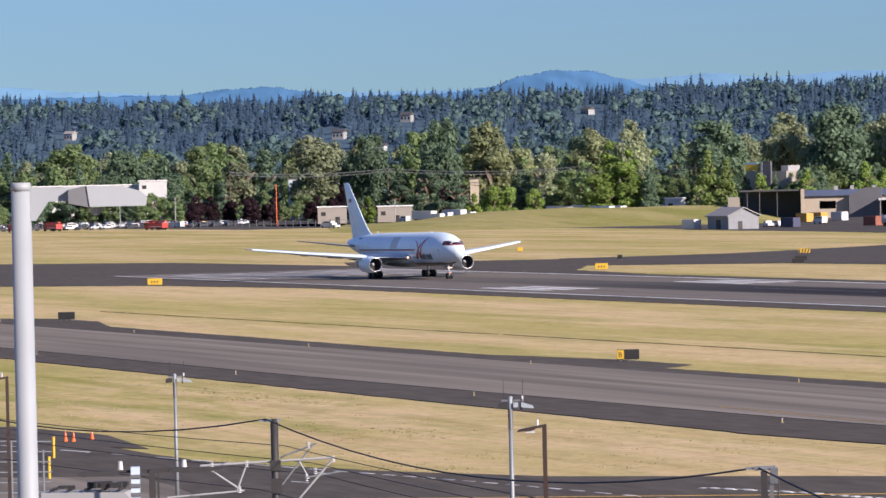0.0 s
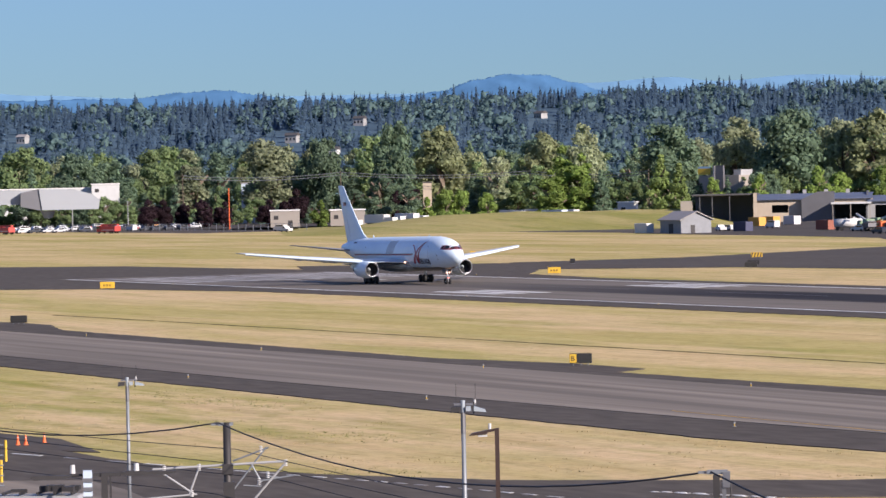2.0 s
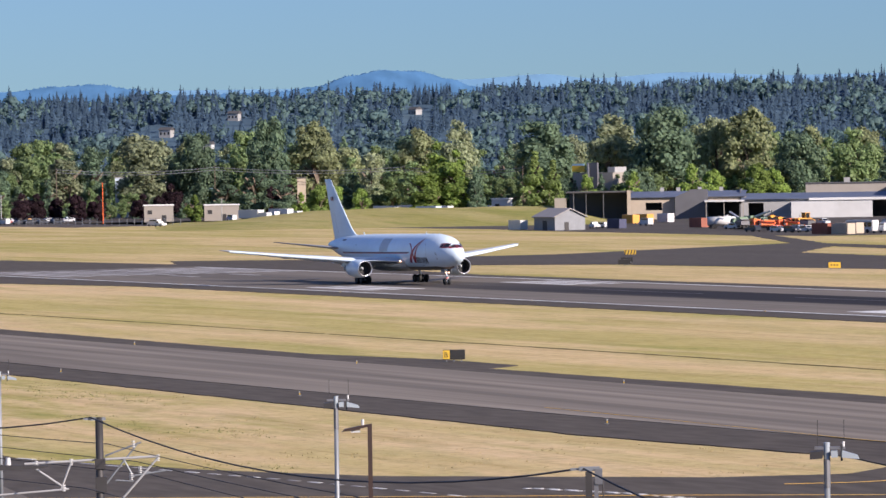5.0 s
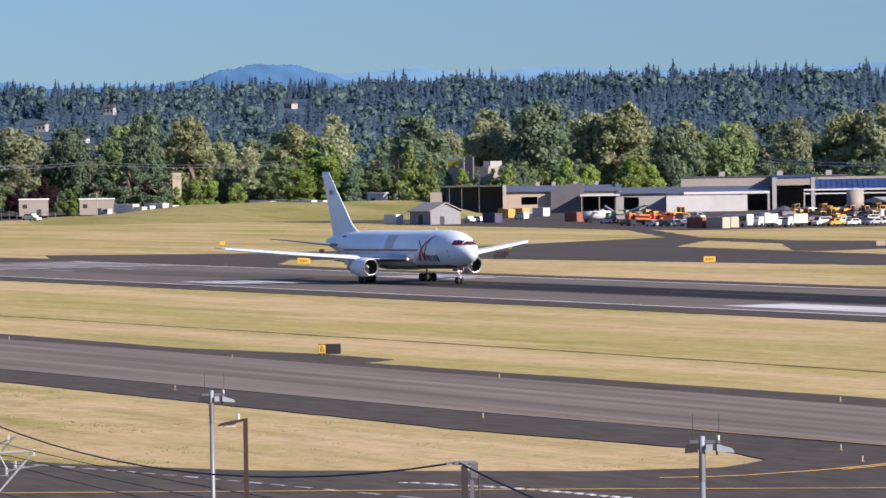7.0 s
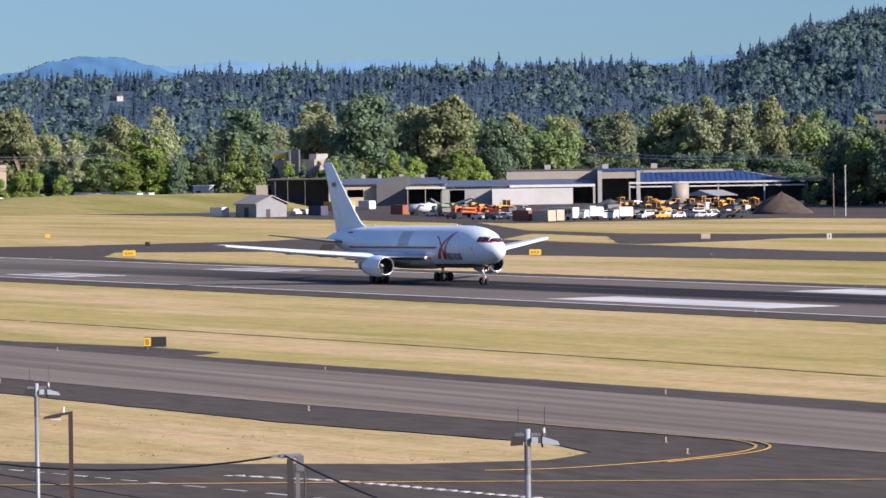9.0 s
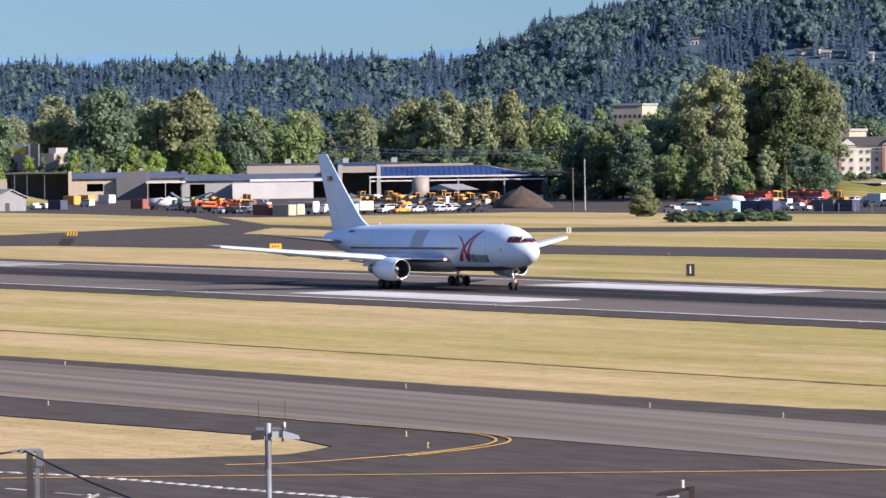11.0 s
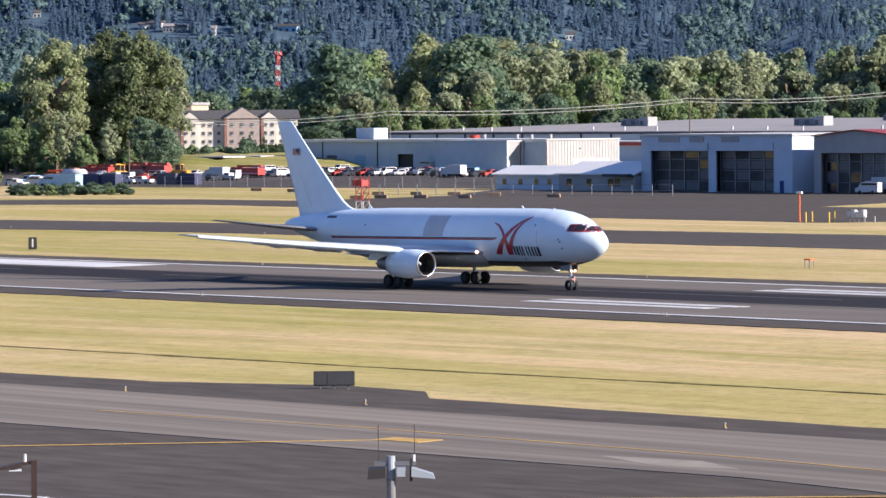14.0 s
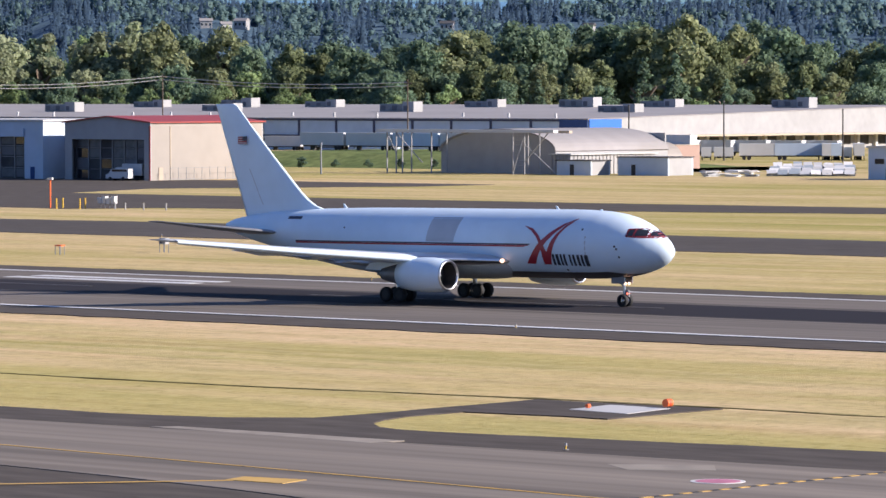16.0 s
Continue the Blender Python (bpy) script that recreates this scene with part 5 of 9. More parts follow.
# ---- buildings ----
def gable_roof(bm, x0, x1, y0, y1, z, rise, over=0.4, along="y", t=0.25):
    """A pitched roof with its ridge along x or y."""
    if along == "y":
        xm = (x0 + x1) / 2
        profile(bm, [(x0 - over, z), (xm, z + rise), (x1 + over, z), (x1 + over, z + t), (xm, z + rise + t), (x0 - over, z + t)], y0 - over, y1 + over)
    else:
        ym = (y0 + y1) / 2
        turn = Matrix(((0, 1, 0, 0), (1, 0, 0, 0), (0, 0, 1, 0), (0, 0, 0, 1)))
        profile(bm, [(y0 - over, z), (ym, z + rise), (y1 + over, z), (y1 + over, z + t), (ym, z + rise + t), (y0 - over, z + t)], x0 - over, x1 + over, turn)
    return bm


def shell(root, x0, x1, y0, y1, h, mat, holes=(), t=0.35, side_mat=None, z0=0.0, back=True):
    """Four walls; holes in the front wall (towards -y) as (x0, x1, z0, z1)."""
    xs = x0
    for a, b, lo, hi in sorted(holes):
        if a > xs:
            part("front_wall" if not holes else "wall_pier", boxed(xs, a, y0, y0 + t, z0, h), mat, root)
        if hi < h:
            part("wall_lintel", boxed(a, b, y0, y0 + t, hi, h), mat, root)
        if lo > z0:
            part("wall_apron", boxed(a, b, y0, y0 + t, z0, lo), mat, root)
        xs = b
    if xs < x1:
        part("front_wall" if not holes else "wall_pier", boxed(xs, x1, y0, y0 + t, z0, h), mat, root)
    part("side_wall", boxed(x1 - t, x1, y0 + t, y1 - t, z0, h), side_mat or mat, root)
    part("side_wall", boxed(x0, x0 + t, y0 + t, y1 - t, z0, h), mat, root)
    if back:
        part("back_wall", boxed(x0, x1, y1 - t, y1, z0, h), mat, root)


def flat_roof(root, x0, x1, y0, y1, h, mat, over=0.3, t=0.35):
    part("roof", boxed(x0 - over, x1 + over, y0 - over, y1 + over, h, h + t), mat, root)


def pane(root, x0, x1, y, z0, z1, mat=None, name="window", label=""):
    return part(name, boxed(x0, x1, y - 0.06, y + 0.04, z0, z1), mat or GLASS, root, label)


def hangar_bays():
    """The blue-grey two-bay hangar with its glazed doors, and the cream one beside it."""
    h = thing("hangar", "blue-grey aircraft hangar with two glazed dark door bays", "hangar")
    bays = [(87.5, 104.2, 0, 9.3), (106.3, 122.5, 0, 9.3)]
    shell(h, 84.8, 127.6, 333, 372, 10.9, CLAD_BLUE, bays)
    flat_roof(h, 84.8, 127.6, 333, 372, 10.9, ROOF_WHITE)
    part("floor_slab", boxed(85.3, 127, 333.4, 371.5, -0.2, 0.08), CONCRETE, h)
    for a, b, lo, hi in bays:
        part("roller_housing", boxed(a, b, 332.7, 332.98, 8.0, 9.6), CLAD_BLUE, h, "pale blue roller door housing")
        door = part("hangar_door", boxed(a + 0.1, b - 0.1, 334.5, 334.6, 0.1, 8.0), DARK, h, "dark glazed hangar door")
        for k in range(5):
            x = a + (b - a) * k / 4
            part("mullion", boxed(x - 0.14, x + 0.14, 334.3, 334.5, 0.1, 8.0), DULL, door)
        for z in (2.1, 4.2, 6.3):
            part("rail", boxed(a, b, 334.35, 334.5, z - 0.06, z + 0.06), DULL, door)
        # greyer panes among the dark ones paint in a partly lit interior
        tone = random.Random(int(a))
        for k in range(4):
            for r in range(4):
                if tone.random() < 0.7:
                    x = a + (b - a) * k / 4
                    part("pane", boxed(x + 0.3, x + (b - a) / 4 - 0.3, 334.42, 334.49, 0.3 + 2.1 * r, 1.9 + 2.1 * r - (0.3 if r == 3 else 0)), tone.choice((GLASS, PANE_GREY, PANE_GREY, CLAD_DARK)), door)
        for k in range(3):
            x = a + (b - a) * (k + 0.2) / 3.4
            part("bench", boxed(x, x + 2.2, 345, 346.5, 0.08, 1.2 + 0.5 * k), (CLAD, AMBER, RED_PAINT)[k], h)
    for a, b in ((90, 96), (99, 103), (108, 113)):
        part("sign_panel", boxed(a, b, 332.85, 333, 9.7, 10.7), CLAD, h)
    part("door", boxed(124.2, 125.3, 332.9, 333, 0, 2.3), ROOF_BLUE, h, "blue personnel door")
    part("roof_unit", boxed(127.8, 132.6, 345, 352, 0, 11.3), WHITE, h, "white lit stair block")

    c = thing("hangar", "cream metal hangar with a red roof edge and glazed doors", "hangar")
    # front coloured grey for its shade, only the sunlit side is cream
    shell(c, 133.5, 156.2, 333, 363.5, 10.7, CLAD, [(135.4, 154.6, 0, 7.6)], side_mat=CREAM)
    gable = bmesh.new()
    profile(gable, [(133.5, 10.7), (156.2, 10.7), (144.8, 11.8)], 333, 333.35)
    part("gable", gable, CLAD, c)
    part("roof", gable_roof(bmesh.new(), 133.5, 156.2, 333, 363.5, 10.7, 1.1, 0.4), ROOF_RED, c, "dark red metal roof")
    door = part("hangar_door", boxed(135.5, 154.5, 334.4, 334.5, 0.1, 7.6), DARK, c, "dark glazed hangar door")
    for k in range(7):
        x = 135.5 + 19 * k / 6
        part("mullion", boxed(x - 0.13, x + 0.13, 334.2, 334.4, 0.1, 7.6), DULL, door)
    for z in (2.0, 4.0, 6.0):
        part("rail", boxed(135.5, 154.5, 334.25, 334.4, z - 0.05, z + 0.05), DULL, door)
    # same mix of greys for the interior light behind this door
    tone = random.Random(4)
    for k in range(6):
        for r in range(4):
            if tone.random() < 0.75:
                x = 135.5 + 19 * k / 6
                part("pane", boxed(x + 0.25, x + 2.9, 334.33, 334.39, 0.2 + 2.0 * r, 1.85 + 2.0 * r - (0.4 if r == 3 else 0)), tone.choice((GLASS, PANE_GREY, PANE_GREY, CLAD_DARK)), door)
    for y in (338.2, 358.5):
        part("downpipe", boxed(156.2, 156.32, y, y + 0.2, 0, 10.1), TAN, c)
    for y in (335.2, 361):
        part("side_door", boxed(156.2, 156.3, y, y + 1.1, 0, 2.4), TAN, c, "tan side door")
    part("corner_trim", boxed(155.9, 156.3, 332.9, 333.0, 0, 10.2), ROOF_RED, c, "red corner trim")
    fence = thing("perimeter_fence", "thin steel fence along the cream hangar wall", "fence")
    for k in range(14):
        y = 336 + 2.1 * k
        part("post", tubed((158.5, y, 0), (158.5, y, 2.4), 0.05, n=6), GALV, fence)
    part("rail", tubed((158.5, 336, 2.35), (158.5, 363.3, 2.35), 0.03, n=6), GALV, fence)
    part("rail", tubed((158.5, 336, 0.3), (158.5, 363.3, 0.3), 0.03, n=6), GALV, fence)

    l1 = thing("office", "low grey office with a pale hipped roof", "building")
    shell(l1, 38, 61, 335, 345, 2.9, CLAD_BLUE)
    part("roof", gable_roof(bmesh.new(), 38, 61, 335, 345, 2.9, 1.7, 0.8, "x"), ROOF_BRIGHT, l1, "pale metal hipped roof")
    for x in (40, 45, 50, 54):
        pane(l1, x, x + 1.2, 335, 1.0, 2.2)
    l2 = thing("office", "small office wing with a pitched pale roof", "building")
    shell(l2, 61.6, 84.4, 331.5, 345, 3.2, CLAD)
    part("roof", gable_roof(bmesh.new(), 61.6, 84.4, 331.5, 345, 3.2, 2.4, 0.6, "x"), ROOF_BRIGHT, l2, "pale pitched roof")
    for x in (64, 70, 76.5, 78.5):
        pane(l2, x, x + 1.5, 331.5, 0.9, 2.4)
    part("porch", boxed(77, 84.3, 329.5, 331.4, 2.9, 3.4), ROOF_DARK, l2, "dark porch roof")


def long_sheds():
    """The pale flat-roofed store and the great warehouse behind it."""
    s = thing("store_building", "long pale grey flat-roofed store with dark doors", "building")
    holes = [(-236, -229, 0.2, 4.2)]
    # shade of the front is put in as blue-grey, sunlit end as neutral grey
    shell(s, -283, -172, 530, 556, 8.0, CLAD_BLUE, holes, side_mat=CLAD)
    flat_roof(s, -283, -172, 530, 556, 8.0, ROOF_WHITE)
    for a in (-268, -255, -222, -211, -200, -190):
        part("roller_door", boxed(a, a + 4.6, 529.9, 530, 0.2, 3.8), CLAD_DARK if a in (-268, -200) else CYAN, s, "closed roller door")
    for x in (-270, -245, -218, -205, -184):
        part("downpipe", boxed(x, x + 0.3, 529.8, 530, 0, 8), DARK_STEEL, s)
    # dark sheet set behind the opening in place of interior shade
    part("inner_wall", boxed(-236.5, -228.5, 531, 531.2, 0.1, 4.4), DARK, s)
    part("roof_unit", boxed(-262, -254, 536, 541, 8.35, 11.5), CLAD_BLUE, s, "blue-grey rooftop unit")
    for x in (-210, -196, -190, -182):
        part("roof_vent", tubed((x, 540, 8.3), (x, 540, 9.6), 0.5, n=10), CLAD, s)
    annex = thing("store_annex", "pale cubic annex with a lit white wall", "building")
    # annex front takes the blue-grey of its shade, its end the lit tone
    shell(annex, -212, -181.5, 524, 529.6, 7.7, CLAD_BLUE, side_mat=CLAD)
    flat_roof(annex, -212, -181.5, 524, 529.6, 7.7, ROOF_WHITE, 0.2)
    part("downpipe", boxed(-181.5, -181.3, 528.6, 528.9, 0, 7.6), BRICK, annex)
    part("roller_door", boxed(-171.98, -171.85, 539, 552, 0, 2.9), CLAD_BLUE, s, "blue-grey roller door in the end wall")
    part("lamp", boxed(-171.98, -171.7, 541.5, 542, 5.6, 5.9), DARK_STEEL, s)
    part("parapet", boxed(-283.4, -171.6, 529.55, 529.68, 7.6, 8.36), ROOF_BRIGHT, s, "white roof edge")
    part("corner_trim", boxed(-172.1, -171.9, 529.85, 530.1, 0, 8), BRICK, s, "brown corner trim")
    for k in range(24):
        part("cladding_seam", boxed(-172, -171.95, 531 + k * 1.05, 531.06 + k * 1.05, 0.1, 7.9), CLAD_DARK, s)
    for k, (x, y, w) in enumerate(((-318, 520, 32), (-300, 505, 16))):
        a = thing("awning", "flat white awning on thin posts", "canopy")
        part("canopy_top", boxed(x, x + w, y, y + 8, 3.4, 3.8), ROOF_WHITE, a)
        for dx in (0.5, w - 0.5):
            part("post", tubed((x + dx, y + 1, 0), (x + dx, y + 1, 3.4), 0.12, n=6), GALV, a)
    w = thing("warehouse", "vast warehouse with grey roof, navy frame and white gable", "warehouse")
    # the blue-grey is this wall's shade put into its colour
    wall = part("side_wall", boxed(-450, -30, 690, 690.4, 0, 8.9), CLAD_BLUE, w, "side wall coloured blue-grey for shade between navy frames")
    part("end_wall", profile(bmesh.new(), [(690.4, 0), (850, 0), (880, 0), (880, 11.6), (850, 12.2), (690.4, 8.9)], -30.5, -30, Matrix(((0, 1, 0, 0), (1, 0, 0, 0), (0, 0, 1, 0), (0, 0, 0, 1)))), CLAD, w, "sunlit white gable wall")
    part("roof", profile(bmesh.new(), [(689.5, 8.9), (850, 12.2), (880.5, 11.6), (880.5, 11.85), (850, 12.45), (689.5, 9.15)], -450.5, -29.9, Matrix(((0, 1, 0, 0), (1, 0, 0, 0), (0, 0, 1, 0), (0, 0, 0, 1)))), ROOF_GREY, w, "grey membrane roof")
    for k in range(29):
        x = -36 - 14.5 * k
        part("frame_post", boxed(x - 0.35, x + 0.35, 689.7, 690, 0, 8.9), BLUE_TRIM, w)
    for z, t in ((8.6, 0.5), (4.1, 0.35), (2.9, 0.6)):
        part("frame_rail", boxed(-450, -30, 689.6, 690, z - t / 2, z + t / 2), BLUE_TRIM, w, "navy steel rail")
    # one blue panel round the corner: shaded face coloured navy, sunlit face bright
    part("blue_panel", boxed(-40, -30.1, 689.4, 689.6, 4.4, 8.85), ROOF_BLUE, w, "corner panel darkened to navy for its shaded side")
    part("blue_panel", boxed(-30, -29.8, 690.1, 704, 4.4, 9.0), BLUE, w, "bright blue corner panel")
    part("dock_canopy", boxed(-30, -24, 712, 878, 4.0, 4.5), TAN, w, "tan canopy over the docks")
    part("dock_base", boxed(-30, -29.6, 706, 878, 0, 4.0), CLAD, w)
    for k in range(18):
        y = 716 + 9.0 * k
        part("dock_door", boxed(-29.6, -29.4, y, y + 4.2, 1.1, 3.7), DARK, w, "dark loading dock door")
        part("dock_pier", boxed(-29.6, -28.6, y - 2.4, y - 1.2, 0, 4.0), WHITE, w)
    for x, y, big in ((-301.8, 747, 1), (-321.6, 807, 0), (-243.3, 759, 0), (-283, 809, 1), (-247, 810.7, 0), (-166.4, 757, 1), (-181.5, 813.8, 0), (-144.4, 815.6, 1), (-81, 756.7, 0), (-113.4, 817, 0), (-60, 812.6, 1), (-392, 753, 1)):
        u = thing("rooftop_unit", "grey rooftop air handling unit on the warehouse", "air conditioner", "rooftop units on the warehouse")
        z = 9.15 + 3.3 * (y - 690) / 160
        part("casing", boxed(x, x + 9.5, y, y + 3.4, z + 0.1, z + 1.9 + 0.5 * big), GALV, u, "grey ribbed casing")
        part("fan_box", boxed(x + 9.5, x + 14, y - 0.4, y + 3.8, z - 0.1, z + 2.5 + 0.6 * big), CLAD, u, "pale fan housing")
        for k in range(4):
            part("grille", boxed(x + 0.4 + 2.3 * k, x + 2.3 + 2.3 * k, y - 0.08, y, z + 0.5, z + 1.4 + 0.5 * big), DULL if k % 2 else CLAD_DARK, u)
        part("fan_grille", boxed(x + 10, x + 11.6, y - 0.48, y - 0.4, z + 0.4, z + 1.8), CLAD_DARK, u)
    for k in range(18):
        v = tagged(part("roof_vent", tubed((-45 - 22 * k, 694 + (k % 3) * 6, 8.9), (-45 - 22 * k, 694 + (k % 3) * 6, 10.6), 0.35, n=8), WHITE), "small white vent pipe on the warehouse roof", "vent", "vents on the warehouse roof")
    r = thing("depot_building", "low building with a red-striped pale roof", "building")
    shell(r, -330, -230, 640, 665, 6.2, CLAD_BLUE)
    flat_roof(r, -330, -230, 640, 665, 6.2, ROOF_WHITE)
    part("fascia", boxed(-330, -230, 639.4, 639.7, 5.3, 6.2), RED_PAINT, r, "red fascia band")
    t = tagged(part("red_tank", tubed((-322, 630, 6.2), (-322, 630, 8.6), 1.6, n=14), RED_PAINT), "round red tank above the roof", "tank")


def quonset():
    q = thing("arched_hangar", "grey arched hangar with ribbed pale side annex", "hangar")
    n = 18
    arch = [(143.3, 4.4)] + [(158.5 - 15.1 * math.cos(math.pi * k / n), 4.4 + 4.4 * math.sin(math.pi * k / n)) for k in range(1, n)] + [(173.6, 4.4)]
    part("end_wall", profile(bmesh.new(), [(143.3, 0)] + arch + [(173.6, 0)], 430, 430.3), CLAD, q, "flat grey end wall")
    bm = bmesh.new()
    outer = [(x + (x - 158.5) * 0.02, z + 0.25) for x, z in arch]
    profile(bm, arch + outer[::-1], 429.6, 466)
    part("roof", bm, ROOF_GREY, q, "grey curved roof")
    part("side_wall", boxed(173.2, 173.6, 430.3, 466, 0, 4.4), CLAD, q)
    part("side_wall", boxed(143.3, 143.7, 430.3, 466, 0, 4.4), CLAD, q)
    part("back_wall", boxed(143.7, 173.2, 465.6, 466, 0, 8.0), CLAD, q)
    part("lean_to", boxed(173.7, 179, 428, 455, 0, 3.9), CLAD, q, "ribbed pale annex")
    part("lean_to_roof", boxed(173.65, 179.5, 427.6, 455.4, 3.9, 4.15), ROOF_WHITE, q)
    for k in range(22):
        y = 429 + 1.15 * k
        part("rib", boxed(179, 179.12, y, y + 0.25, 0, 3.85), ROOF_GREY, q)
    for k in range(5):
        part("rib", boxed(174.2 + 1.0 * k, 174.4 + 1.0 * k, 427.88, 428, 0, 3.85), ROOF_GREY, q)
    g = thing("dock_gantry", "open white steel gantry with lattice legs", "gantry")
    part("beam", boxed(133, 180, 421.5, 423, 8.3, 8.9), WHITE, g)
    part("beam", boxed(133, 180, 426.4, 427.4, 8.2, 8.7), TAN, g)
    for x in (135.5, 138, 147.5, 169, 172):
        leg = part("leg", tubed((x, 422.2, 0), (x, 422.2, 8.3), 0.16, n=6), CLAD, g)
        part("leg", tubed((x, 426.9, 0), (x, 426.9, 8.2), 0.16, n=6), CLAD, g)
    for a, b in (((138, 8.2), (145, 2.2)), ((172, 2.5), (178, 8.2)), ((169, 0.4), (172, 8.1)), ((135.5, 8), (138, 4)), ((172, 6), (180, 0.3))):
        part("brace", tubed((a[0], 422.2, a[1]), (b[0], 422.2, b[1]), 0.12, n=6), CLAD, g)
    for k in range(8):
        part("rung", tubed((169, 422.2, 0.8 + k), (172, 422.2, 0.8 + k), 0.07, n=6), CLAD, g)
    for x0, x1, y0, y1, h, a, label in ((178.8, 187.5, 424, 430, 2.8, CLAD_BLUE, "small flat grey shed with a dark door"), (189.5, 202, 430, 438, 3.5, CLAD_BLUE, "grey flat-roofed shed with a white side")):
        s = thing("shed", label, "shed")
        shell(s, x0, x1, y0, y1, h, a, side_mat=CLAD)
        flat_roof(s, x0, x1, y0, y1, h, ROOF_DARK, 0.25, 0.2)
        part("door", boxed(x0 + 3.4, x0 + 4.4, y0 - 0.08, y0, 0, 2.1), DARK_STEEL, s, "dark door")
    s = thing("tower_block", "salmon-pink blank box building", "building")
    shell(s, 146, 154, 491, 502, 5.0, material("salmon_stucco", (0.35, 0.235, 0.185), 0.8, vary=0.05), t=0.3)
    flat_roof(s, 146, 154, 491, 502, 5.0, TAN, 0.1, 0.15)
    v = thing("vaulted_shed", "low pale vaulted shed with a dark end", "shed")
    arch = [(157 + 5.4 * math.cos(math.pi * k / 12), 5.9 * math.sin(math.pi * k / 12) ** 0.8 if 0 < k < 12 else 0) for k in range(13)]
    part("vault", profile(bmesh.new(), arch, 469, 486), CREAM, v)
    part("end_panel", profile(bmesh.new(), [(157 + (x - 157) * 0.93, z * 0.93) for x, z in arch], 468.8, 469), CLAD_DARK, v)
    b = thing("control_block", "grey-blue block with white roof box", "building")
    shell(b, 255, 266, 423, 433, 5.9, CLAD_BLUE)
    flat_roof(b, 255, 266, 423, 433, 5.9, ROOF_WHITE)
    pane(b, 256.5, 258.6, 423, 2.9, 3.9)
    part("door", boxed(259, 260, 422.9, 423, 0, 2.1), DARK, b)
    part("roof_box", boxed(257.5, 261, 425, 429, 6.25, 8.1), WHITE, b)
    rng = random.Random(14)
    for k in range(6):
        d = 880 + 19 * k
        c = -36.38 + rng.uniform(-0.03, 0.03)
        r = thing("panel_row", "row of pale low tilted panels on the grass", "solar panels", "panel rows", pose(*polar(c, d), 0, 0, 0, -c))
        part("rack", boxed(-8.6, 8.6, -0.08, 0.08, 0.0, 0.42), GALV, r)
        for j in range(8):
            if rng.random() < 0.88:
                part("panel", boxed(-0.95, 0.95, -1.0, 1.0, -0.04, 0.04, pose(-7.6 + 2.15 * j, rng.uniform(-0.2, 0.2), 0.78 + rng.uniform(-0.1, 0.1), rng.uniform(14, 32), rng.uniform(-3, 3), rng.uniform(-4, 4))), rng.choice((ROOF_BRIGHT, ROOF_WHITE, FLOOD, WHITE)), r)
                part("post", boxed(-7.7 + 2.15 * j, -7.5 + 2.15 * j, -0.5, -0.35, 0, 0.6), CLAD, r)
    for k in range(16):
        c, d = rng.uniform(-37.72, -37.05), rng.uniform(872, 930)
        sheet = thing("sheet_pile", "flat pile of pale sheets lying on the grass", "pile", "piles of sheets", pose(*polar(c, d), 0, 0, 0, rng.uniform(10, 60)))
        for j in range(3):
            part("sheet", boxed(-1.3, 1.3, -0.9, 0.9, 0.14 * j, 0.14 * j + 0.11, pose(rng.uniform(-0.3, 0.3), rng.uniform(-0.3, 0.3), 0, 0, 0, rng.uniform(-20, 20))), rng.choice((ROOF_BRIGHT, WHITE, CLAD)), sheet)



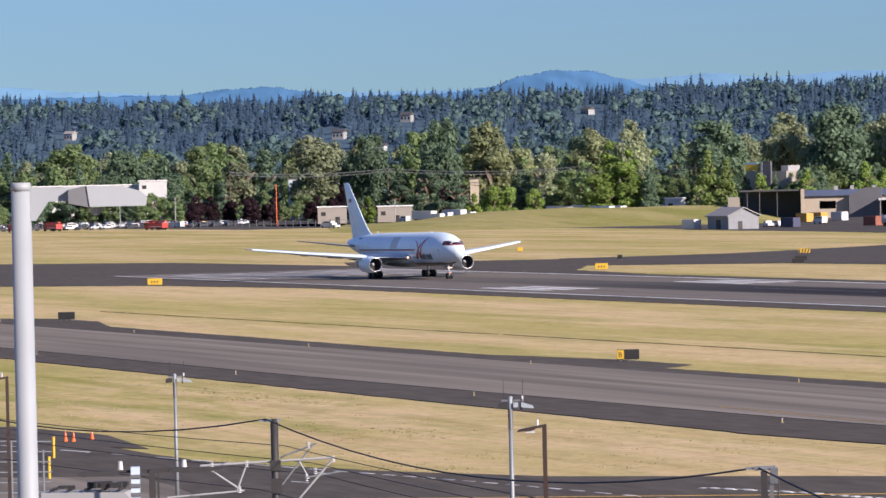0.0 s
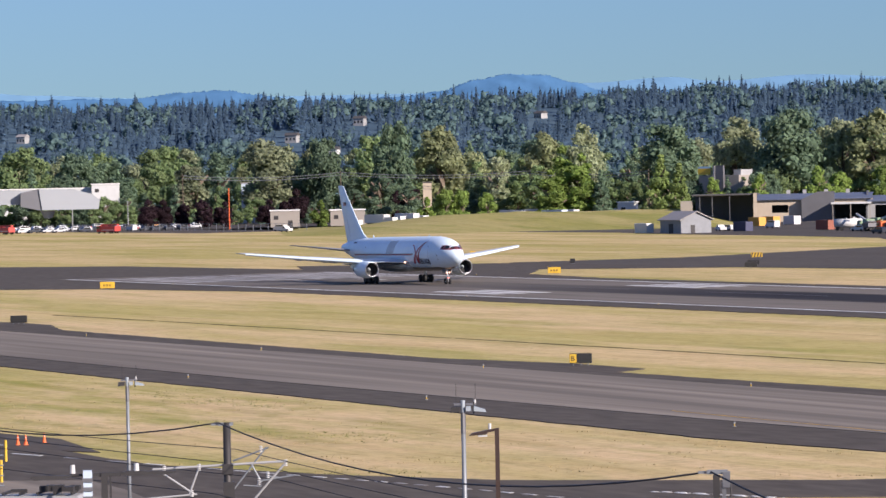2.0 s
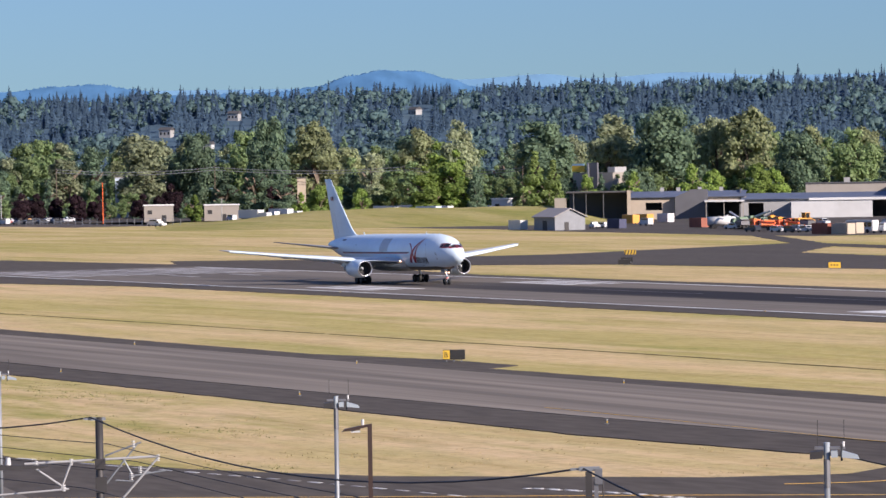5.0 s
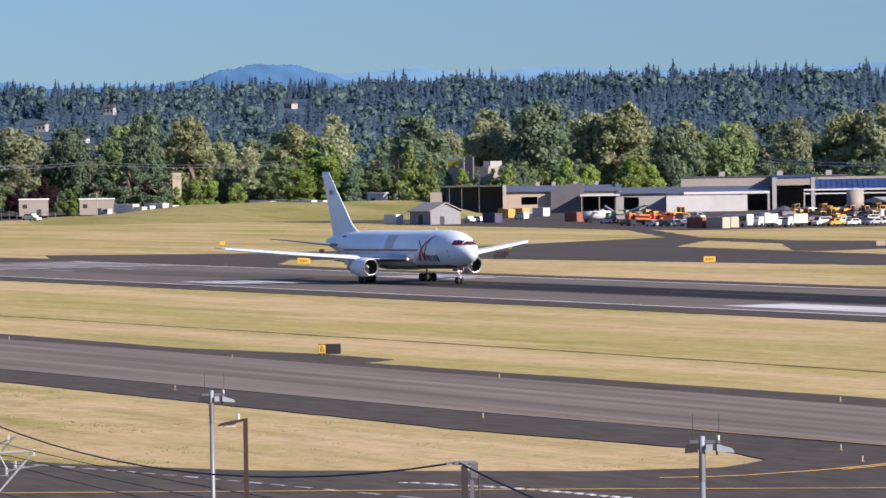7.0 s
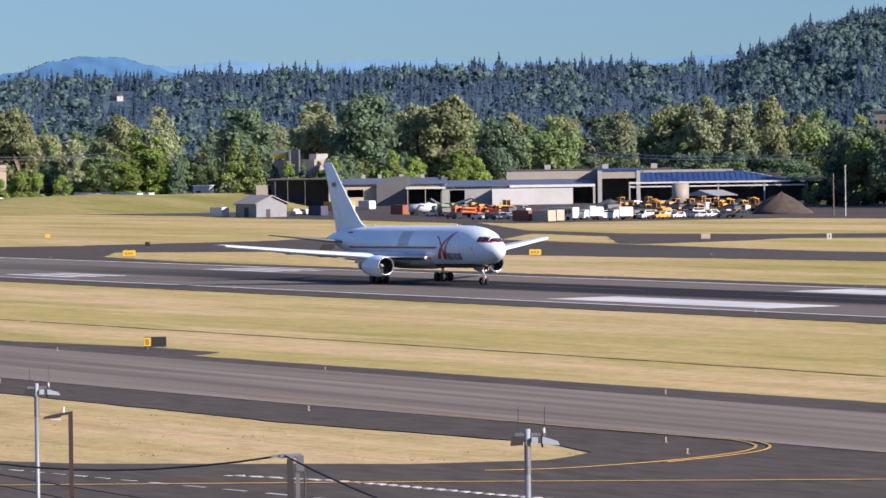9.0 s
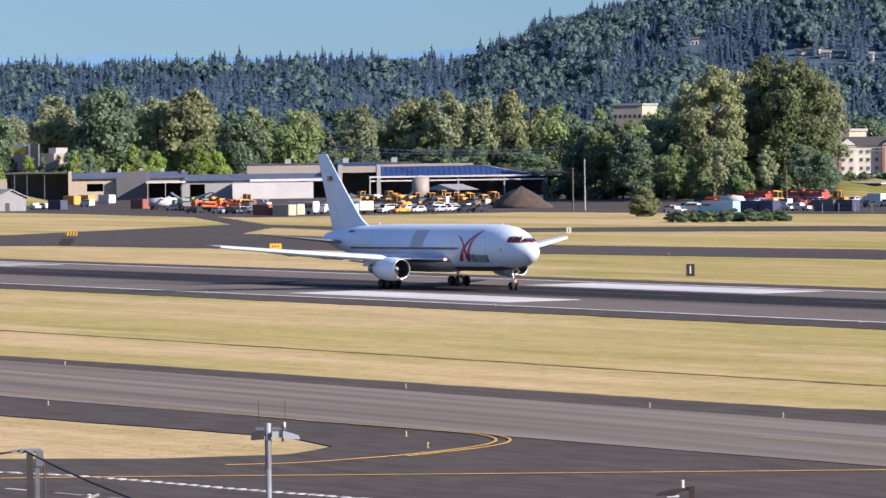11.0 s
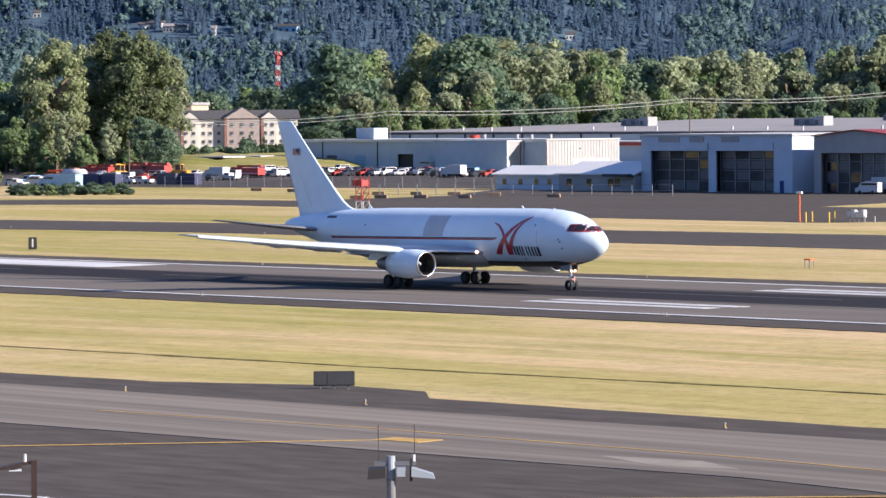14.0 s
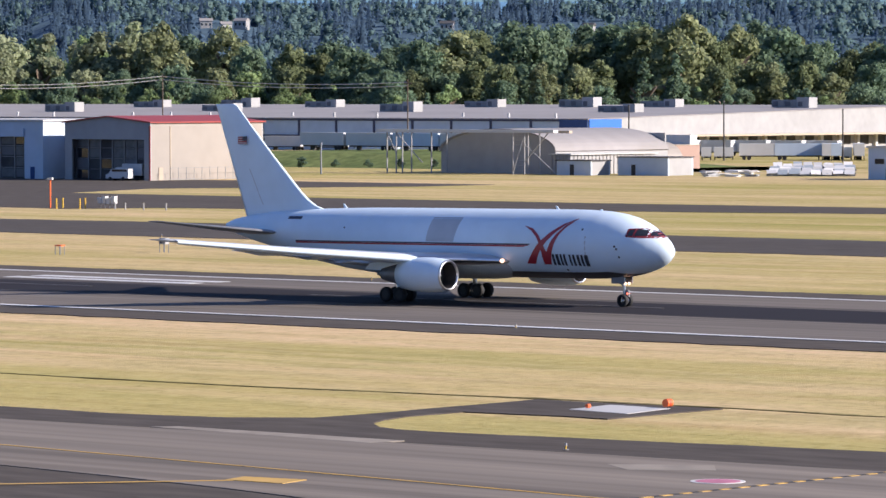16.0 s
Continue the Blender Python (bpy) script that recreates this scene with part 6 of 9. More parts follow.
def maintenance_yard():
    """The row of sheds with blue roofs behind the yard full of vehicles."""
    y = 436
    bay = thing("workshop", "tall open workshop bay with a white fascia", "workshop")
    shell(bay, -472.6, -446.8, y, y + 26, 10.4, CLAD, [(-470.3, -449, 0, 8.2)])
    flat_roof(bay, -472.6, -446.8, y, y + 26, 10.4, ROOF_BLUE, 0.5, 0.6)
    part("fascia", boxed(-470.3, -449, y - 0.3, y - 0.02, 8.0, 10.0), CREAM, bay, "pale fascia over the opening")
    part("pier", boxed(-472.8, -470.2, y - 0.5, y - 0.1, 0, 10.5), CLAD, bay)
    part("pier", boxed(-449, -446.6, y - 0.5, y - 0.1, 0, 10.5), CLAD, bay)
    part("bay_floor", boxed(-472, -447, y + 0.4, y + 25, -0.1, 0.06), ASPHALT_DARK, bay)
    cano = thing("vehicle_shelter", "long open vehicle shelter with a bright blue roof", "shelter")
    rings = [[(-446.4, yy, z), (xr, yy, z), (xr, yy, z + 0.3), (-446.4, yy, z + 0.3)] for yy, z, xr in ((y - 3, 6.9, -356), (y + 11, 9.6, -381), (y + 24, 9.6, -390))]
    part("roof", ring_loft(bmesh.new(), rings), ROOF_BLUE, cano, "bright blue metal roof")
    part("roof_edge", ring_loft(bmesh.new(), [[(xr, yy, z), (xr + 0.9, yy, z), (xr + 0.9, yy, z + 0.5), (xr, yy, z + 0.5)] for yy, z, xr in ((y - 3, 6.9, -356), (y + 11, 9.6, -381), (y + 24, 9.6, -390))]), WHITE, cano, "white verge of the blue roof")
    for k in range(30):
        x = -445.5 + 3.0 * k
        if x < -360:
            part("roof_seam", ring_loft(bmesh.new(), [[(x, yy, z + 0.3), (x + 0.12, yy, z + 0.3), (x + 0.12, yy, z + 0.42), (x, yy, z + 0.42)] for yy, z in ((y - 3, 6.9), (y - 3 + 14 * min(1, (-356 - x) / 25), 6.9 + 2.7 * min(1, (-356 - x) / 25)))]), ROOF_BLUE, cano)
    part("gutter", boxed(-446.4, -356, y - 3.6, y - 3.1, 6.7, 7.2), WHITE, cano, "white gutter beam")
    part("lower_roof", boxed(-362, -333, y - 2.8, y + 12, 7.3, 7.7), ROOF_BLUE, cano)
    part("lower_fascia", boxed(-352, -333, y - 3.1, y - 2.8, 7.1, 7.9), CREAM, cano, "pale fascia")
    part("eave_beam", boxed(-446.4, -347, y - 3.2, y - 2.9, 5.6, 6.0), WHITE, cano)
    # near-black back wall and sheet paint in the shade under the roof
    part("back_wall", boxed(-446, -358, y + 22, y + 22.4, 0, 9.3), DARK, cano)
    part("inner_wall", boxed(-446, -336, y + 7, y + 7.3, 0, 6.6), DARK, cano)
    for x in (-446, -421, -396, -370, -346, -334):
        part("post", boxed(x - 0.4, x + 0.4, y - 3.3, y - 2.7, 0, 6.4), CLAD, cano, "pale steel post")
    part("end_panel", boxed(-333.6, -333.2, y - 2.6, y + 11, 0, 7.1), CREAM, cano)
    part("upper_wall", boxed(-446, -385, y + 26, y + 40, 0, 10.6), CREAM, cano)
    gap = thing("workshop", "long grey workshop with a sloping blue roof and dark bays", "workshop")
    shell(gap, -575, -473, y, y + 24, 5.6, CLAD, [(-570, -560, 0, 4.6), (-507, -490, 0, 5.0), (-488.5, -474.5, 0, 5.0)])
    part("roof", profile(bmesh.new(), [(y - 1, 5.7), (y + 13, 7.3), (y + 25, 7.3), (y + 25, 7.6), (y + 13, 7.6), (y - 1, 6.0)], -575, -473, Matrix(((0, 1, 0, 0), (1, 0, 0, 0), (0, 0, 1, 0), (0, 0, 0, 1)))), ROOF_SLATE, gap, "dark blue sloping roof")
    # dark sheet behind the bays gives their shade as colour
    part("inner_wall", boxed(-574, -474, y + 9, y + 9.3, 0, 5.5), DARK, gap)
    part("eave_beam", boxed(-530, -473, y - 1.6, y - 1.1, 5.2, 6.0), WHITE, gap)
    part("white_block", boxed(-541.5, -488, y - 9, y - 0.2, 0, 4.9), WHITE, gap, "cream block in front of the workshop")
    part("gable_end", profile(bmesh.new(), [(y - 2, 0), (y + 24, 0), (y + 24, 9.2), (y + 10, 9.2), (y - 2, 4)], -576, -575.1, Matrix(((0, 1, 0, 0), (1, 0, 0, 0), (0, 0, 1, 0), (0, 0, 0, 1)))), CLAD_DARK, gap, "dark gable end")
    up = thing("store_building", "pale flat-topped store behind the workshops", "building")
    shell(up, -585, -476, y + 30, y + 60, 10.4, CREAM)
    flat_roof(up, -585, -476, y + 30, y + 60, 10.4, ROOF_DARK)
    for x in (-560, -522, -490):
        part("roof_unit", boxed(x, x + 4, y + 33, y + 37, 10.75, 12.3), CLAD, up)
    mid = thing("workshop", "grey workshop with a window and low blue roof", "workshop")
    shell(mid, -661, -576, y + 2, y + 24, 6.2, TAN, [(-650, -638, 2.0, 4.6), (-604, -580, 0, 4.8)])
    # dark sheet added behind window and bay as painted shade
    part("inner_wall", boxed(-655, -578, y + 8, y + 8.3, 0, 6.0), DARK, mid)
    part("stair_gable", profile(bmesh.new(), [(-628, 0), (-604, 0), (-604, 8.9), (-616, 8.9), (-628, 6.4)], y - 1.0, y + 1.8), CLAD_DARK, mid, "dark sloping gable wall")
    part("roof", profile(bmesh.new(), [(y + 1, 6.3), (y + 12, 8.0), (y + 25, 8.0), (y + 25, 8.3), (y + 12, 8.3), (y + 1, 6.6)], -662, -576.2, Matrix(((0, 1, 0, 0), (1, 0, 0, 0), (0, 0, 1, 0), (0, 0, 0, 1)))), ROOF_SLATE, mid, "blue-grey sloping roof")
    part("canopy_top", boxed(-606, -577, y - 8, y + 1, 4.6, 5.2), WHITE, mid, "white flat canopy")
    for x in (-605, -592, -578):
        part("post", boxed(x, x + 0.6, y - 7.8, y - 7.2, 0, 4.6), CREAM, mid)
    for x in (-640, -628, -612, -596):
        part("roof_unit", boxed(x, x + 2.6, y + 12, y + 15, 8.2, 9.6), CLAD, mid)
    dark = thing("open_shed", "large dark open-fronted shed with cream end", "shed")
    part("roof", boxed(-706, -654, y - 2, y + 22, 7.9, 8.4), ROOF_DARK, dark)
    part("back_wall", boxed(-706, -655, y + 20, y + 20.4, 0, 7.9), CLAD_DARK, dark)
    part("end_wall", boxed(-656.4, -655, y - 2, y + 20, 0, 8.0), CLAD_DARK, dark)
    part("end_wall", boxed(-715, -706.2, y - 3, y + 6, 0, 6.2), CREAM, dark, "cream end wall")
    part("corner_post", boxed(-656.6, -653.8, y - 2.5, y - 2.1, 0, 8.6), TAN, dark)
    for x in (-700, -690, -676):
        part("post", boxed(x, x + 0.5, y - 1.6, y - 1.1, 0, 7.9), CLAD_DARK, dark)
    # one straight front line, turned to face up the runway
    for ob, cx, cy, back in ((bay, -459.7, y, 0), (cano, -390, y - 3, 0), (gap, -524, y, 0), (up, -530, y + 30, 22), (mid, -612, y + 2, 3), (dark, -684, y - 2, 0)):
        b = math.degrees(math.atan2(cx - EYE[0], cy - EYE[1]))
        d = math.hypot(cx - EYE[0], cy - EYE[1])
        size = (1430 + back) / math.cos(radians(b + 60.9)) / d
        m = Matrix.Translation((EYE[0] * (1 - size), EYE[1] * (1 - size), EYE[2] * (1 - size))) @ Matrix.Scale(size, 4) @ pose(cx, cy, 0, 0, 0, 60.9) @ Matrix.Diagonal((math.cos(radians(b)), 1, 1, 1)) @ pose(-cx, -cy, 0)
        for part_of in ob.children_recursive:
            part_of.data.transform(m)
            low = min(v.co.z for v in part_of.data.vertices)
            if 0 < low < 2.2:   # walls and posts go down to the yard
                for v in part_of.data.vertices:
                    if v.co.z < low + 0.05:
                        v.co.z = -0.2
    HUT = material("weathered_grey_boards", (0.22, 0.23, 0.245), 0.75, vary=0.1, scale=1.0)
    hut = thing("hut", "small grey shed with a blue-grey pitched roof", "shed")
    hx, hy = -352, 262
    shell(hut, hx - 6.5, hx + 6.5, hy - 4.5, hy + 4.5, 3.4, HUT)
    part("gable", profile(bmesh.new(), [(hy - 4.5, 3.4), (hy + 4.5, 3.4), (hy, 5.7)], hx + 6.2, hx + 6.5, Matrix(((0, 1, 0, 0), (1, 0, 0, 0), (0, 0, 1, 0), (0, 0, 0, 1)))), HUT, hut)
    part("roof", gable_roof(bmesh.new(), hx - 6.5, hx + 6.5, hy - 4.5, hy + 4.5, 3.4, 2.3, 0.6, "x"), ROOF_GREY, hut, "blue-grey metal roof")
    part("door", boxed(hx + 6.5, hx + 6.6, hy - 1.6, hy - 0.4, 0, 2.2), DARK_STEEL, hut, "dark door")
    # flat dark panel painted in place of the doorway's shade
    part("door", boxed(hx - 1, hx + 1.6, hy - 4.6, hy - 4.5, 0, 2.6), DARK, hut, "dark panel standing for a shaded doorway")
    tank = thing("water_tank", "round pale storage tank with a shallow cone top", "tank")
    tx, ty = polar(-59.13, 1262)
    part("shell_wall", tubed((tx, ty, 0), (tx, ty, 7.2), 2.4, n=24), CREAM, tank, "", True)
    part("top", tubed((tx, ty, 7.2), (tx, ty, 7.8), 2.5, 0.3, n=24), WHITE, tank)
    tent = thing("shelter_tent", "grey open tent shelter on posts", "tent")
    tx, ty = polar(-58.75, 1290)
    part("canopy_top", profile(bmesh.new(), [(tx - 9, 3.4), (tx + 9, 3.4), (tx, 5.0), (tx - 0.2, 4.8)], ty - 4, ty + 4), CLAD, tent)
    for dx in (-9, 0, 9):
        part("post", tubed((tx + dx, ty - 3.8, 0), (tx + dx, ty - 3.8, 3.7), 0.15, n=6), GALV, tent)


def heap(name, label, cx, cy, rx, ry, h, mat, seed):
    """An uneven mound of loose stuff."""
    bm = bmesh.new()
    rings = []
    for k in range(9):
        t = k / 8
        ring = []
        for i in range(28):
            a = 2 * math.pi * i / 28
            r = (1 - t ** 1.5) * (1 + 0.18 * noise.noise(Vector((math.cos(a) * 2, math.sin(a) * 2, t * 2 + seed)))) + 0.01
            ring.append((cx + rx * r * math.cos(a), cy + ry * r * math.sin(a), h * t * (1 + 0.12 * noise.noise(Vector((math.cos(a) * 3, math.sin(a) * 3, seed)))) - 0.05))
        rings.append(ring)
    return tagged(part(name, ring_loft(bm, rings), mat, None, label, True), label, "heap")


def apartments():
    a = thing("apartment_building", "three-storey cream and brick apartments with dark gabled roofs", "apartment building")
    cx, cy = polar(-53.12, 1570)
    m = pose(cx, cy, 4.0, 0, 0, 56) @ Matrix.Diagonal((0.97, 1, 0.85, 1))
    swap = Matrix(((0, 1, 0, 0), (1, 0, 0, 0), (0, 0, 1, 0), (0, 0, 0, 1)))

    def blk(x0, x1, y0, y1, h, mat, name="wall"):
        part(name, boxed(x0, x1, y0, y1, 0, h, m), mat, a)
    blk(-21, 21, -6.5, 7, 11.8, APARTMENT)
    part("foundation", boxed(-21, 21, -8.4, 6.9, -5, -0.02, m), CLAD, a)
    part("roof", profile(bmesh.new(), [(-7.5, 11.8), (8, 11.8), (0.3, 15.4)], -21.8, 21.8, m @ swap), ROOF_DARK, a, "dark shingle roof")
    for x, w, mat, top in ((-17.6, 3.0, APARTMENT, 14.6), (1.0, 6.2, APARTMENT_BRICK, 16.3), (10.6, 2.8, APARTMENT, 14.4)):
        blk(x - w, x + w, -8.5, -6.6, 12, mat, "bay_wall")
        part("gable_roof", profile(bmesh.new(), [(x - w - 0.7, 12), (x + w + 0.7, 12), (x, top + 0.5)], -8.8, 1, m), ROOF_DARK, a, "dark gabled roof")
        part("gable", profile(bmesh.new(), [(x - w, 12), (x + w, 12), (x, top)], -8.95, -8.82, m), mat, a)
        part("corner_pier", boxed(x - w - 0.05, x - w + 0.9, -8.7, -8.52, 0, 12, m), BRICK, a, "brick corner pier")
    for x in (-20, -19.2, -16.2, -12.6, -10.2, -7.2, -2.6, 1.0, 4.6, 9.4, 11.8, 15.0, 17.2, 19.6):
        for z in (2, 5.4, 8.8):
            front = -8.6 if abs(x + 17.6) < 2.9 or abs(x - 1) < 6 or abs(x - 10.6) < 2.7 else -6.6
            part("window", boxed(x - 0.55, x + 0.55, front - 0.08, front, z, z + 1.3, m), PANE_GREY, a)
            part("sill", boxed(x - 0.7, x + 0.7, front - 0.16, front, z - 0.2, z - 0.02, m), WHITE, a)
    for k, (b, d, w, h) in enumerate(((-53.74, 1700, 9, 19.2), (-56.4, 2200, 15, 34))):
        x, y = polar(b, d)
        o = thing("office_block", "plain pale office block among the trees", "building")
        part("wall", boxed(-w / 2, w / 2, -10, 10, 0, h, pose(x, y, 0, 0, 0, 35)), TAN, o)
        part("roof", boxed(-w / 2 - 0.5, w / 2 + 0.5, -10.5, 10.5, h, h + 1, pose(x, y, 0, 0, 0, 35)), CLAD, o)
        for q in range(6):
            part("window", boxed(-w / 2 + w * (q + 0.3) / 6, -w / 2 + w * (q + 0.75) / 6, -10.1, -10, h - 6, h - 4.4, pose(x, y, 0, 0, 0, 35)), GLASS, o)
    # yellow-fronted building over the trees
    x, y = polar(-63.85, 1650)
    o = thing("store_building", "white and tan store with yellow fascia among trees", "building")
    m = pose(x, y, 0, 0, 0, 32)
    part("wall", boxed(-9, 8, -8, 8, 0, 15.0, m), CREAM, o)
    part("fascia", boxed(-9.2, -4, -8.3, -8.05, 15.4, 17.6, m), TAXI_YELLOW, o, "bright yellow fascia")
    part("band", boxed(-9.2, -4, -8.3, -8.05, 17.6, 18.3, m), CYAN, o)
    part("stair_tower", boxed(-1.5, 2, -9, -8.02, 0, 18.6, m), CLAD_DARK, o)
    part("stair_panel", boxed(-2.3, -1.52, -9.2, -8.05, 6, 18.6, m), CLAD, o)
    part("roof_box", boxed(4, 7, -5, 3, 15.0, 17.0, m), CLAD, o)


def hillside_houses():
    """Small pale houses scattered among the hillside trees."""
    rng = random.Random(3)
    for b, grow, e in HILL_HOUSES:
        d = next((k for k in range(2100, 3300, 20) if EYE[2] + e * k / 8000 - hill(b, k) < 7.5), 3200)
        x, y = polar(b, d)
        z = EYE[2] + e * d / 8000 - 2.5
        w, l, h = rng.uniform(4, 6), rng.uniform(6, 9) * (1 + grow), rng.uniform(2.5, 4) * (1 + grow)
        m = pose(x, y, 0, 0, 0, rng.uniform(10, 60))
        o = thing("house", rng.choice(("pale house among the hillside trees", "cream hillside house with a grey roof")), "house", "houses on the hillside")
        part("wall", boxed(-l / 2, l / 2, -w / 2, w / 2, min(hill(b, d), z - h) - 1, z, m), CYAN if grow else rng.choice((CLAD, WHITE, CLAD)), o)
        part("roof", profile(bmesh.new(), [(-w / 2 - 0.6, z), (w / 2 + 0.6, z), (0, z + 1.8)], -l / 2 - 0.5, l / 2 + 0.5, m @ Matrix(((0, 1, 0, 0), (1, 0, 0, 0), (0, 0, 1, 0), (0, 0, 0, 1)))), rng.choice((ROOF_DARK, ROOF_GREY, ROOF_DARK)), o)
        for q in range(3):
            part("window", boxed(-l / 2 + l * (q + 0.3) / 3, -l / 2 + l * (q + 0.7) / 3, -w / 2 - 0.1, -w / 2, z - 3, z - 1.4, m), GLASS, o)


def grass_mounds():
    """The long berm beyond the runway's start, and the bank before the warehouse."""
    bm = bmesh.new()
    rows = []
    for i in range(41):
        b = -69.6 + 6.0 * i / 40
        row = []
        for j in range(15):
            d = 1330 + 260 * j / 14
            s = math.sin(math.pi * j / 14) ** 1.2
            e = smooth(-69.6, -67.0, b) * (1 - smooth(-64.6, -63.7, b))
            row.append((*polar(b, d), 4.6 * s * e * (1 + 0.15 * noise.noise(Vector((b * 2, j * 0.5, 0)))) - 0.03))
        rows.append(row)
    ring_loft(bm, rows, cap=False, closed=False)
    structure("ground_berm", bm, GRASS_GREEN, "long dry grass berm", True)
    bm = bmesh.new()
    rows = []
    for i in range(25):
        x = 30 + 150 * i / 24
        rows.append([(x, y, z * (1 + 0.06 * noise.noise(Vector((x * 0.2, y, 0)))) * smooth(30, 45, x) * (1 - smooth(118, 146, x)) - 0.02) for y, z in ((462, -0.02), (468, 1.2), (474, 2.8), (480, 3.2), (520, 3.2), (530, -0.02))])
    ring_loft(bm, rows, cap=False, closed=False)
    slope = bmesh.new()
    rows = []
    for i in range(21):
        b = -54.5 + 3.2 * i / 20
        rows.append([(*polar(b, d), z * smooth(-54.5, -53.7, b) * (1 - smooth(-51.9, -51.3, b)) * (1 + 0.2 * noise.noise(Vector((b * 4, d * 0.1, 0)))) - 0.03) for d, z in ((1215, 0), (1235, 0.8), (1262, 2.0), (1300, 3.6), (1340, 4.2), (1400, 0))])
    ring_loft(slope, rows, cap=False, closed=False)
    structure("ground_slope", slope, GRASS_GREEN, "rough grass slope beside the store", True)
    structure("ground_bank", bm, BANK, "green overgrown bank", True)


def far_blocks():
    """Low pale buildings between the far car park and the trees."""
    for b0, b1, d, z0, z1, wall, roof, kind, label in (
            (-73.3, -71.95, 1765, 0, 15.6, WHITE, ROOF_BRIGHT, "hall", "long white flat-roofed hall behind the trees"), (-71.95, -71.6, 1760, 0, 17.0, WHITE, ROOF_BRIGHT, "hall", "white box end of a hall behind the trees"),
            (-69.70, -69.33, 1600, 0, 6.2, CREAM, ROOF_BRIGHT, "store_building", "cream flat-roofed store by the fence"), (-68.94, -68.50, 1610, 0, 5.9, CREAM, ROOF_BRIGHT, "store_building", "low cream store behind the parked trucks"),
            (-65.30, -65.04, 1612, 0, 6.4, WHITE, ROOF_BRIGHT, "shed", "white shed with a sloping roof end"),
            (-69.57, -69.22, 1800, 0, 14.0, CLAD, ROOF_BRIGHT, "store_building", "pale store glimpsed between the trees"), (-70.06, -69.9, 1800, 0, 16.2, CLAD_BLUE, ROOF_GREY, "store_building", "blue-grey roof glimpsed between the trees"),
            (-67.76, -67.65, 1700, 0, 15.0, TAN, ROOF_DARK, "tower", "square tan brick tower among the trees")):
        w = radians(b1 - b0) * d
        h = thing(kind, label, "building", "", pose(*polar((b0 + b1) / 2, d), 0, 0, 0, -(b0 + b1) / 2))
        dep = min(16, w)
        shell(h, -w / 2, w / 2, 0, dep, z1 - 0.4, wall)
        part("roof", boxed(-w / 2 - 0.3, w / 2 + 0.3, -0.3, dep + 0.3, z1 - 0.4, z1), roof, h)
        for k in range(int(w / 5)):
            part("door" if k % 2 else "window", boxed(-w / 2 + 1.2 + 5 * k, -w / 2 + 2.8 + 5 * k, -0.06, 0.0, 0 if k % 2 else z1 - 3.4, 2.4 if k % 2 else z1 - 2.0), DARK_STEEL, h)


hangar_bays()
far_blocks()
long_sheds()
quonset()
maintenance_yard()
heap("soil_mound", "large dark heap of soil beside the yard", -221, 345, 8.5, 7, 5.4, DIRT, 1)
heap("gravel_mound", "grey heap of gravel in the yard", *polar(-60.02, 1235), 9, 6, 3.4, CLAD_DARK, 2)
apartments()
hillside_houses()
grass_mounds()
structure("yard_paving", prism(bmesh.new(), [(-760, 262), (-395, 262), (-330, 250), (-170, 240), (-160, 300), (-178, 352), (-210, 380), (-330, 470), (-400, 560), (-520, 560), (-760, 470)], -0.2, 0.015), ASPHALT, "worn asphalt of the works yard")
structure("yard_paving_2", prism(bmesh.new(), [(-260, 300), (-60, 318), (40, 345), (-60, 470), (-160, 520), (-300, 500)], -0.2, 0.02), ASPHALT, "asphalt of the storage yard")
structure("car_park_paving", prism(bmesh.new(), [(-1000, 220), (-640, 225), (-640, 262), (-700, 330), (-1000, 380)], -0.2, 0.015), ASPHALT, "asphalt of the far car park")


# ---- vehicles ----
def side_body(bm, outline, w, inset=0.12):
    """A vehicle body from its side outline, narrowed at the top."""
    top = max(z for _, z in outline)
    lo = min(z for _, z in outline)
    rings = []
    for y, k in ((-w / 2, 0.0), (-w / 2 + 0.02, 1.0), (w / 2 - 0.02, 1.0), (w / 2, 0.0)):
        rings.append([(x, y * (1 - inset * max(0, (z - lo) / (top - lo) - 0.5)), z) for x, z in outline])
    return ring_loft(bm, rings[1:3])


def wheels(root, xs, w, r=0.42):
    for x in xs:
        for s in (-1, 1):
            part("wheel", tubed((x, s * (w / 2 - 0.14), r), (x, s * (w / 2 + 0.04), r), r, n=12), BLACK, root)


def bus(label, mat):
    v = thing("bus", label, "bus", "vehicles in the yard")
    part("body", boxed(-4.2, 4.2, -1.25, 1.25, 0.45, 3.1, bevel=0.15), mat, v)
    for s in (-1, 1):
        for k in range(5):
            part("window", boxed(-3.9 + 1.5 * k, -2.6 + 1.5 * k, s * 1.26 - 0.03, s * 1.26 + 0.03, 1.5, 2.6), GLASS, v)
    part("windscreen", boxed(4.18, 4.24, -1.05, 1.05, 1.3, 2.75), GLASS, v)
    part("bumper", boxed(4.15, 4.35, -1.2, 1.2, 0.4, 0.75), DARK_STEEL, v)
    wheels(v, (-2.6, 2.7), 2.5, 0.48)
    return v


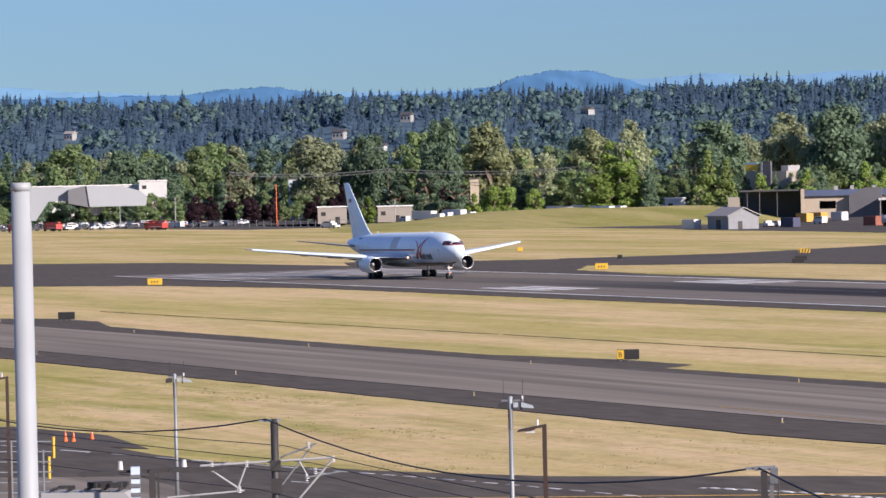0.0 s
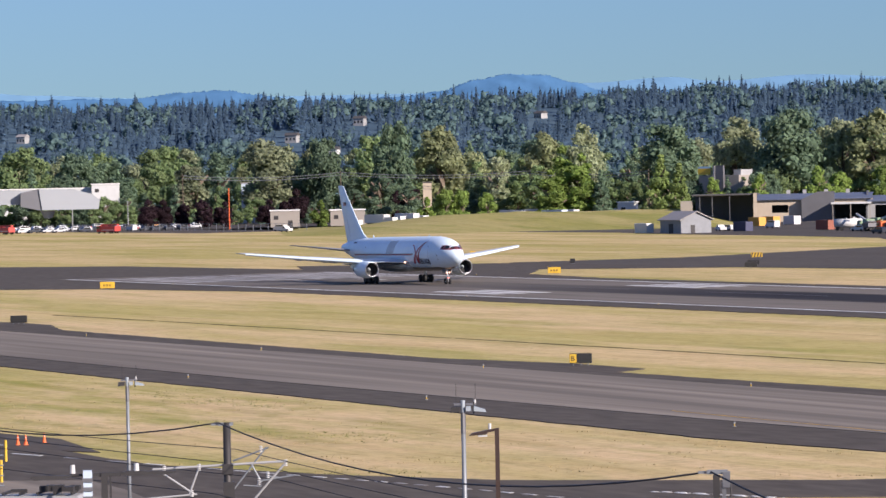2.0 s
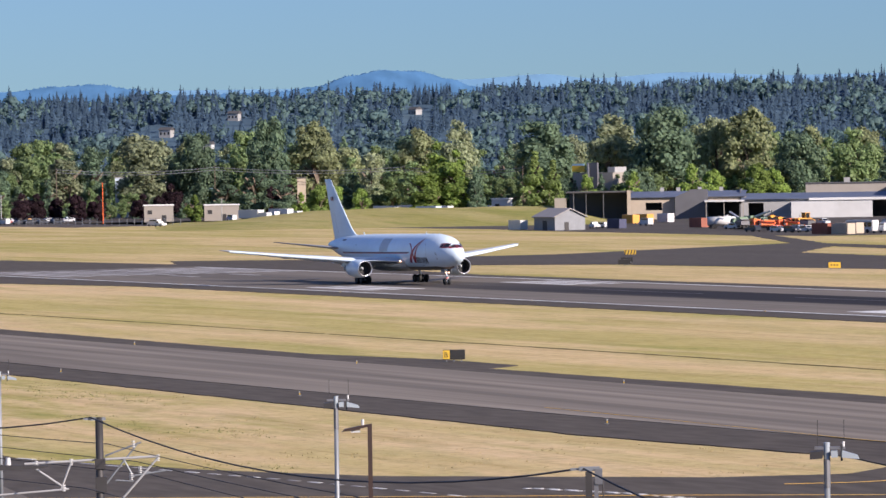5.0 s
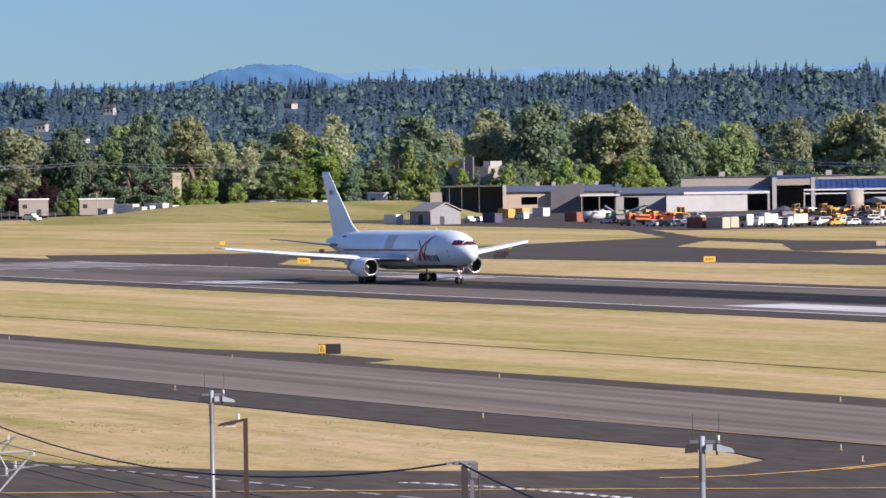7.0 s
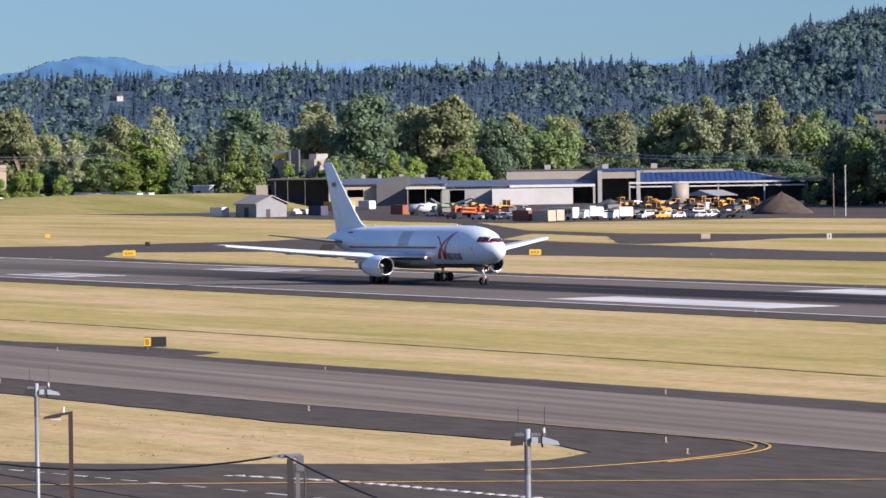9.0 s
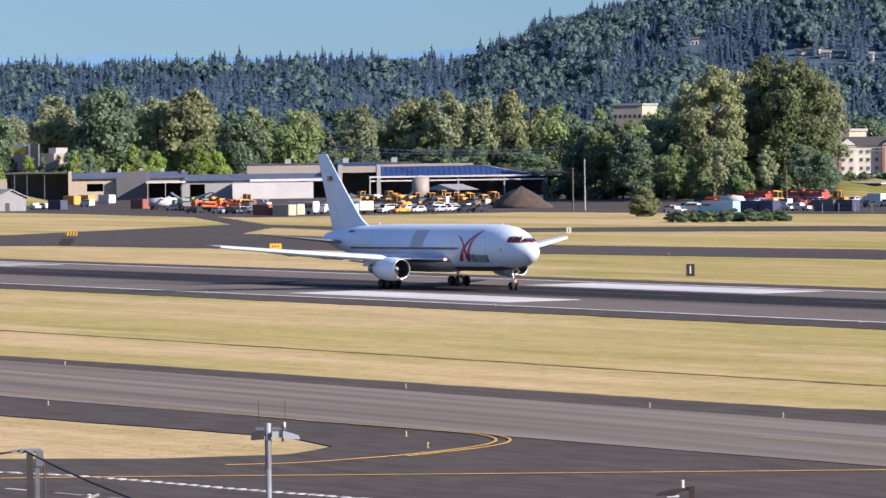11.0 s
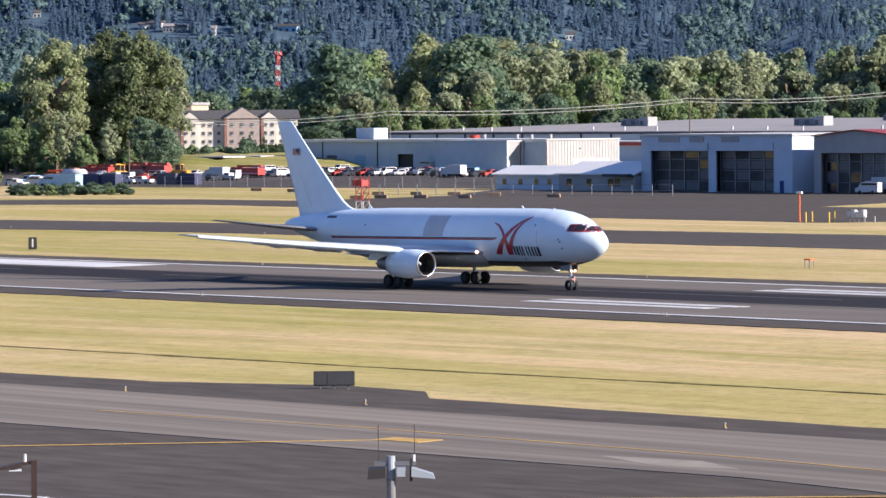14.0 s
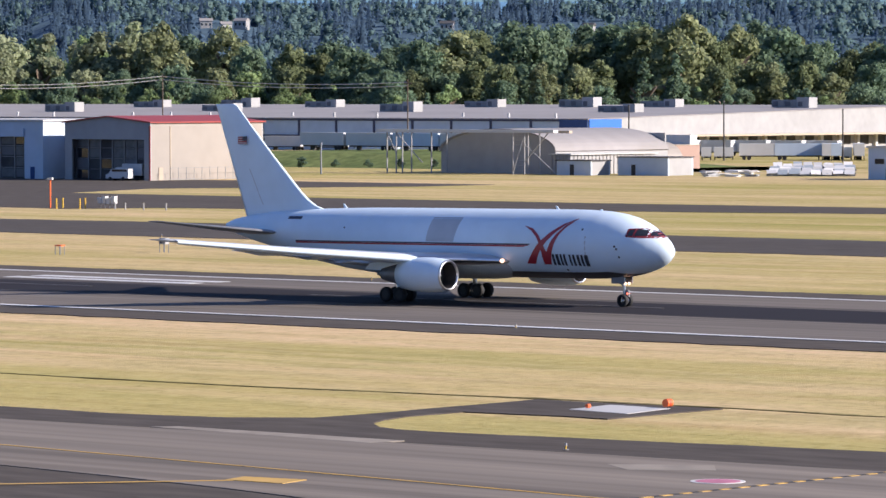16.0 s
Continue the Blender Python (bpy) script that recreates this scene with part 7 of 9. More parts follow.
def box_truck(label, mat, cargo, length=6.5):
    v = thing("truck", label, "truck", "vehicles in the yard")
    part("cargo_box", boxed(-length / 2, length / 2 - 2.0, -1.2, 1.2, 0.9, 3.1), cargo, v)
    part("cab", side_body(bmesh.new(), [(length / 2 - 1.9, 0.5), (length / 2, 0.5), (length / 2, 1.4), (length / 2 - 0.4, 2.4), (length / 2 - 1.9, 2.5)], 2.1), mat, v)
    part("windscreen", boxed(length / 2 - 0.32, length / 2 - 0.2, -0.9, 0.9, 1.5, 2.2), GLASS, v)
    part("chassis", boxed(-length / 2, length / 2 - 0.2, -0.5, 0.5, 0.5, 0.9), DARK_STEEL, v)
    wheels(v, (-length / 2 + 1.2, length / 2 - 1.1), 2.2, 0.46)
    return v


def car(label, mat, style="suv"):
    v = thing("car", label, "car", "parked cars")
    if style == "pickup":
        out = [(-2.6, 0.45), (2.6, 0.45), (2.6, 1.05), (1.6, 1.15), (1.0, 1.8), (-0.4, 1.8), (-0.6, 1.15), (-2.6, 1.15)]
        roof = (-0.3, 0.9)
    elif style == "van":
        out = [(-2.6, 0.4), (2.5, 0.4), (2.5, 1.1), (1.8, 1.3), (1.2, 2.2), (-2.6, 2.2)]
        roof = (-2.3, 1.1)
    else:
        out = [(-2.25, 0.4), (2.25, 0.4), (2.25, 0.95), (1.2, 1.08), (0.5, 1.65), (-1.7, 1.65), (-2.25, 1.1)]
        roof = (-1.6, 0.4)
    part("body", side_body(bmesh.new(), out, 1.85), mat, v)
    h = max(z for _, z in out)
    for s in (-1, 1):
        part("side_window", boxed(roof[0], roof[1], s * 0.9 - 0.03, s * 0.9 + 0.03, h - 0.52, h - 0.12), GLASS, v)
        part("headlight", boxed(out[2][0] - 0.05, out[2][0] + 0.03, s * 0.65 - 0.15, s * 0.65 + 0.15, 0.7, 0.9), WHITE, v)
    x1 = out[3][0]
    part("windscreen", profile(bmesh.new(), [(roof[1] + 0.2, h - 0.1), (x1 + 0.02, 1.15), (x1 + 0.06, 1.18), (roof[1] + 0.26, h - 0.1)], -0.75, 0.75), GLASS, v)
    wheels(v, (-1.45, 1.45), 1.8, 0.36)
    return v


def container(label, mat, l=6.0, w=2.4, h=2.6, end=None):
    v = thing("container", label, "container", "containers in the yard")
    part("box", boxed(-l / 2, l / 2, -w / 2, w / 2, 0.15, h, bevel=0.04), mat, v)
    for k in range(int(l / 0.6)):
        x = -l / 2 + 0.3 + 0.6 * k
        for s in (-1, 1):
            part("rib", boxed(x - 0.1, x + 0.1, s * (w / 2 + 0.02) - 0.03, s * (w / 2 + 0.02) + 0.03, 0.3, h - 0.15), mat, v)
    part("end_door", boxed(l / 2, l / 2 + 0.05, -w / 2 + 0.1, w / 2 - 0.1, 0.3, h - 0.1), end or mat, v)
    return v


def semi_trailer(label, mat):
    v = thing("semi_trailer", label, "trailer", "trailers")
    part("cargo_box", boxed(-6.8, 6.8, -1.25, 1.25, 1.1, 4.0), mat, v)
    part("chassis", boxed(-6.6, 6.4, -0.5, 0.5, 0.8, 1.1), DARK_STEEL, v)
    part("landing_leg", boxed(3.6, 3.9, -0.8, 0.8, 0, 0.9), DARK_STEEL, v)
    wheels(v, (-5.6, -4.4), 2.4, 0.5)
    return v


def loader(label, mat):
    v = thing("loader", label, "plant machine", "machines in the yard")
    part("body", profile(bmesh.new(), [(-3.0, 1.0), (0.8, 0.8), (0.8, 1.7), (-1.0, 2.0), (-3.0, 1.8)], -0.9, 0.9), mat, v)
    part("cab", boxed(-0.9, 0.6, -0.75, 0.75, 1.9, 3.3, bevel=0.08), GLASS, v)
    for x in (-0.92, 0.58):
        for s in (-1, 1):
            part("cab_post", boxed(x - 0.06, x + 0.06, s * 0.75 - 0.06, s * 0.75 + 0.06, 1.8, 3.3), mat, v)
    part("cab_roof", boxed(-1.1, 0.8, -0.9, 0.9, 3.3, 3.45), mat, v)
    for s in (-1, 1):
        part("lift_arm", profile(bmesh.new(), [(0.6, 1.7), (3.4, 0.7), (3.5, 0.95), (0.8, 2.1)], s * 0.6 - 0.12, s * 0.6 + 0.12), mat, v)
    part("bucket", profile(bmesh.new(), [(3.2, 0.2), (4.3, 0.2), (3.7, 0.5), (3.5, 1.2), (3.25, 1.2)], -1.3, 1.3), DARK_STEEL, v)
    part("exhaust", tubed((-2.0, 0.4, 1.9), (-2.0, 0.4, 2.8), 0.08, n=6), DARK_STEEL, v)
    wheels(v, (-1.9, 1.2), 2.1, 0.75)
    return v


def plough_truck(label, mat):
    v = thing("truck", label, "truck", "vehicles in the yard")
    part("cab", side_body(bmesh.new(), [(1.2, 0.7), (3.6, 0.7), (3.6, 1.6), (2.9, 1.75), (2.5, 2.65), (1.2, 2.7)], 2.2), mat, v)
    part("windscreen", profile(bmesh.new(), [(2.93, 1.8), (2.98, 1.8), (2.62, 2.5), (2.56, 2.5)], -0.9, 0.9), GLASS, v)
    for s in (-1, 1):
        part("side_window", boxed(1.45, 2.35, s * 1.06 - 0.03, s * 1.06 + 0.03, 1.8, 2.45), GLASS, v)
        part("headlight", boxed(3.58, 3.66, s * 0.8 - 0.18, s * 0.8 + 0.18, 1.05, 1.35), WHITE, v)
    part("grille", boxed(3.58, 3.64, -0.5, 0.5, 0.9, 1.5), DARK_STEEL, v)
    part("tipper_body", profile(bmesh.new(), [(-3.4, 1.15), (0.9, 1.15), (1.1, 2.2), (-3.6, 2.1)], -1.15, 1.15), DULL, v, "dull grey tipper body")
    part("salt_load", profile(bmesh.new(), [(-3.3, 2.1), (0.8, 2.1), (-0.6, 2.55), (-2.4, 2.5)], -0.9, 0.9), DARK_STEEL, v)
    part("chassis", boxed(-3.4, 3.2, -0.5, 0.5, 0.6, 1.0), DARK_STEEL, v)
    part("light_bar", boxed(1.6, 1.9, -0.7, 0.7, 2.7, 2.85), AMBER, v)
    wheels(v, (-2.4, -1.2, 2.4), 2.1, 0.5)
    return v


def crane_truck(label, mat):
    v = thing("crane_truck", label, "plant machine", "machines in the yard")
    part("chassis", boxed(-5.5, 5.0, -0.7, 0.7, 0.7, 1.2), DARK_STEEL, v)
    part("cab", side_body(bmesh.new(), [(3.0, 0.7), (5.2, 0.7), (5.2, 1.6), (4.9, 2.6), (3.0, 2.7)], 2.3), mat, v)
    part("cab_window", boxed(4.0, 5.05, -1.17, 1.17, 1.7, 2.4), GLASS, v)
    part("turntable", tubed((-0.6, 0, 1.2), (-0.6, 0, 1.7), 1.1, n=16), DARK_STEEL, v)
    part("engine_house", boxed(-2.6, 0.6, -1.2, 1.2, 1.7, 3.1, bevel=0.1), mat, v)
    part("boom", tubed((-0.4, 0.3, 2.6), (7.6, 0.3, 4.4), 0.34, 0.24, n=8), WHITE, v, "pale lattice boom laid low")
    part("boom_tip", tubed((7.6, 0.3, 4.4), (8.4, 0.3, 3.4), 0.16, n=6), DARK_STEEL, v)
    part("counterweight", boxed(-3.4, -2.6, -1.1, 1.1, 1.5, 2.6), DULL, v)
    wheels(v, (-4.4, -3.2, 2.2, 3.8), 2.3, 0.55)
    return v


def tank_trailer(label, mat):
    v = thing("tank_trailer", label, "trailer", "machines in the yard")
    part("tank", tubed((-3.2, 0, 2.0), (3.2, 0, 2.0), 1.15, n=18), mat, v, "", True)
    part("saddle", boxed(-3.0, 3.0, -0.8, 0.8, 0.7, 1.1), DARK_STEEL, v)
    part("manhole", tubed((0, 0, 3.1), (0, 0, 3.35), 0.4, n=12), DULL, v)
    wheels(v, (-2.3, -1.2), 2.2, 0.5)
    return v


def flatbed(label, mat):
    v = thing("truck", label, "truck", "vehicles in the yard")
    part("deck", boxed(-6.0, 2.8, -1.25, 1.25, 1.05, 1.35), mat, v)
    part("cab", side_body(bmesh.new(), [(3.0, 0.6), (5.0, 0.6), (5.0, 1.5), (4.7, 2.6), (3.0, 2.7)], 2.3), mat, v)
    part("window_band", boxed(3.9, 4.88, -1.17, 1.17, 1.7, 2.4), GLASS, v)
    part("headboard", boxed(2.6, 2.8, -1.2, 1.2, 1.35, 2.4), mat, v)
    part("folded_boom", tubed((-5.6, 0.2, 1.9), (2.0, 0.2, 2.2), 0.25, n=8), mat, v)
    part("boom_post", boxed(1.5, 2.1, -0.3, 0.5, 1.35, 2.6), DARK_STEEL, v)
    part("chassis", boxed(-5.8, 4.8, -0.5, 0.5, 0.6, 1.05), DARK_STEEL, v)
    wheels(v, (-4.6, -3.4, 3.8), 2.3, 0.52)
    return v


def fire_truck(label, mat):
    v = thing("truck", label, "truck", "vehicles in the yard")
    part("body", boxed(-5, 2.4, -1.25, 1.25, 0.8, 2.5), mat, v)
    part("cab", boxed(2.5, 5, -1.25, 1.25, 0.6, 2.7, bevel=0.12), mat, v)
    part("window_band", boxed(3.2, 5.03, -1.28, 1.28, 1.6, 2.35), GLASS, v)
    part("boom", boxed(-5.2, 3.6, -0.5, 0.5, 2.7, 3.2), mat, v)
    part("stripe", boxed(-4.8, 2.2, -1.29, 1.29, 1.1, 1.3), WHITE, v)
    wheels(v, (-3.6, -2.3, 3.6), 2.4, 0.52)
    return v


STOCK = {}


def park(key, maker, x, y, turn, *a):
    """Stand a vehicle, copying the first of its kind."""
    m = pose(x, y, 0.02, 0, 0, turn)
    if key in STOCK:
        return copy_thing(STOCK[key], m)
    v = maker(*a)
    v.matrix_basis = m
    STOCK[key] = v
    return v


CRANE_GREEN = material("pale_green_machine_paint", (0.16, 0.24, 0.15), 0.5, vary=0.1)
SILVER = material("silver_car_paint", (0.45, 0.46, 0.48), 0.35, 0.4, vary=0.05)
CAR_DARK = material("dark_car_paint", (0.03, 0.034, 0.045), 0.3, vary=0.05)


def at_view(b, d):
    return polar(b, d)


def yard_vehicles():
    kinds = {
        "white_bus": (bus, "white airport bus parked in the yard", WHITE), "cream_box": (box_truck, "white box truck parked in the yard", WHITE, WHITE),
        "orange_truck": (plough_truck, "orange tipper truck parked in the yard", AMBER), "orange_pickup": (car, "orange pickup truck in the yard", AMBER, "pickup"),
        "white_van": (car, "white service van in the yard", WHITE, "van"), "white_suv": (car, "white sport utility car parked", WHITE, "suv"), "dark_suv": (car, "dark sport utility car parked", CAR_DARK, "suv"),
        "silver_car": (car, "silver car parked in the lot", SILVER, "suv"), "white_pickup": (car, "white pickup truck parked", WHITE, "pickup"), "red_car": (car, "red pickup truck parked", RED_PAINT, "pickup"),
        "loader": (loader, "yellow-orange wheel loader in the yard", AMBER), "fire_truck": (fire_truck, "red airport truck with a long boom", RED_PAINT),
        "crane": (crane_truck, "pale green crane truck with a long low boom", CRANE_GREEN), "tank": (tank_trailer, "white round tank trailer in the yard", WHITE), "flatbed": (flatbed, "orange-red flatbed truck with a folded boom", ORANGE),
        "blue_van": (car, "pale blue van in the yard", CYAN, "van"), "semi": (semi_trailer, "white semi trailer at the yard", WHITE), "grey_semi": (semi_trailer, "grey semi trailer at the docks", CLAD_BLUE)}

    def put(key, b, d, turn):
        x, y = at_view(b, d)
        park(key, kinds[key][0], x, y, turn, *kinds[key][1:])
    # the front row, noses towards the runway
    put("white_bus", -60.62, 1084, 200)
    for key, b, d in (("cream_box", -60.27, 1084), ("white_van", -60.10, 1088), ("cream_box", -59.9, 1076), ("orange_truck", -59.72, 1086), ("white_van", -59.56, 1084), ("orange_pickup", -59.38, 1082), ("white_suv", -59.18, 1085), ("dark_suv", -59.05, 1095), ("silver_car", -58.9, 1089),
                      ("white_suv", -58.74, 1092), ("dark_suv", -58.56, 1092), ("dark_suv", -58.38, 1090), ("white_pickup", -59.3, 1104), ("white_van", -58.95, 1112)):
        put(key, b, d, -75)
    for key, b, d, a in (("loader", -59.45, 1180, 190), ("orange_truck", -59.2, 1195, 185), ("loader", -58.5, 1180, 20), ("loader", -58.8, 1205, 170), ("orange_truck", -59.75, 1190, 190), ("cream_box", -58.9, 1150, 200), ("orange_truck", -58.98, 1230, 185), ("white_van", -60.3, 1180, 180), ("loader", -58.2, 1190, 200),
                         ("flatbed", -61.86, 1150, 185), ("flatbed", -61.55, 1146, 182), ("crane", -62.15, 1190, 172), ("crane", -62.0, 1215, 10), ("tank", -62.42, 1200, 60), ("tank", -62.32, 1232, 150), ("orange_truck", -61.35, 1170, 185), ("silver_car", -61.45, 1125, 190), ("dark_suv", -62.0, 1130, 190), ("white_van", -62.3, 1290, 180), ("orange_truck", -61.6, 1200, 200),
                         ("white_suv", -63.9, 1245, 190), ("white_van", -63.35, 1280, 185), ("white_pickup", -64.0, 1240, 170)):
        put(key, b, d, a)
    # machines and lorries crowded behind the front row
    crowd = random.Random(21)
    for b0, b1, d, n, keys in ((-60.05, -58.25, 1118, 11, ("white_suv", "dark_suv", "white_pickup", "orange_pickup", "silver_car")), (-59.9, -58.2, 1150, 11, ("orange_truck", "loader", "white_van", "orange_pickup", "cream_box")), (-59.95, -58.1, 1215, 12, ("loader", "orange_truck", "orange_truck", "cream_box", "loader")),
                               (-59.9, -58.3, 1275, 9, ("orange_truck", "loader", "cream_box", "white_van")), (-62.25, -61.2, 1175, 5, ("flatbed", "orange_truck", "silver_car", "dark_suv")), (-62.3, -60.9, 1240, 7, ("orange_truck", "loader", "white_pickup", "dark_suv")), (-61.7, -60.75, 1112, 5, ("silver_car", "white_suv", "dark_suv")),
                               (-55.95, -54.1, 1045, 9, ("white_van", "white_pickup", "blue_van", "white_suv", "dark_suv")), (-55.2, -53.0, 1085, 10, ("white_pickup", "white_van", "tank", "dark_suv", "red_car")), (-55.3, -53.2, 1140, 9, ("flatbed", "dark_suv", "cream_box", "loader", "white_pickup"))):
        for k in range(n):
            put(crowd.choice(keys), b0 + (b1 - b0) * (k + crowd.uniform(-0.15, 0.15)) / n, d + crowd.uniform(-6, 6), crowd.choice((-75, 105, 190, 10, 200)))
    # storage yard by the hedge
    for key, b, d, a in (("white_pickup", -55.9, 1012, 190), ("white_van", -55.7, 1026, 190), ("blue_van", -55.5, 1022, 200), ("fire_truck", -54.9, 1165, 190), ("dark_suv", -54.78, 1120, 190), ("fire_truck", -54.4, 1205, 175), ("fire_truck", -54.15, 1190, 180), ("cream_box", -53.4, 1095, 190),
                         ("orange_truck", -54.6, 1210, 170), ("white_van", -53.2, 1110, 180), ("fire_truck", -53.0, 1120, 185)):
        put(key, b, d, a)
    rng = random.Random(8)
    cars = ["silver_car", "dark_suv", "silver_car", "dark_suv", "white_pickup", "dark_suv", "white_van", "dark_suv", "red_car", "dark_suv", "silver_car"]
    for b0, b1, d, n in ((-53.3, -50.6, 1135, 26), (-52.6, -50.2, 1165, 22), (-50.6, -49.7, 1100, 7), (-53.0, -51.2, 1195, 14)):
        for k in range(n):
            put(rng.choice(cars), b0 + (b1 - b0) * (k + rng.uniform(-0.2, 0.2)) / n, d + rng.uniform(-3, 3), rng.choice((-80, 100, 95)))
    for b, d, key in ((-50.4, 1093, "cream_box"), (-50.75, 1250, "white_van"), (-50.2, 1110, "blue_van"), (-45.0, 846, "cream_box"), (-45.15, 843, "white_van")):
        put(key, b, d, 190)
    # far car park at the runway's start
    for row in range(5):
        for k in range(22):
            if rng.random() < 0.72:
                put(rng.choice(cars), -73.9 + 0.155 * k + rng.uniform(-0.03, 0.03), 1590 + 26 * row, rng.choice((-80, 100)))
    for b, d, key, a in ((-73.5, 1560, "fire_truck", 190), (-73.05, 1566, "fire_truck", 190), (-71.75, 1525, "fire_truck", 200), (-71.46, 1590, "white_van", 190), (-71.15, 1620, "orange_pickup", 190), (-68.2, 1560, "cream_box", 200), (-68.08, 1600, "cream_box", 190), (-67.97, 1602, "semi", 187), (-67.78, 1606, "cream_box", 185), (-66.63, 1602, "semi", 190), (-66.1, 1608, "grey_semi", 188), (-65.95, 1612, "semi", 188), (-68.6, 1590, "white_van", 185), (-68.35, 1575, "semi", 188), (-67.86, 1600, "white_suv", 190),
                         (-67.7, 1610, "white_suv", 190), (-67.5, 1640, "cream_box", 200), (-67.35, 1660, "cream_box", 170), (-69.58, 1470, "white_van", 200), (-69.5, 1452, "white_pickup", 190), (-66.1, 1680, "grey_semi", 186), (-66.35, 1670, "semi", 186), (-66.65, 1660, "semi", 186), (-65.25, 1665, "cream_box", 100), (-68.0, 1590, "dark_suv", 190)):
        put(key, b, d, a)
    # trailers at the warehouse
    for k in range(9):
        park("semi", semi_trailer, -6 + 9 * k, 640 + 3 * k, 184 if k % 2 else 4)
    for k in range(5):
        park("grey_semi", semi_trailer, 10 + 13 * k, 560 + 2.5 * k, 182)
    for key, b, turn in (("semi", -36.95, 37), ("cream_box", -37.72, 127), ("cream_box", -37.56, 127), ("cream_box", -37.44, 127), ("grey_semi", -36.5, 37), ("semi", -36.2, 127), ("grey_semi", -36.08, 126), ("cream_box", -35.95, 127), ("semi", -35.8, 127), ("cream_box", -35.6, 127)):
        put(key, b, 1088, turn)
    for k in range(7):
        park("semi", semi_trailer, -130 + 17 * k, 676 - 0.5 * k, 180)
    for k in range(8):
        copy_thing(STOCK["semi" if k % 4 != 2 else "grey_semi"], pose(47 + 14.3 * k, 500, 3.2, 0, 0, 180))
    for key, mat, b, d, a, end in (("rust", RUST, -61.11, 1068, 190, TAN), ("tan", TAN, -60.86, 1062, 190, CREAM), ("navy", NAVY_BOX, -63.72, 1222, 188, CYAN), ("rust", RUST, -62.68, 1219, 186, RED_PAINT), ("amber", AMBER, -63.54, 1330, 185, AMBER), ("amber", AMBER, -63.36, 1345, 185, AMBER), ("white", WHITE, -63.1, 1350, 185, WHITE),
                                   ("white", WHITE, -64.97, 1230, 188, WHITE), ("cyan", CYAN, -55.25, 1018, 190, BLUE), ("cyan", CYAN, -55.4, 1021, 190, CYAN), ("navy", NAVY_BOX, -54.95, 1022, 190, CYAN), ("navy", NAVY_BOX, -54.75, 1019, 190, CYAN), ("dark", CLAD_DARK, -53.99, 1022, 190, WHITE), ("navy", NAVY_BOX, -53.75, 1019, 190, CYAN), ("tan", TAN, -60.75, 1072, 190, CREAM)):
        x, y = at_view(b, d)
        if ("box_" + key) in STOCK:
            copy_thing(STOCK["box_" + key], pose(x, y, 0.02, 0, 0, a))
        else:
            park("box_" + key, container, x, y, a, {"rust": "rust-red steel container", "tan": "tan steel container", "navy": "navy blue container", "amber": "orange steel container", "white": "white steel container", "cyan": "pale blue container", "dark": "dark grey container"}[key] + " standing in the yard", mat, 6.0, 2.4, 2.7, end)


yard_vehicles()


# ---- airfield signs, lights and equipment ----
def taxi_sign(x, y, turn, w, h, face, label, stripes=False, panels=None):
    s = thing("taxiway_sign", label, "sign", "", pose(x, y, 0.04, 0, 0, turn))
    part("case", boxed(-w / 2, w / 2, -0.14, 0.14, 0.18, 0.18 + h, bevel=0.03), DARK_STEEL if face is BLACK else face, s)
    if panels:
        for a, b, mat in panels:
            part("face_panel", boxed(a, b, -0.17, -0.142, 0.24, 0.12 + h), mat, s)
    else:
        part("face_panel", boxed(-w / 2 + 0.05, w / 2 - 0.05, -0.17, -0.142, 0.24, 0.12 + h), face, s)
    if stripes:
        for k in range(4):
            part("stripe", profile(bmesh.new(), [(-w / 2 + w * k / 4, 0.2), (-w / 2 + w * (k + 0.4) / 4, 0.2), (-w / 2 + w * (k + 0.9) / 4, 0.15 + h), (-w / 2 + w * (k + 0.5) / 4, 0.15 + h)], -0.2, -0.175), ASPHALT_DARK, s)
    for k in range(3):
        xx = -w / 2 + w * (k + 0.5) / 3
        part("leg", tubed((xx, 0, -0.1), (xx, 0, 0.2), 0.05, n=6), GALV, s)
    return s


TURN_S = 60
FADED = material("faded_sign_marking", (0.22, 0.14, 0.03), 0.6, vary=0.1)
BACKS = material("dark_sign_back", (0.045, 0.047, 0.05), 0.6, vary=0.2)
for x, y, w, h, face, label in ((77.3, -43.3, 2.3, 1.0, TAXI_YELLOW, "yellow taxiway sign on the grass verge"), (69, 36.6, 2.1, 1.0, TAXI_YELLOW, "yellow taxiway sign by the runway exit"), (128, 80, 1.9, 0.9, TAXI_YELLOW, "yellow taxiway sign on far grass"), (-111, 98, 1.1, 0.8, TAXI_YELLOW, "small yellow sign in the grass"),
                                (45, 161.5, 1.7, 0.9, TAN, "dull brown taxiway sign on the grass"), (51, 82, 2.1, 0.8, BLACK, "black-backed taxiway sign beside the asphalt")):
    s = taxi_sign(x, y, TURN_S, w, h, face, label)
    if face is TAXI_YELLOW and w > 1.8:
        for k in range(3):
            part("marking_bar", boxed(-0.6 + 0.45 * k, -0.32 + 0.45 * k, -0.2, -0.175, 0.5, 0.8), FADED, s)
for x, y, w, h, label in ((234, -106, 2.0, 0.85, "black-backed taxiway sign on the verge"), (67.8, 73.2, 2.1, 0.8, "black taxiway sign beside the far taxiway"), (-6, 73.5, 0.9, 0.8, "small dark sign box in the grass")):
    taxi_sign(x, y, TURN_S, w, h, BLACK, label)
s = taxi_sign(396.7, -106.2, 62, 1.9, 0.85, BLACK, "black and yellow lettered taxiway sign", panels=((-0.93, -0.35, TAXI_YELLOW), (-0.3, 0.93, BLACK)))
cu = bpy.data.curves.new("letter", "FONT")
cu.body, cu.size, cu.extrude = "B", 0.62, 0.004
tmp = new("letter", cu)
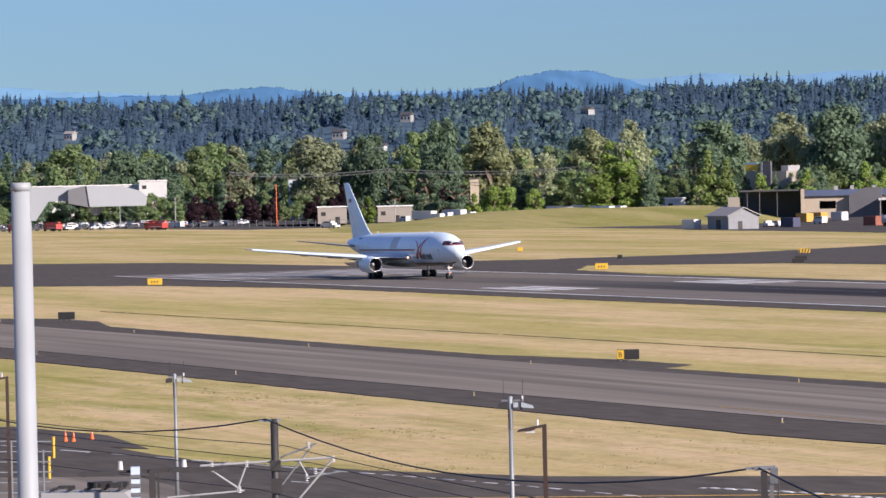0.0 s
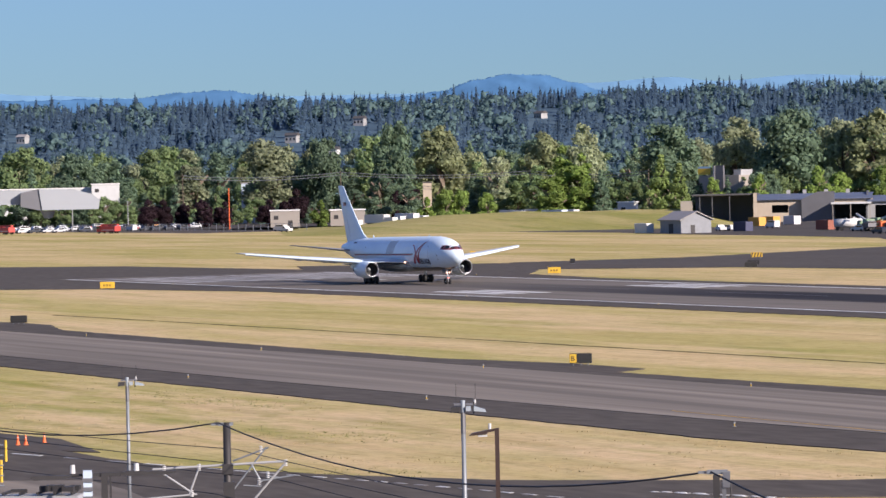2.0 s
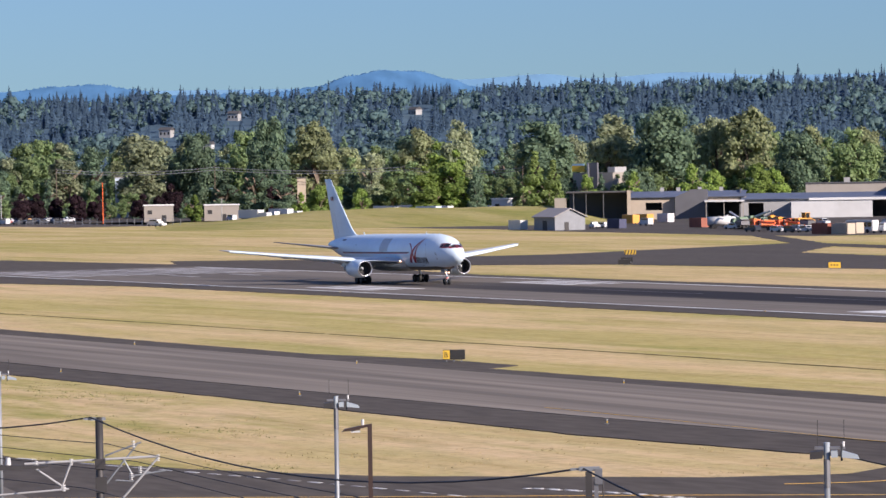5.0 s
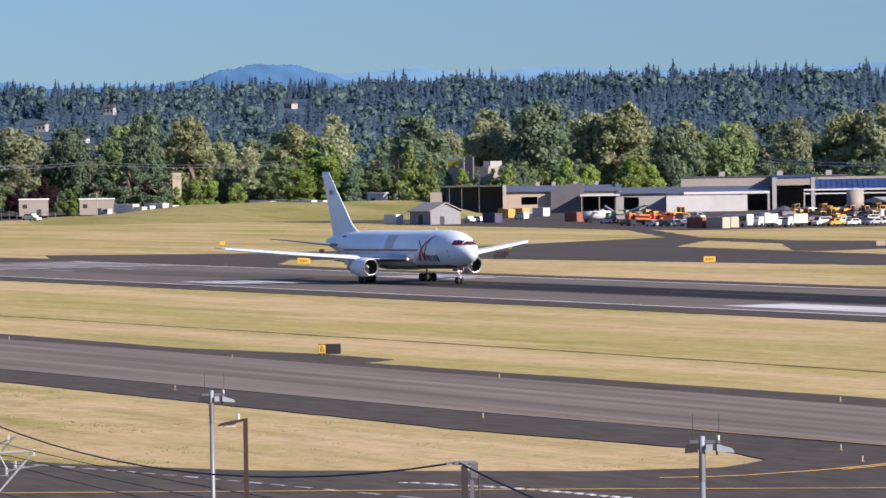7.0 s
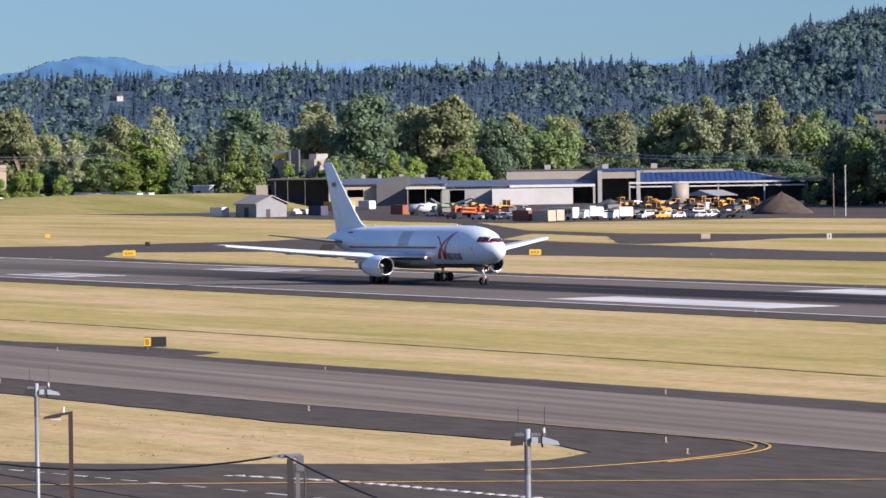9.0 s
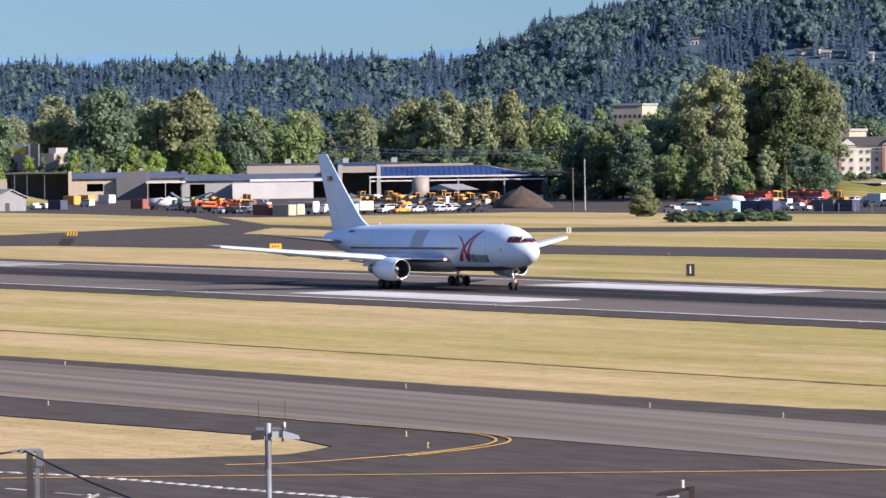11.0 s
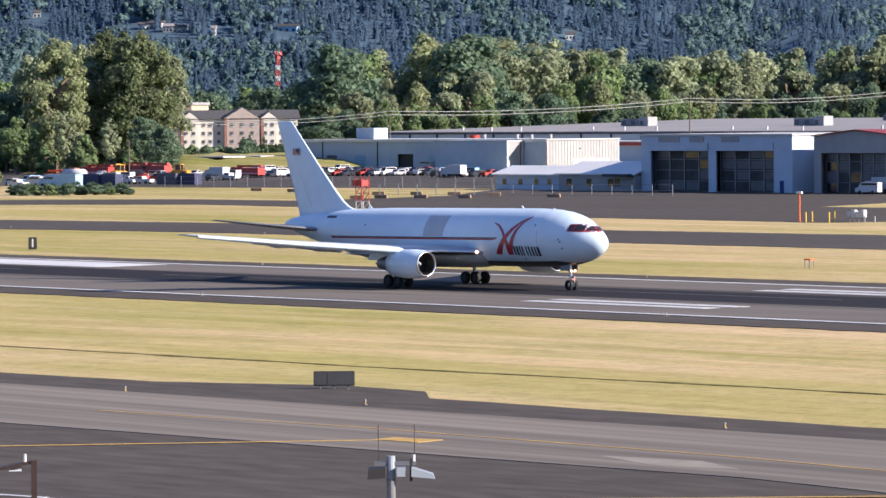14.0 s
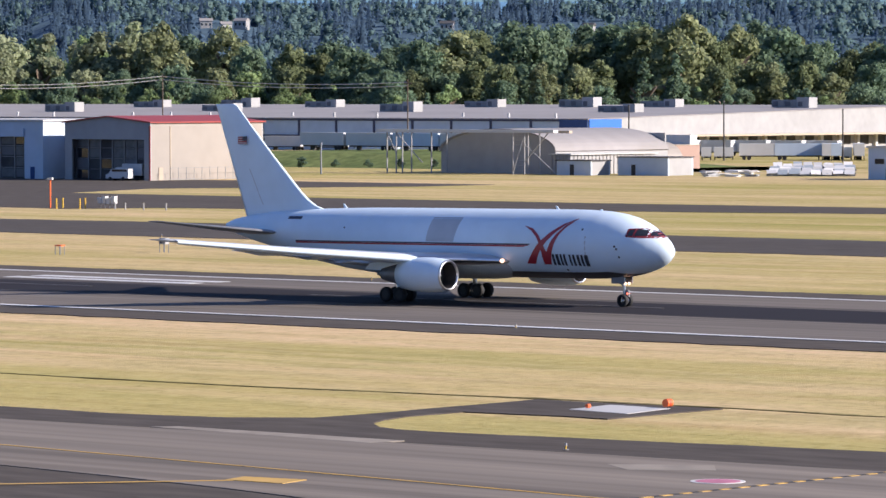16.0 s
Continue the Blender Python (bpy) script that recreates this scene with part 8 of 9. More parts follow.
tmp.matrix_basis = pose(0, 0, 0)
bpy.context.view_layer.update()
me = bpy.data.meshes.new_from_object(tmp.evaluated_get(bpy.context.evaluated_depsgraph_get()))
bpy.data.objects.remove(tmp)
me.materials.clear()
me.materials.append(BLACK)
ob = new("letter", me)
ob.parent, ob.matrix_basis = s, pose(-0.84, -0.185, 0.38, 90)
taxi_sign(-8, 112, TURN_S, 2.2, 0.9, TAXI_YELLOW, "yellow and black striped barrier board", stripes=True)
taxi_sign(540, -101, 48, 2.4, 0.85, BLACK, "wide black taxiway sign seen from behind", panels=((-1.15, -0.42, BACKS), (-0.38, 1.15, BACKS)))
s = thing("distance_sign", "black runway distance board with a white digit", "sign", "", pose(300.4, 41.1, 0.04, 0, 0, 57))
part("case", boxed(-0.5, 0.5, -0.15, 0.15, 0.1, 1.55, bevel=0.03), BLACK, s)
part("digit", boxed(-0.09, 0.09, -0.18, -0.152, 0.4, 1.35), WHITE, s, "white figure one")
s = thing("distance_sign", "small white board with a dark figure", "sign", "", pose(67.4, 173.7, 0.04, 0, 0, 57))
part("case", boxed(-0.42, 0.42, -0.1, 0.1, 0.1, 1.1), WHITE, s)
part("digit", boxed(-0.08, 0.08, -0.13, -0.102, 0.3, 0.9), BLACK, s)


def edge_light():
    v = thing("edge_light", "small white taxiway edge light on a stem", "light", "taxiway edge lights")
    part("base", tubed((0, 0, 0), (0, 0, 0.04), 0.12, n=10), GALV, v)
    part("stem", tubed((0, 0, 0.04), (0, 0, 0.2), 0.035, n=8), TAXI_YELLOW, v)
    part("lens", tubed((0, 0, 0.2), (0, 0, 0.32), 0.06, 0.045, n=8), CLAD, v)
    return v


light = None
for x, y in ((333, -139.5), (392, -140), (442, -139), (490, -137.5), (283, -113.5), (339, -114), (395, -114.5), (443, -113), (489, -110.5), (532, -136), (541, -140), (519, -111), (533, -111), (553, -109), (581, -108), (618, -106), (230, -113), (278, -139.5)):
    light = edge_light() if light is None else copy_thing(light, pose(x, y, 0.05))
    light.matrix_basis = pose(x, y, 0.05)
for k in range(14):
    copy_thing(light, pose(60 + 61 * k, -26.5, 0.05))
    copy_thing(light, pose(60 + 61 * k, 26.5, 0.05))
for k in range(6):
    copy_thing(light, pose(150 + 60 * k, 99, 0.05))

# radar hut and its red and white lattice mast
h = thing("equipment_hut", "red and white striped equipment hut", "hut", "", pose(336.6, 66.5, 0, 0, 0, 8))
part("body", boxed(-1.7, 1.7, -1.5, 1.5, 0.1, 2.75), WHITE, h)
part("roof", boxed(-1.8, 1.8, -1.6, 1.6, 2.75, 2.9), CLAD, h)
for k, (a, b) in enumerate(((-1.72, -1.1), (0.0, 0.55), (1.2, 1.72))):
    part("red_panel", boxed(a, b, -1.55, -1.5, 0.1, 2.75), RED_PAINT, h, "red stripe panel")
part("door", boxed(-1.0, -0.1, -1.56, -1.5, 0.1, 2.5), CLAD_BLUE, h, "grey door")
part("cabinet", boxed(-1.65, -1.15, -1.8, -1.55, 1.3, 2.0), WHITE, h)
part("cabinet", boxed(0.1, 0.5, -1.8, -1.55, 1.3, 2.0), WHITE, h)
for a, b, mat in ((-1.5, -0.9, RED_PAINT), (-0.9, 0.9, WHITE), (0.9, 1.5, RED_PAINT)):
    part("side_panel", boxed(1.7, 1.74, a, b, 0.1, 2.75), mat, h)
mast = thing("lattice_mast", "red and white lattice mast beside the hut", "mast", "", pose(332, 66.4, 0))
for lv in range(9):
    z0, z1 = lv * 0.95, lv * 0.95 + 0.95
    paint = RED_PAINT if lv // 3 % 2 == 0 else WHITE
    for sx in (-0.55, 0.55):
        for sy in (-0.55, 0.55):
            part("leg", tubed((sx, sy, z0), (sx, sy, z1), 0.05, n=6), paint, mast)
    for sy in (-0.55, 0.55):
        part("brace", tubed((-0.55, sy, z0), (0.55, sy, z1), 0.04, n=5), paint, mast)
        part("rung", tubed((-0.55, sy, z1), (0.55, sy, z1), 0.05, n=5), paint, mast)
part("head", boxed(-1.3, 0.5, -0.5, 0.5, 7.5, 8.2), RED_PAINT, mast, "red box at the mast head")
for x, y, c, label in ((343, 68.5, CLAD, "pale equipment box on four legs"), (423.9, 65, CLAD, "white equipment box on legs"), (420, 54, ORANGE, "orange-topped marker on thin legs")):
    e = thing("equipment_box", label, "equipment", "", pose(x, y, 0))
    for sx in (-0.35, 0.35):
        for sy in (-0.3, 0.3):
            part("leg", tubed((sx, sy, 0), (sx, sy, 0.9), 0.04, n=6), GALV, e)
    part("cabinet", boxed(-0.45, 0.45, -0.3, 0.3, 0.85, 1.5 if c is CLAD else 1.0), c, e)
    part("panel", boxed(-0.3, 0.0, -0.34, -0.3, 0.95, 1.35 if c is CLAD else 0.98), CLAD_DARK, e)
b = thing("beacon_pole", "orange pole with white lamps on top", "pole", "", pose(286, 182, 0))
part("pole", tubed((0, 0, 0), (0, 0, 4.0), 0.12, n=8), ORANGE, b)
part("lamp_head", boxed(-0.5, 0.5, -0.15, 0.15, 4.0, 4.35), WHITE, b)
for k, (x, y) in enumerate(((288.8, 180.5), (287.5, 183), (290.5, 184.5), (293, 181), (297, 184), (300.5, 182.5), (304, 182.6), (307, 184))):
    p = thing("bollard", "yellow bollard round the equipment stand", "bollard", "yellow bollards")
    part("post", tubed((x, y, 0), (x, y, 1.5 if k < 4 else 1.0), 0.11, n=8), TAXI_YELLOW if k < 4 else CLAD, p)
e = thing("equipment_rack", "cluster of white equipment cabinets on legs", "equipment", "", pose(293.5, 186, 0))
for k in range(4):
    part("cabinet", boxed(-1.8 + 0.9 * k, -1.1 + 0.9 * k, -0.3, 0.3, 0.7, 1.5 + 0.25 * (k % 2)), WHITE, e)
    part("leg", tubed((-1.4 + 0.9 * k, 0, 0), (-1.4 + 0.9 * k, 0, 0.8), 0.05, n=6), GALV, e)
e = thing("equipment_box", "yellow and white field box in the grass", "equipment", "", pose(297.6, 215.6, 0))
part("cabinet", boxed(-0.35, 0.35, -0.3, 0.3, 0.2, 1.2), WHITE, e)
part("stripe", boxed(-0.36, -0.1, -0.32, 0.3, 0.1, 1.0), TAXI_YELLOW, e)
for x, y, r in ((604.6, -81.5, 0.21), (602, -84.8, 0.11)):
    c = thing("marker_ball", "orange marker drum beside the concrete pad", "marker", "", pose(x, y, 0.1))
    part("drum", tubed((0, -r, r), (0, r, r), r, n=16), ORANGE, c)
    part("band", tubed((0, -r * 0.2, r), (0, r * 0.2, r), r * 1.02, n=16), RED_PAINT, c)
rng = random.Random(21)
barrier = None
for x, y in ((36, 292), (89, 258), (63, 284), (90, 263), (71, 287), (80, 289), (93, 288), (4, 299), (98, 266), (106, 270), (20, 296), (115, 284)):
    if barrier is None:
        barrier = thing("barrier_block", "weathered wooden barrier block on the grass", "barrier", "barrier blocks")
        part("block", boxed(-1.3, 1.3, -0.3, 0.3, 0, 0.6, bevel=0.06), material("weathered_timber", (0.25, 0.17, 0.11), 0.85, vary=0.2), barrier)
        part("cap", boxed(-1.2, 1.2, -0.2, 0.2, 0.6, 0.66), TAN, barrier)
    else:
        barrier = copy_thing(barrier, pose(0, 0, 0))
    barrier.matrix_basis = pose(x, y, 0, 0, 0, rng.uniform(10, 40))


def fence_line(x0, y0, x1, y1, n, h, label):
    f = thing("fence", label, "fence")
    for k in range(n + 1):
        x, y = x0 + (x1 - x0) * k / n, y0 + (y1 - y0) * k / n
        part("post", tubed((x, y, 0), (x, y, h), 0.09, n=6), GALV, f)
    for z in (h - 0.05, h * 0.5, 0.2):
        part("rail", tubed((x0, y0, z), (x1, y1, z), 0.035, n=5), GALV, f)


fence_line(-60, 322, 60, 350, 26, 2.4, "chain-link fence before the car park")
fence_line(60, 282, 130, 300, 16, 2.2, "dark wire fence on the grass")
fence_line(-850, 232, -640, 262, 40, 2.4, "perimeter fence by the far car park")

# ---- the near side: lamp posts, catenary masts, cables ----
MAST = material("off_white_mast_paint", (0.31, 0.33, 0.35), 0.55, vary=0.08)


def lamp_post(b, d, z):
    x, y = polar(b, d)
    v = thing("lamp_post", "grey lamp post with two floodlights and aerials", "street lamp", "double lamp posts", pose(x, y, 0, 0, 0, -b - 0))
    part("pole", tubed((0, 0, 0), (0, 0, z - 0.45), 0.095, 0.07, n=12), GALV, v, "grey steel pole", True)
    part("collar", tubed((0, 0, z - 1.1), (0, 0, z - 0.4), 0.082, n=12), DULL, v)
    part("cap", tubed((0, 0, z - 0.45), (0, 0, z), 0.075, n=12), FLOOD, v)
    part("cross_arm", boxed(-0.3, 0.45, -0.04, 0.04, z - 0.17, z - 0.1), DULL, v)
    part("floodlight", profile(bmesh.new(), [(-0.42, z - 0.40), (-0.1, z - 0.38), (-0.1, z - 0.2), (-0.4, z - 0.22)], -0.22, 0.22), DARK_STEEL, v, "dark floodlight housing")
    part("floodlight", profile(bmesh.new(), [(0.36, z - 0.36), (0.78, z - 0.40), (0.74, z - 0.32), (0.36, z - 0.20)], -0.2, 0.2), FLOOD, v, "pale blue-grey floodlight housing")
    part("bracket", boxed(0.33, 0.38, -0.04, 0.04, z - 0.45, z - 0.05), DARK_STEEL, v)
    part("lamp_glass", boxed(0.1, 0.26, -0.15, 0.15, z - 0.36, z - 0.2), FLOOD, v)
    part("sensor", tubed((0.4, 0, z - 0.1), (0.4, 0, z + 0.02), 0.035, n=8), WHITE, v)
    for xx in (-0.22, 0.42):
        part("aerial", tubed((xx, 0, z - 0.15), (xx, 0, z + 0.55), 0.008, n=5), DARK_STEEL, v)


for b, d in ((-71.559, 205), (-67.315, 150), (-61.108, 110), (-51.224, 80)):
    k = {-71.559: 0.04247, -67.315: 0.0493, -61.108: 0.0611, -51.224: 0.0764}[b]
    lamp_post(b, d, EYE[2] - k * d)


def bronze_lamp(b, d, z):
    x, y = polar(b, d)
    v = thing("street_lamp", "dark bronze street lamp with a flat arm head", "street lamp", "bronze street lamps", pose(x, y, 0, 0, 0, -b))
    part("pole", boxed(-0.07, 0.07, -0.07, 0.07, 0, z), BROWN_POLE, v)
    part("arm", profile(bmesh.new(), [(-0.35, z - 0.14), (0.07, z - 0.06), (0.07, z + 0.02), (-0.35, z - 0.05)], -0.05, 0.05), BROWN_POLE, v)
    part("head", profile(bmesh.new(), [(-0.88, z - 0.22), (-0.3, z - 0.16), (-0.3, z - 0.04), (-0.8, z - 0.14)], -0.18, 0.18), BROWN_POLE, v, "flat bronze lamp head")
    part("lens", boxed(-0.6, -0.3, -0.13, 0.13, z - 0.25, z - 0.2), WHITE, v, "white lamp lens")
    part("sensor", tubed((-0.22, 0, z - 0.05), (-0.22, 0, z + 0.16), 0.045, n=8), WHITE, v)


for b, d, z in ((-73.674, 200, 7.86), (-66.891, 143, 8.32), (-55.745, 110, 7.88)):
    bronze_lamp(b, d, z)


def insulator(bm, a, b):
    a, b = Vector(a), Vector(b)
    for k in range(4):
        tube(bm, a + (b - a) * (k + 0.1) / 4, a + (b - a) * (k + 0.55) / 4, 0.07, n=8)


def catenary_mast(b, d, z, full):
    x, y = polar(b, d)
    v = thing("catenary_mast", "dark steel railway mast with pale cantilever arms", "catenary mast", "", pose(x, y, 0, 0, 0, -b))
    if full:
        part("pole", tubed((0, 0, 0), (0, 0, z), 0.15, n=14), DARK_STEEL, v, "", True)
    else:
        part("pole", boxed(-0.17, 0.02, -0.12, 0.12, 0, z - 0.15), DARK_STEEL, v)
        part("pole", boxed(0.08, 0.2, -0.1, 0.1, 0, z - 0.35), DULL, v)
    part("cap", boxed(-0.35, 0.25, -0.1, 0.1, z - 0.12, z), GALV, v)
    part("feeder_bracket", boxed(-0.6, 0.0, -0.04, 0.04, z - 0.1, z - 0.03), GALV, v)
    tubes = [((-2.9, -1.75), (2.3, -1.55), 0.05), ((0.2, -1.5), (1.6, -1.0), 0.035), ((1.5, -1.0), (0.1, -2.75), 0.035), ((0.9, -1.6), (1.3, -2.35), 0.035), ((0.2, -3.9), (2.25, -1.6), 0.045), ((1.2, -2.3), (2.6, -2.1), 0.035), ((1.5, -2.1), (2.1, -2.2), 0.03),
             ((-2.6, -1.85), (-1.3, -2.75), 0.04), ((-1.1, -1.7), (-1.5, -2.75), 0.04), ((-4.2, -2.95), (-1.2, -2.75), 0.04), ((-3.6, -3.35), (-2.4, -3.3), 0.035), ((0.6, -2.45), (1.3, -2.5), 0.03)]
    if not full:
        tubes = [((0.2, -1.95), (1.9, -1.35), 0.05), ((0.9, -2.3), (1.6, -1.5), 0.05), ((-0.6, -1.9), (0.2, -1.95), 0.04), ((0.1, -2.6), (3.0, -2.2), 0.04)]
    for a, c, r in tubes:
        arm = part("cantilever_tube", tubed((a[0], 0, z + a[1]), (c[0], 0, z + c[1]), r, n=8), CLAD if r > 0.035 else GALV, v, "pale cantilever tube")
    for px, pz in (((-1.1, -1.7), (-2.45, -1.75), (0.05, -1.7), (1.2, -2.3), (1.55, -2.05), (1.3, -1.05), (-1.4, -2.7), (2.25, -1.6)) if full else ((1.6, -1.45), (0.3, -2.6))):
        bm = bmesh.new()
        insulator(bm, (px, -0.02, z + pz - 0.14), (px, 0.02, z + pz + 0.14))
        part("insulator", bm, WHITE, v, "white ribbed insulator")
    if full:
        part("clamp", boxed(-0.2, 0.22, -0.2, 0.2, z - 2.0, z - 1.6), DARK_STEEL, v)
        part("clamp", boxed(-0.18, 0.26, -0.2, 0.2, z - 2.9, z - 2.3), DARK_STEEL, v)
    else:
        part("transformer", boxed(0.1, 0.32, -0.15, 0.15, z - 0.5, z - 0.05), DULL, v)
        part("down_cable", tubed((0.33, 0, z - 0.4), (0.38, 0, z - 3.2), 0.025, n=6), WIRE, v)
    return (x, y, z)


catenary_mast(-70.314, 175, 7.0, True)
catenary_mast(-64.09, 130, 7.72, False)


def cable(name, pts, sag, r, label, n=14, mat=None):
    """A hanging cable through points, sagging between each two."""
    bm = bmesh.new()
    chain = []
    for a, b in zip(pts, pts[1:]):
        for k in range(n):
            t = k / n
            chain.append((a[0] + (b[0] - a[0]) * t, a[1] + (b[1] - a[1]) * t, a[2] + (b[2] - a[2]) * t - 4 * sag * t * (1 - t)))
    chain.append(pts[-1])
    path_tube(bm, chain, r, 5)
    return tagged(part(name, bm, mat or WIRE), label, "cable", "overhead cables")


def ahead(b, d, z):
    return (*polar(b, d), z)


cable("overhead_cable", [ahead(-76.5, 225, 9.2), ahead(-70.42, 175, 7.0)], 2.1, 0.03, "black sagging feeder cable between masts")
cable("overhead_cable", [ahead(-70.42, 175, 7.0), ahead(-64.2, 130, 7.68), ahead(-56.0, 95, 7.6)], 1.25, 0.03, "black sagging feeder cable between masts")
for off, z, s in ((0.0, 5.9, 0.3), (0.35, 5.2, 0.2), (0.5, 4.7, 0.25), (-0.3, 4.2, 0.2)):
    cable("overhead_cable", [ahead(-76.5 + off, 228, z + 0.6), ahead(-70.2 + off, 176, z), ahead(-63.8 + off, 131, z - 0.2), ahead(-56 + off, 98, z - 0.8)], s, 0.016, "thin black overhead wire by the tracks")

# white mast with bracket and housing, close to the camera
v = thing("camera_mast", "white round mast with bracket arm and large housing", "mast", "", pose(*polar(-73.44, 60), 0, 0, 0, 73.44))
part("pole", tubed((0, 0, 0), (0, 0, 16.22), 0.155, 0.132, n=24), MAST, v, "thick white tapering pole", True)
part("cap", tubed((0, 0, 16.2), (0, 0, 16.31), 0.142, 0.125, n=24), MAST, v, "", True)
part("arm", profile(bmesh.new(), [(0.12, 15.80), (0.19, 15.80), (0.36, 16.05), (0.86, 16.05), (0.9, 16.22), (0.12, 16.25)], -0.06, 0.06), MAST, v, "white bracket arm")
part("housing", profile(bmesh.new(), [(0.9, 15.97), (1.64, 15.97), (1.66, 16.09), (1.56, 16.17), (1.3, 16.24), (0.86, 16.25)], -0.22, 0.22), MAST, v, "white sloping housing")
part("housing_back", profile(bmesh.new(), [(0.62, 16.02), (0.9, 15.96), (0.86, 16.25), (0.62, 16.2)], -0.2, 0.2), DULL, v)
part("dome", tubed((0.98, 0, 15.86), (0.98, 0, 15.96), 0.05, 0.1, n=14), MAST, v)

for x, y in ((475.1, -180.4), (475.5, -180.0), (474.6, -178.5)):
    c = thing("traffic_cone", "orange traffic cone with white band", "cone", "traffic cones", pose(x, y, 0.05) @ Matrix.Diagonal((0.68, 0.68, 0.68, 1)))
    part("foot", boxed(-0.2, 0.2, -0.2, 0.2, 0, 0.05), ORANGE, c)
    part("cone", tubed((0, 0, 0.05), (0, 0, 0.95), 0.2, 0.04, n=12), ORANGE, c)
    part("band", tubed((0, 0, 0.5), (0, 0, 0.7), 0.118, 0.085, n=12), WHITE, c)
for x, y in ((490.9, -186), (509.4, -191.9), (511, -193.5)):
    p = thing("bollard", "yellow bollard beside the service road", "bollard", "yellow bollards")
    part("post", tubed((x, y, 0), (x, y, 1.3), 0.09, n=8), TAXI_YELLOW, p)
structure("service_pad", prism(bmesh.new(), [(455, -184), (478, -182), (486, -178.5), (470, -176), (455, -178)], -0.2, 0.03), ASPHALT, "small asphalt pad with cones")
structure("service_paving", prism(bmesh.new(), [(505, -196), (511, -187.4), (520, -188.2), (530, -190), (560, -200), (560, -230), (505, -230)], -0.2, 0.07), CONCRETE, "pale concrete paving by the tracks")
rack = thing("pipe_rack", "grey steel frame of pipes beside the mast", "frame", "", pose(*polar(-73.72, 215), 0, 0, 0, 73.7))
for k in range(5):
    part("upright", tubed((-1.2 + 0.75 * k, 0, 0), (-1.2 + 0.75 * k, 0, 4.5 - 0.2 * k), 0.05, n=6), GALV, rack)
for k in range(7):
    part("cross_bar", tubed((-1.4, 0, 1.2 + 0.5 * k), (2.2, 0, 1.2 + 0.48 * k), 0.035, n=6), GALV, rack)
wallp = thing("duct_stack", "grey louvred duct and dark box columns", "duct", "", pose(*polar(-72.0, 170), 0, 0, 0, 72.0))
part("duct", boxed(-0.42, -0.08, -0.2, 0.2, 0, 5.6), CLAD_BLUE, wallp)
for k in range(8):
    part("louvre", boxed(-0.44, -0.06, -0.26, -0.2, 2.8 + 0.34 * k, 2.94 + 0.34 * k), CLAD_DARK, wallp)
part("column", boxed(0.25, 0.5, -0.15, 0.15, 0, 5.5), DARK_STEEL, wallp)
part("column", boxed(0.56, 0.64, -0.1, 0.1, 0, 5.4), DARK_STEEL, wallp)
part("cross_beam", boxed(-0.1, 1.0, -0.1, 0.1, 5.36, 5.5), DARK_STEEL, wallp)
for x0, x1, z in ((-2.4, -0.85, 5.38), (1.0, 3.05, 5.46)):
    part("lamp_head", profile(bmesh.new(), [(x0, z - 0.02), (x0 + 0.15, z - 0.11), (x1 - 0.3, z - 0.08), (x1, z - 0.02), (x1, z + 0.04), (x0 + 0.3, z + 0.09), (x0 + 0.05, z + 0.06)], -0.14, 0.14), DARK_STEEL, wallp, "long dark street lamp head")
part("lamp_arm", tubed((-0.9, 0, 5.42), (1.1, 0, 5.48), 0.05, n=8), DARK_STEEL, wallp)
for x in (-0.81, 1.58):
    part("lamp_globe", tubed((x, 0, 5.5), (x, 0, 5.82), 0.11, 0.085, n=10), WHITE, wallp)

# utility poles and lines beyond the yards
def utility_line(pts, label, wire):
    for b, d, h in pts:
        p = thing("utility_pole", label, "utility pole", "utility poles")
        x, y = polar(b, d)
        part("pole", tubed((x, y, 0), (x, y, h), 0.22, 0.14, n=8), BARK, p)
        part("cross_arm", boxed(x - 1.3, x + 1.3, y - 0.1, y + 0.1, h - 1.2, h - 0.95), BARK, p)
    for off in (0.0, -1.0):
        cable("power_line", [(*polar(b, d), h - 0.8 + off) for b, d, h in pts], 1.4, 0.11, "sagging power line beside the trees", 8, wire)


utility_line([(-60.2, 1480, 17), (-57.3, 1380, 16), (-54.0, 1350, 15), (-51.2, 1330, 17), (-47.4, 1330, 20), (-44.6, 1330, 22), (-41.5, 1250, 20)], "wooden utility pole with crossarm beside the trees", ROOF_WHITE)
utility_line([(-70.8, 1700, 20), (-68.8, 1700, 20), (-66.4, 1690, 19), (-64.9, 1640, 18)], "wooden utility pole beside the car park", GALV)
for b, d, h, mat, label in ((-70.22, 1575, 14, ORANGE, "tall orange-red marker pole"), (-68.72, 1540, 8, CLAD, "pale steel pole beside the trucks"), (-57.05, 1090, 12, CLAD, "pale steel pole at the yard edge"), (-57.2, 1090, 10, BARK, "wooden post at the yard edge"), (-54.5, 1150, 9, BARK, "wooden post in the storage yard"),
                            (-71.5, 1640, 10, CLAD, "pale steel pole in the car park"), (-72.2, 1640, 9, CLAD, "pale steel pole in the car park"), (-46.2, 905, 5, GALV, "grey steel post by the hangar"), (-42.6, 905, 6, GALV, "grey steel post by the bank"), (-37.5, 1080, 14, DARK_STEEL, "tall dark lamp pole by the docks"), (-38.7, 1090, 13, DARK_STEEL, "tall dark lamp pole by the docks"), (-36.0, 1060, 12, DARK_STEEL, "tall dark lamp pole by the docks")):
    p = thing("steel_pole", label, "pole")
    x, y = polar(b, d)
    part("pole", tubed((x, y, 0), (x, y, h), 0.2, 0.15, n=8), mat, p)
    part("tip", tubed((x, y, h), (x, y, h + 0.3), 0.25, 0.2, n=8), mat, p)
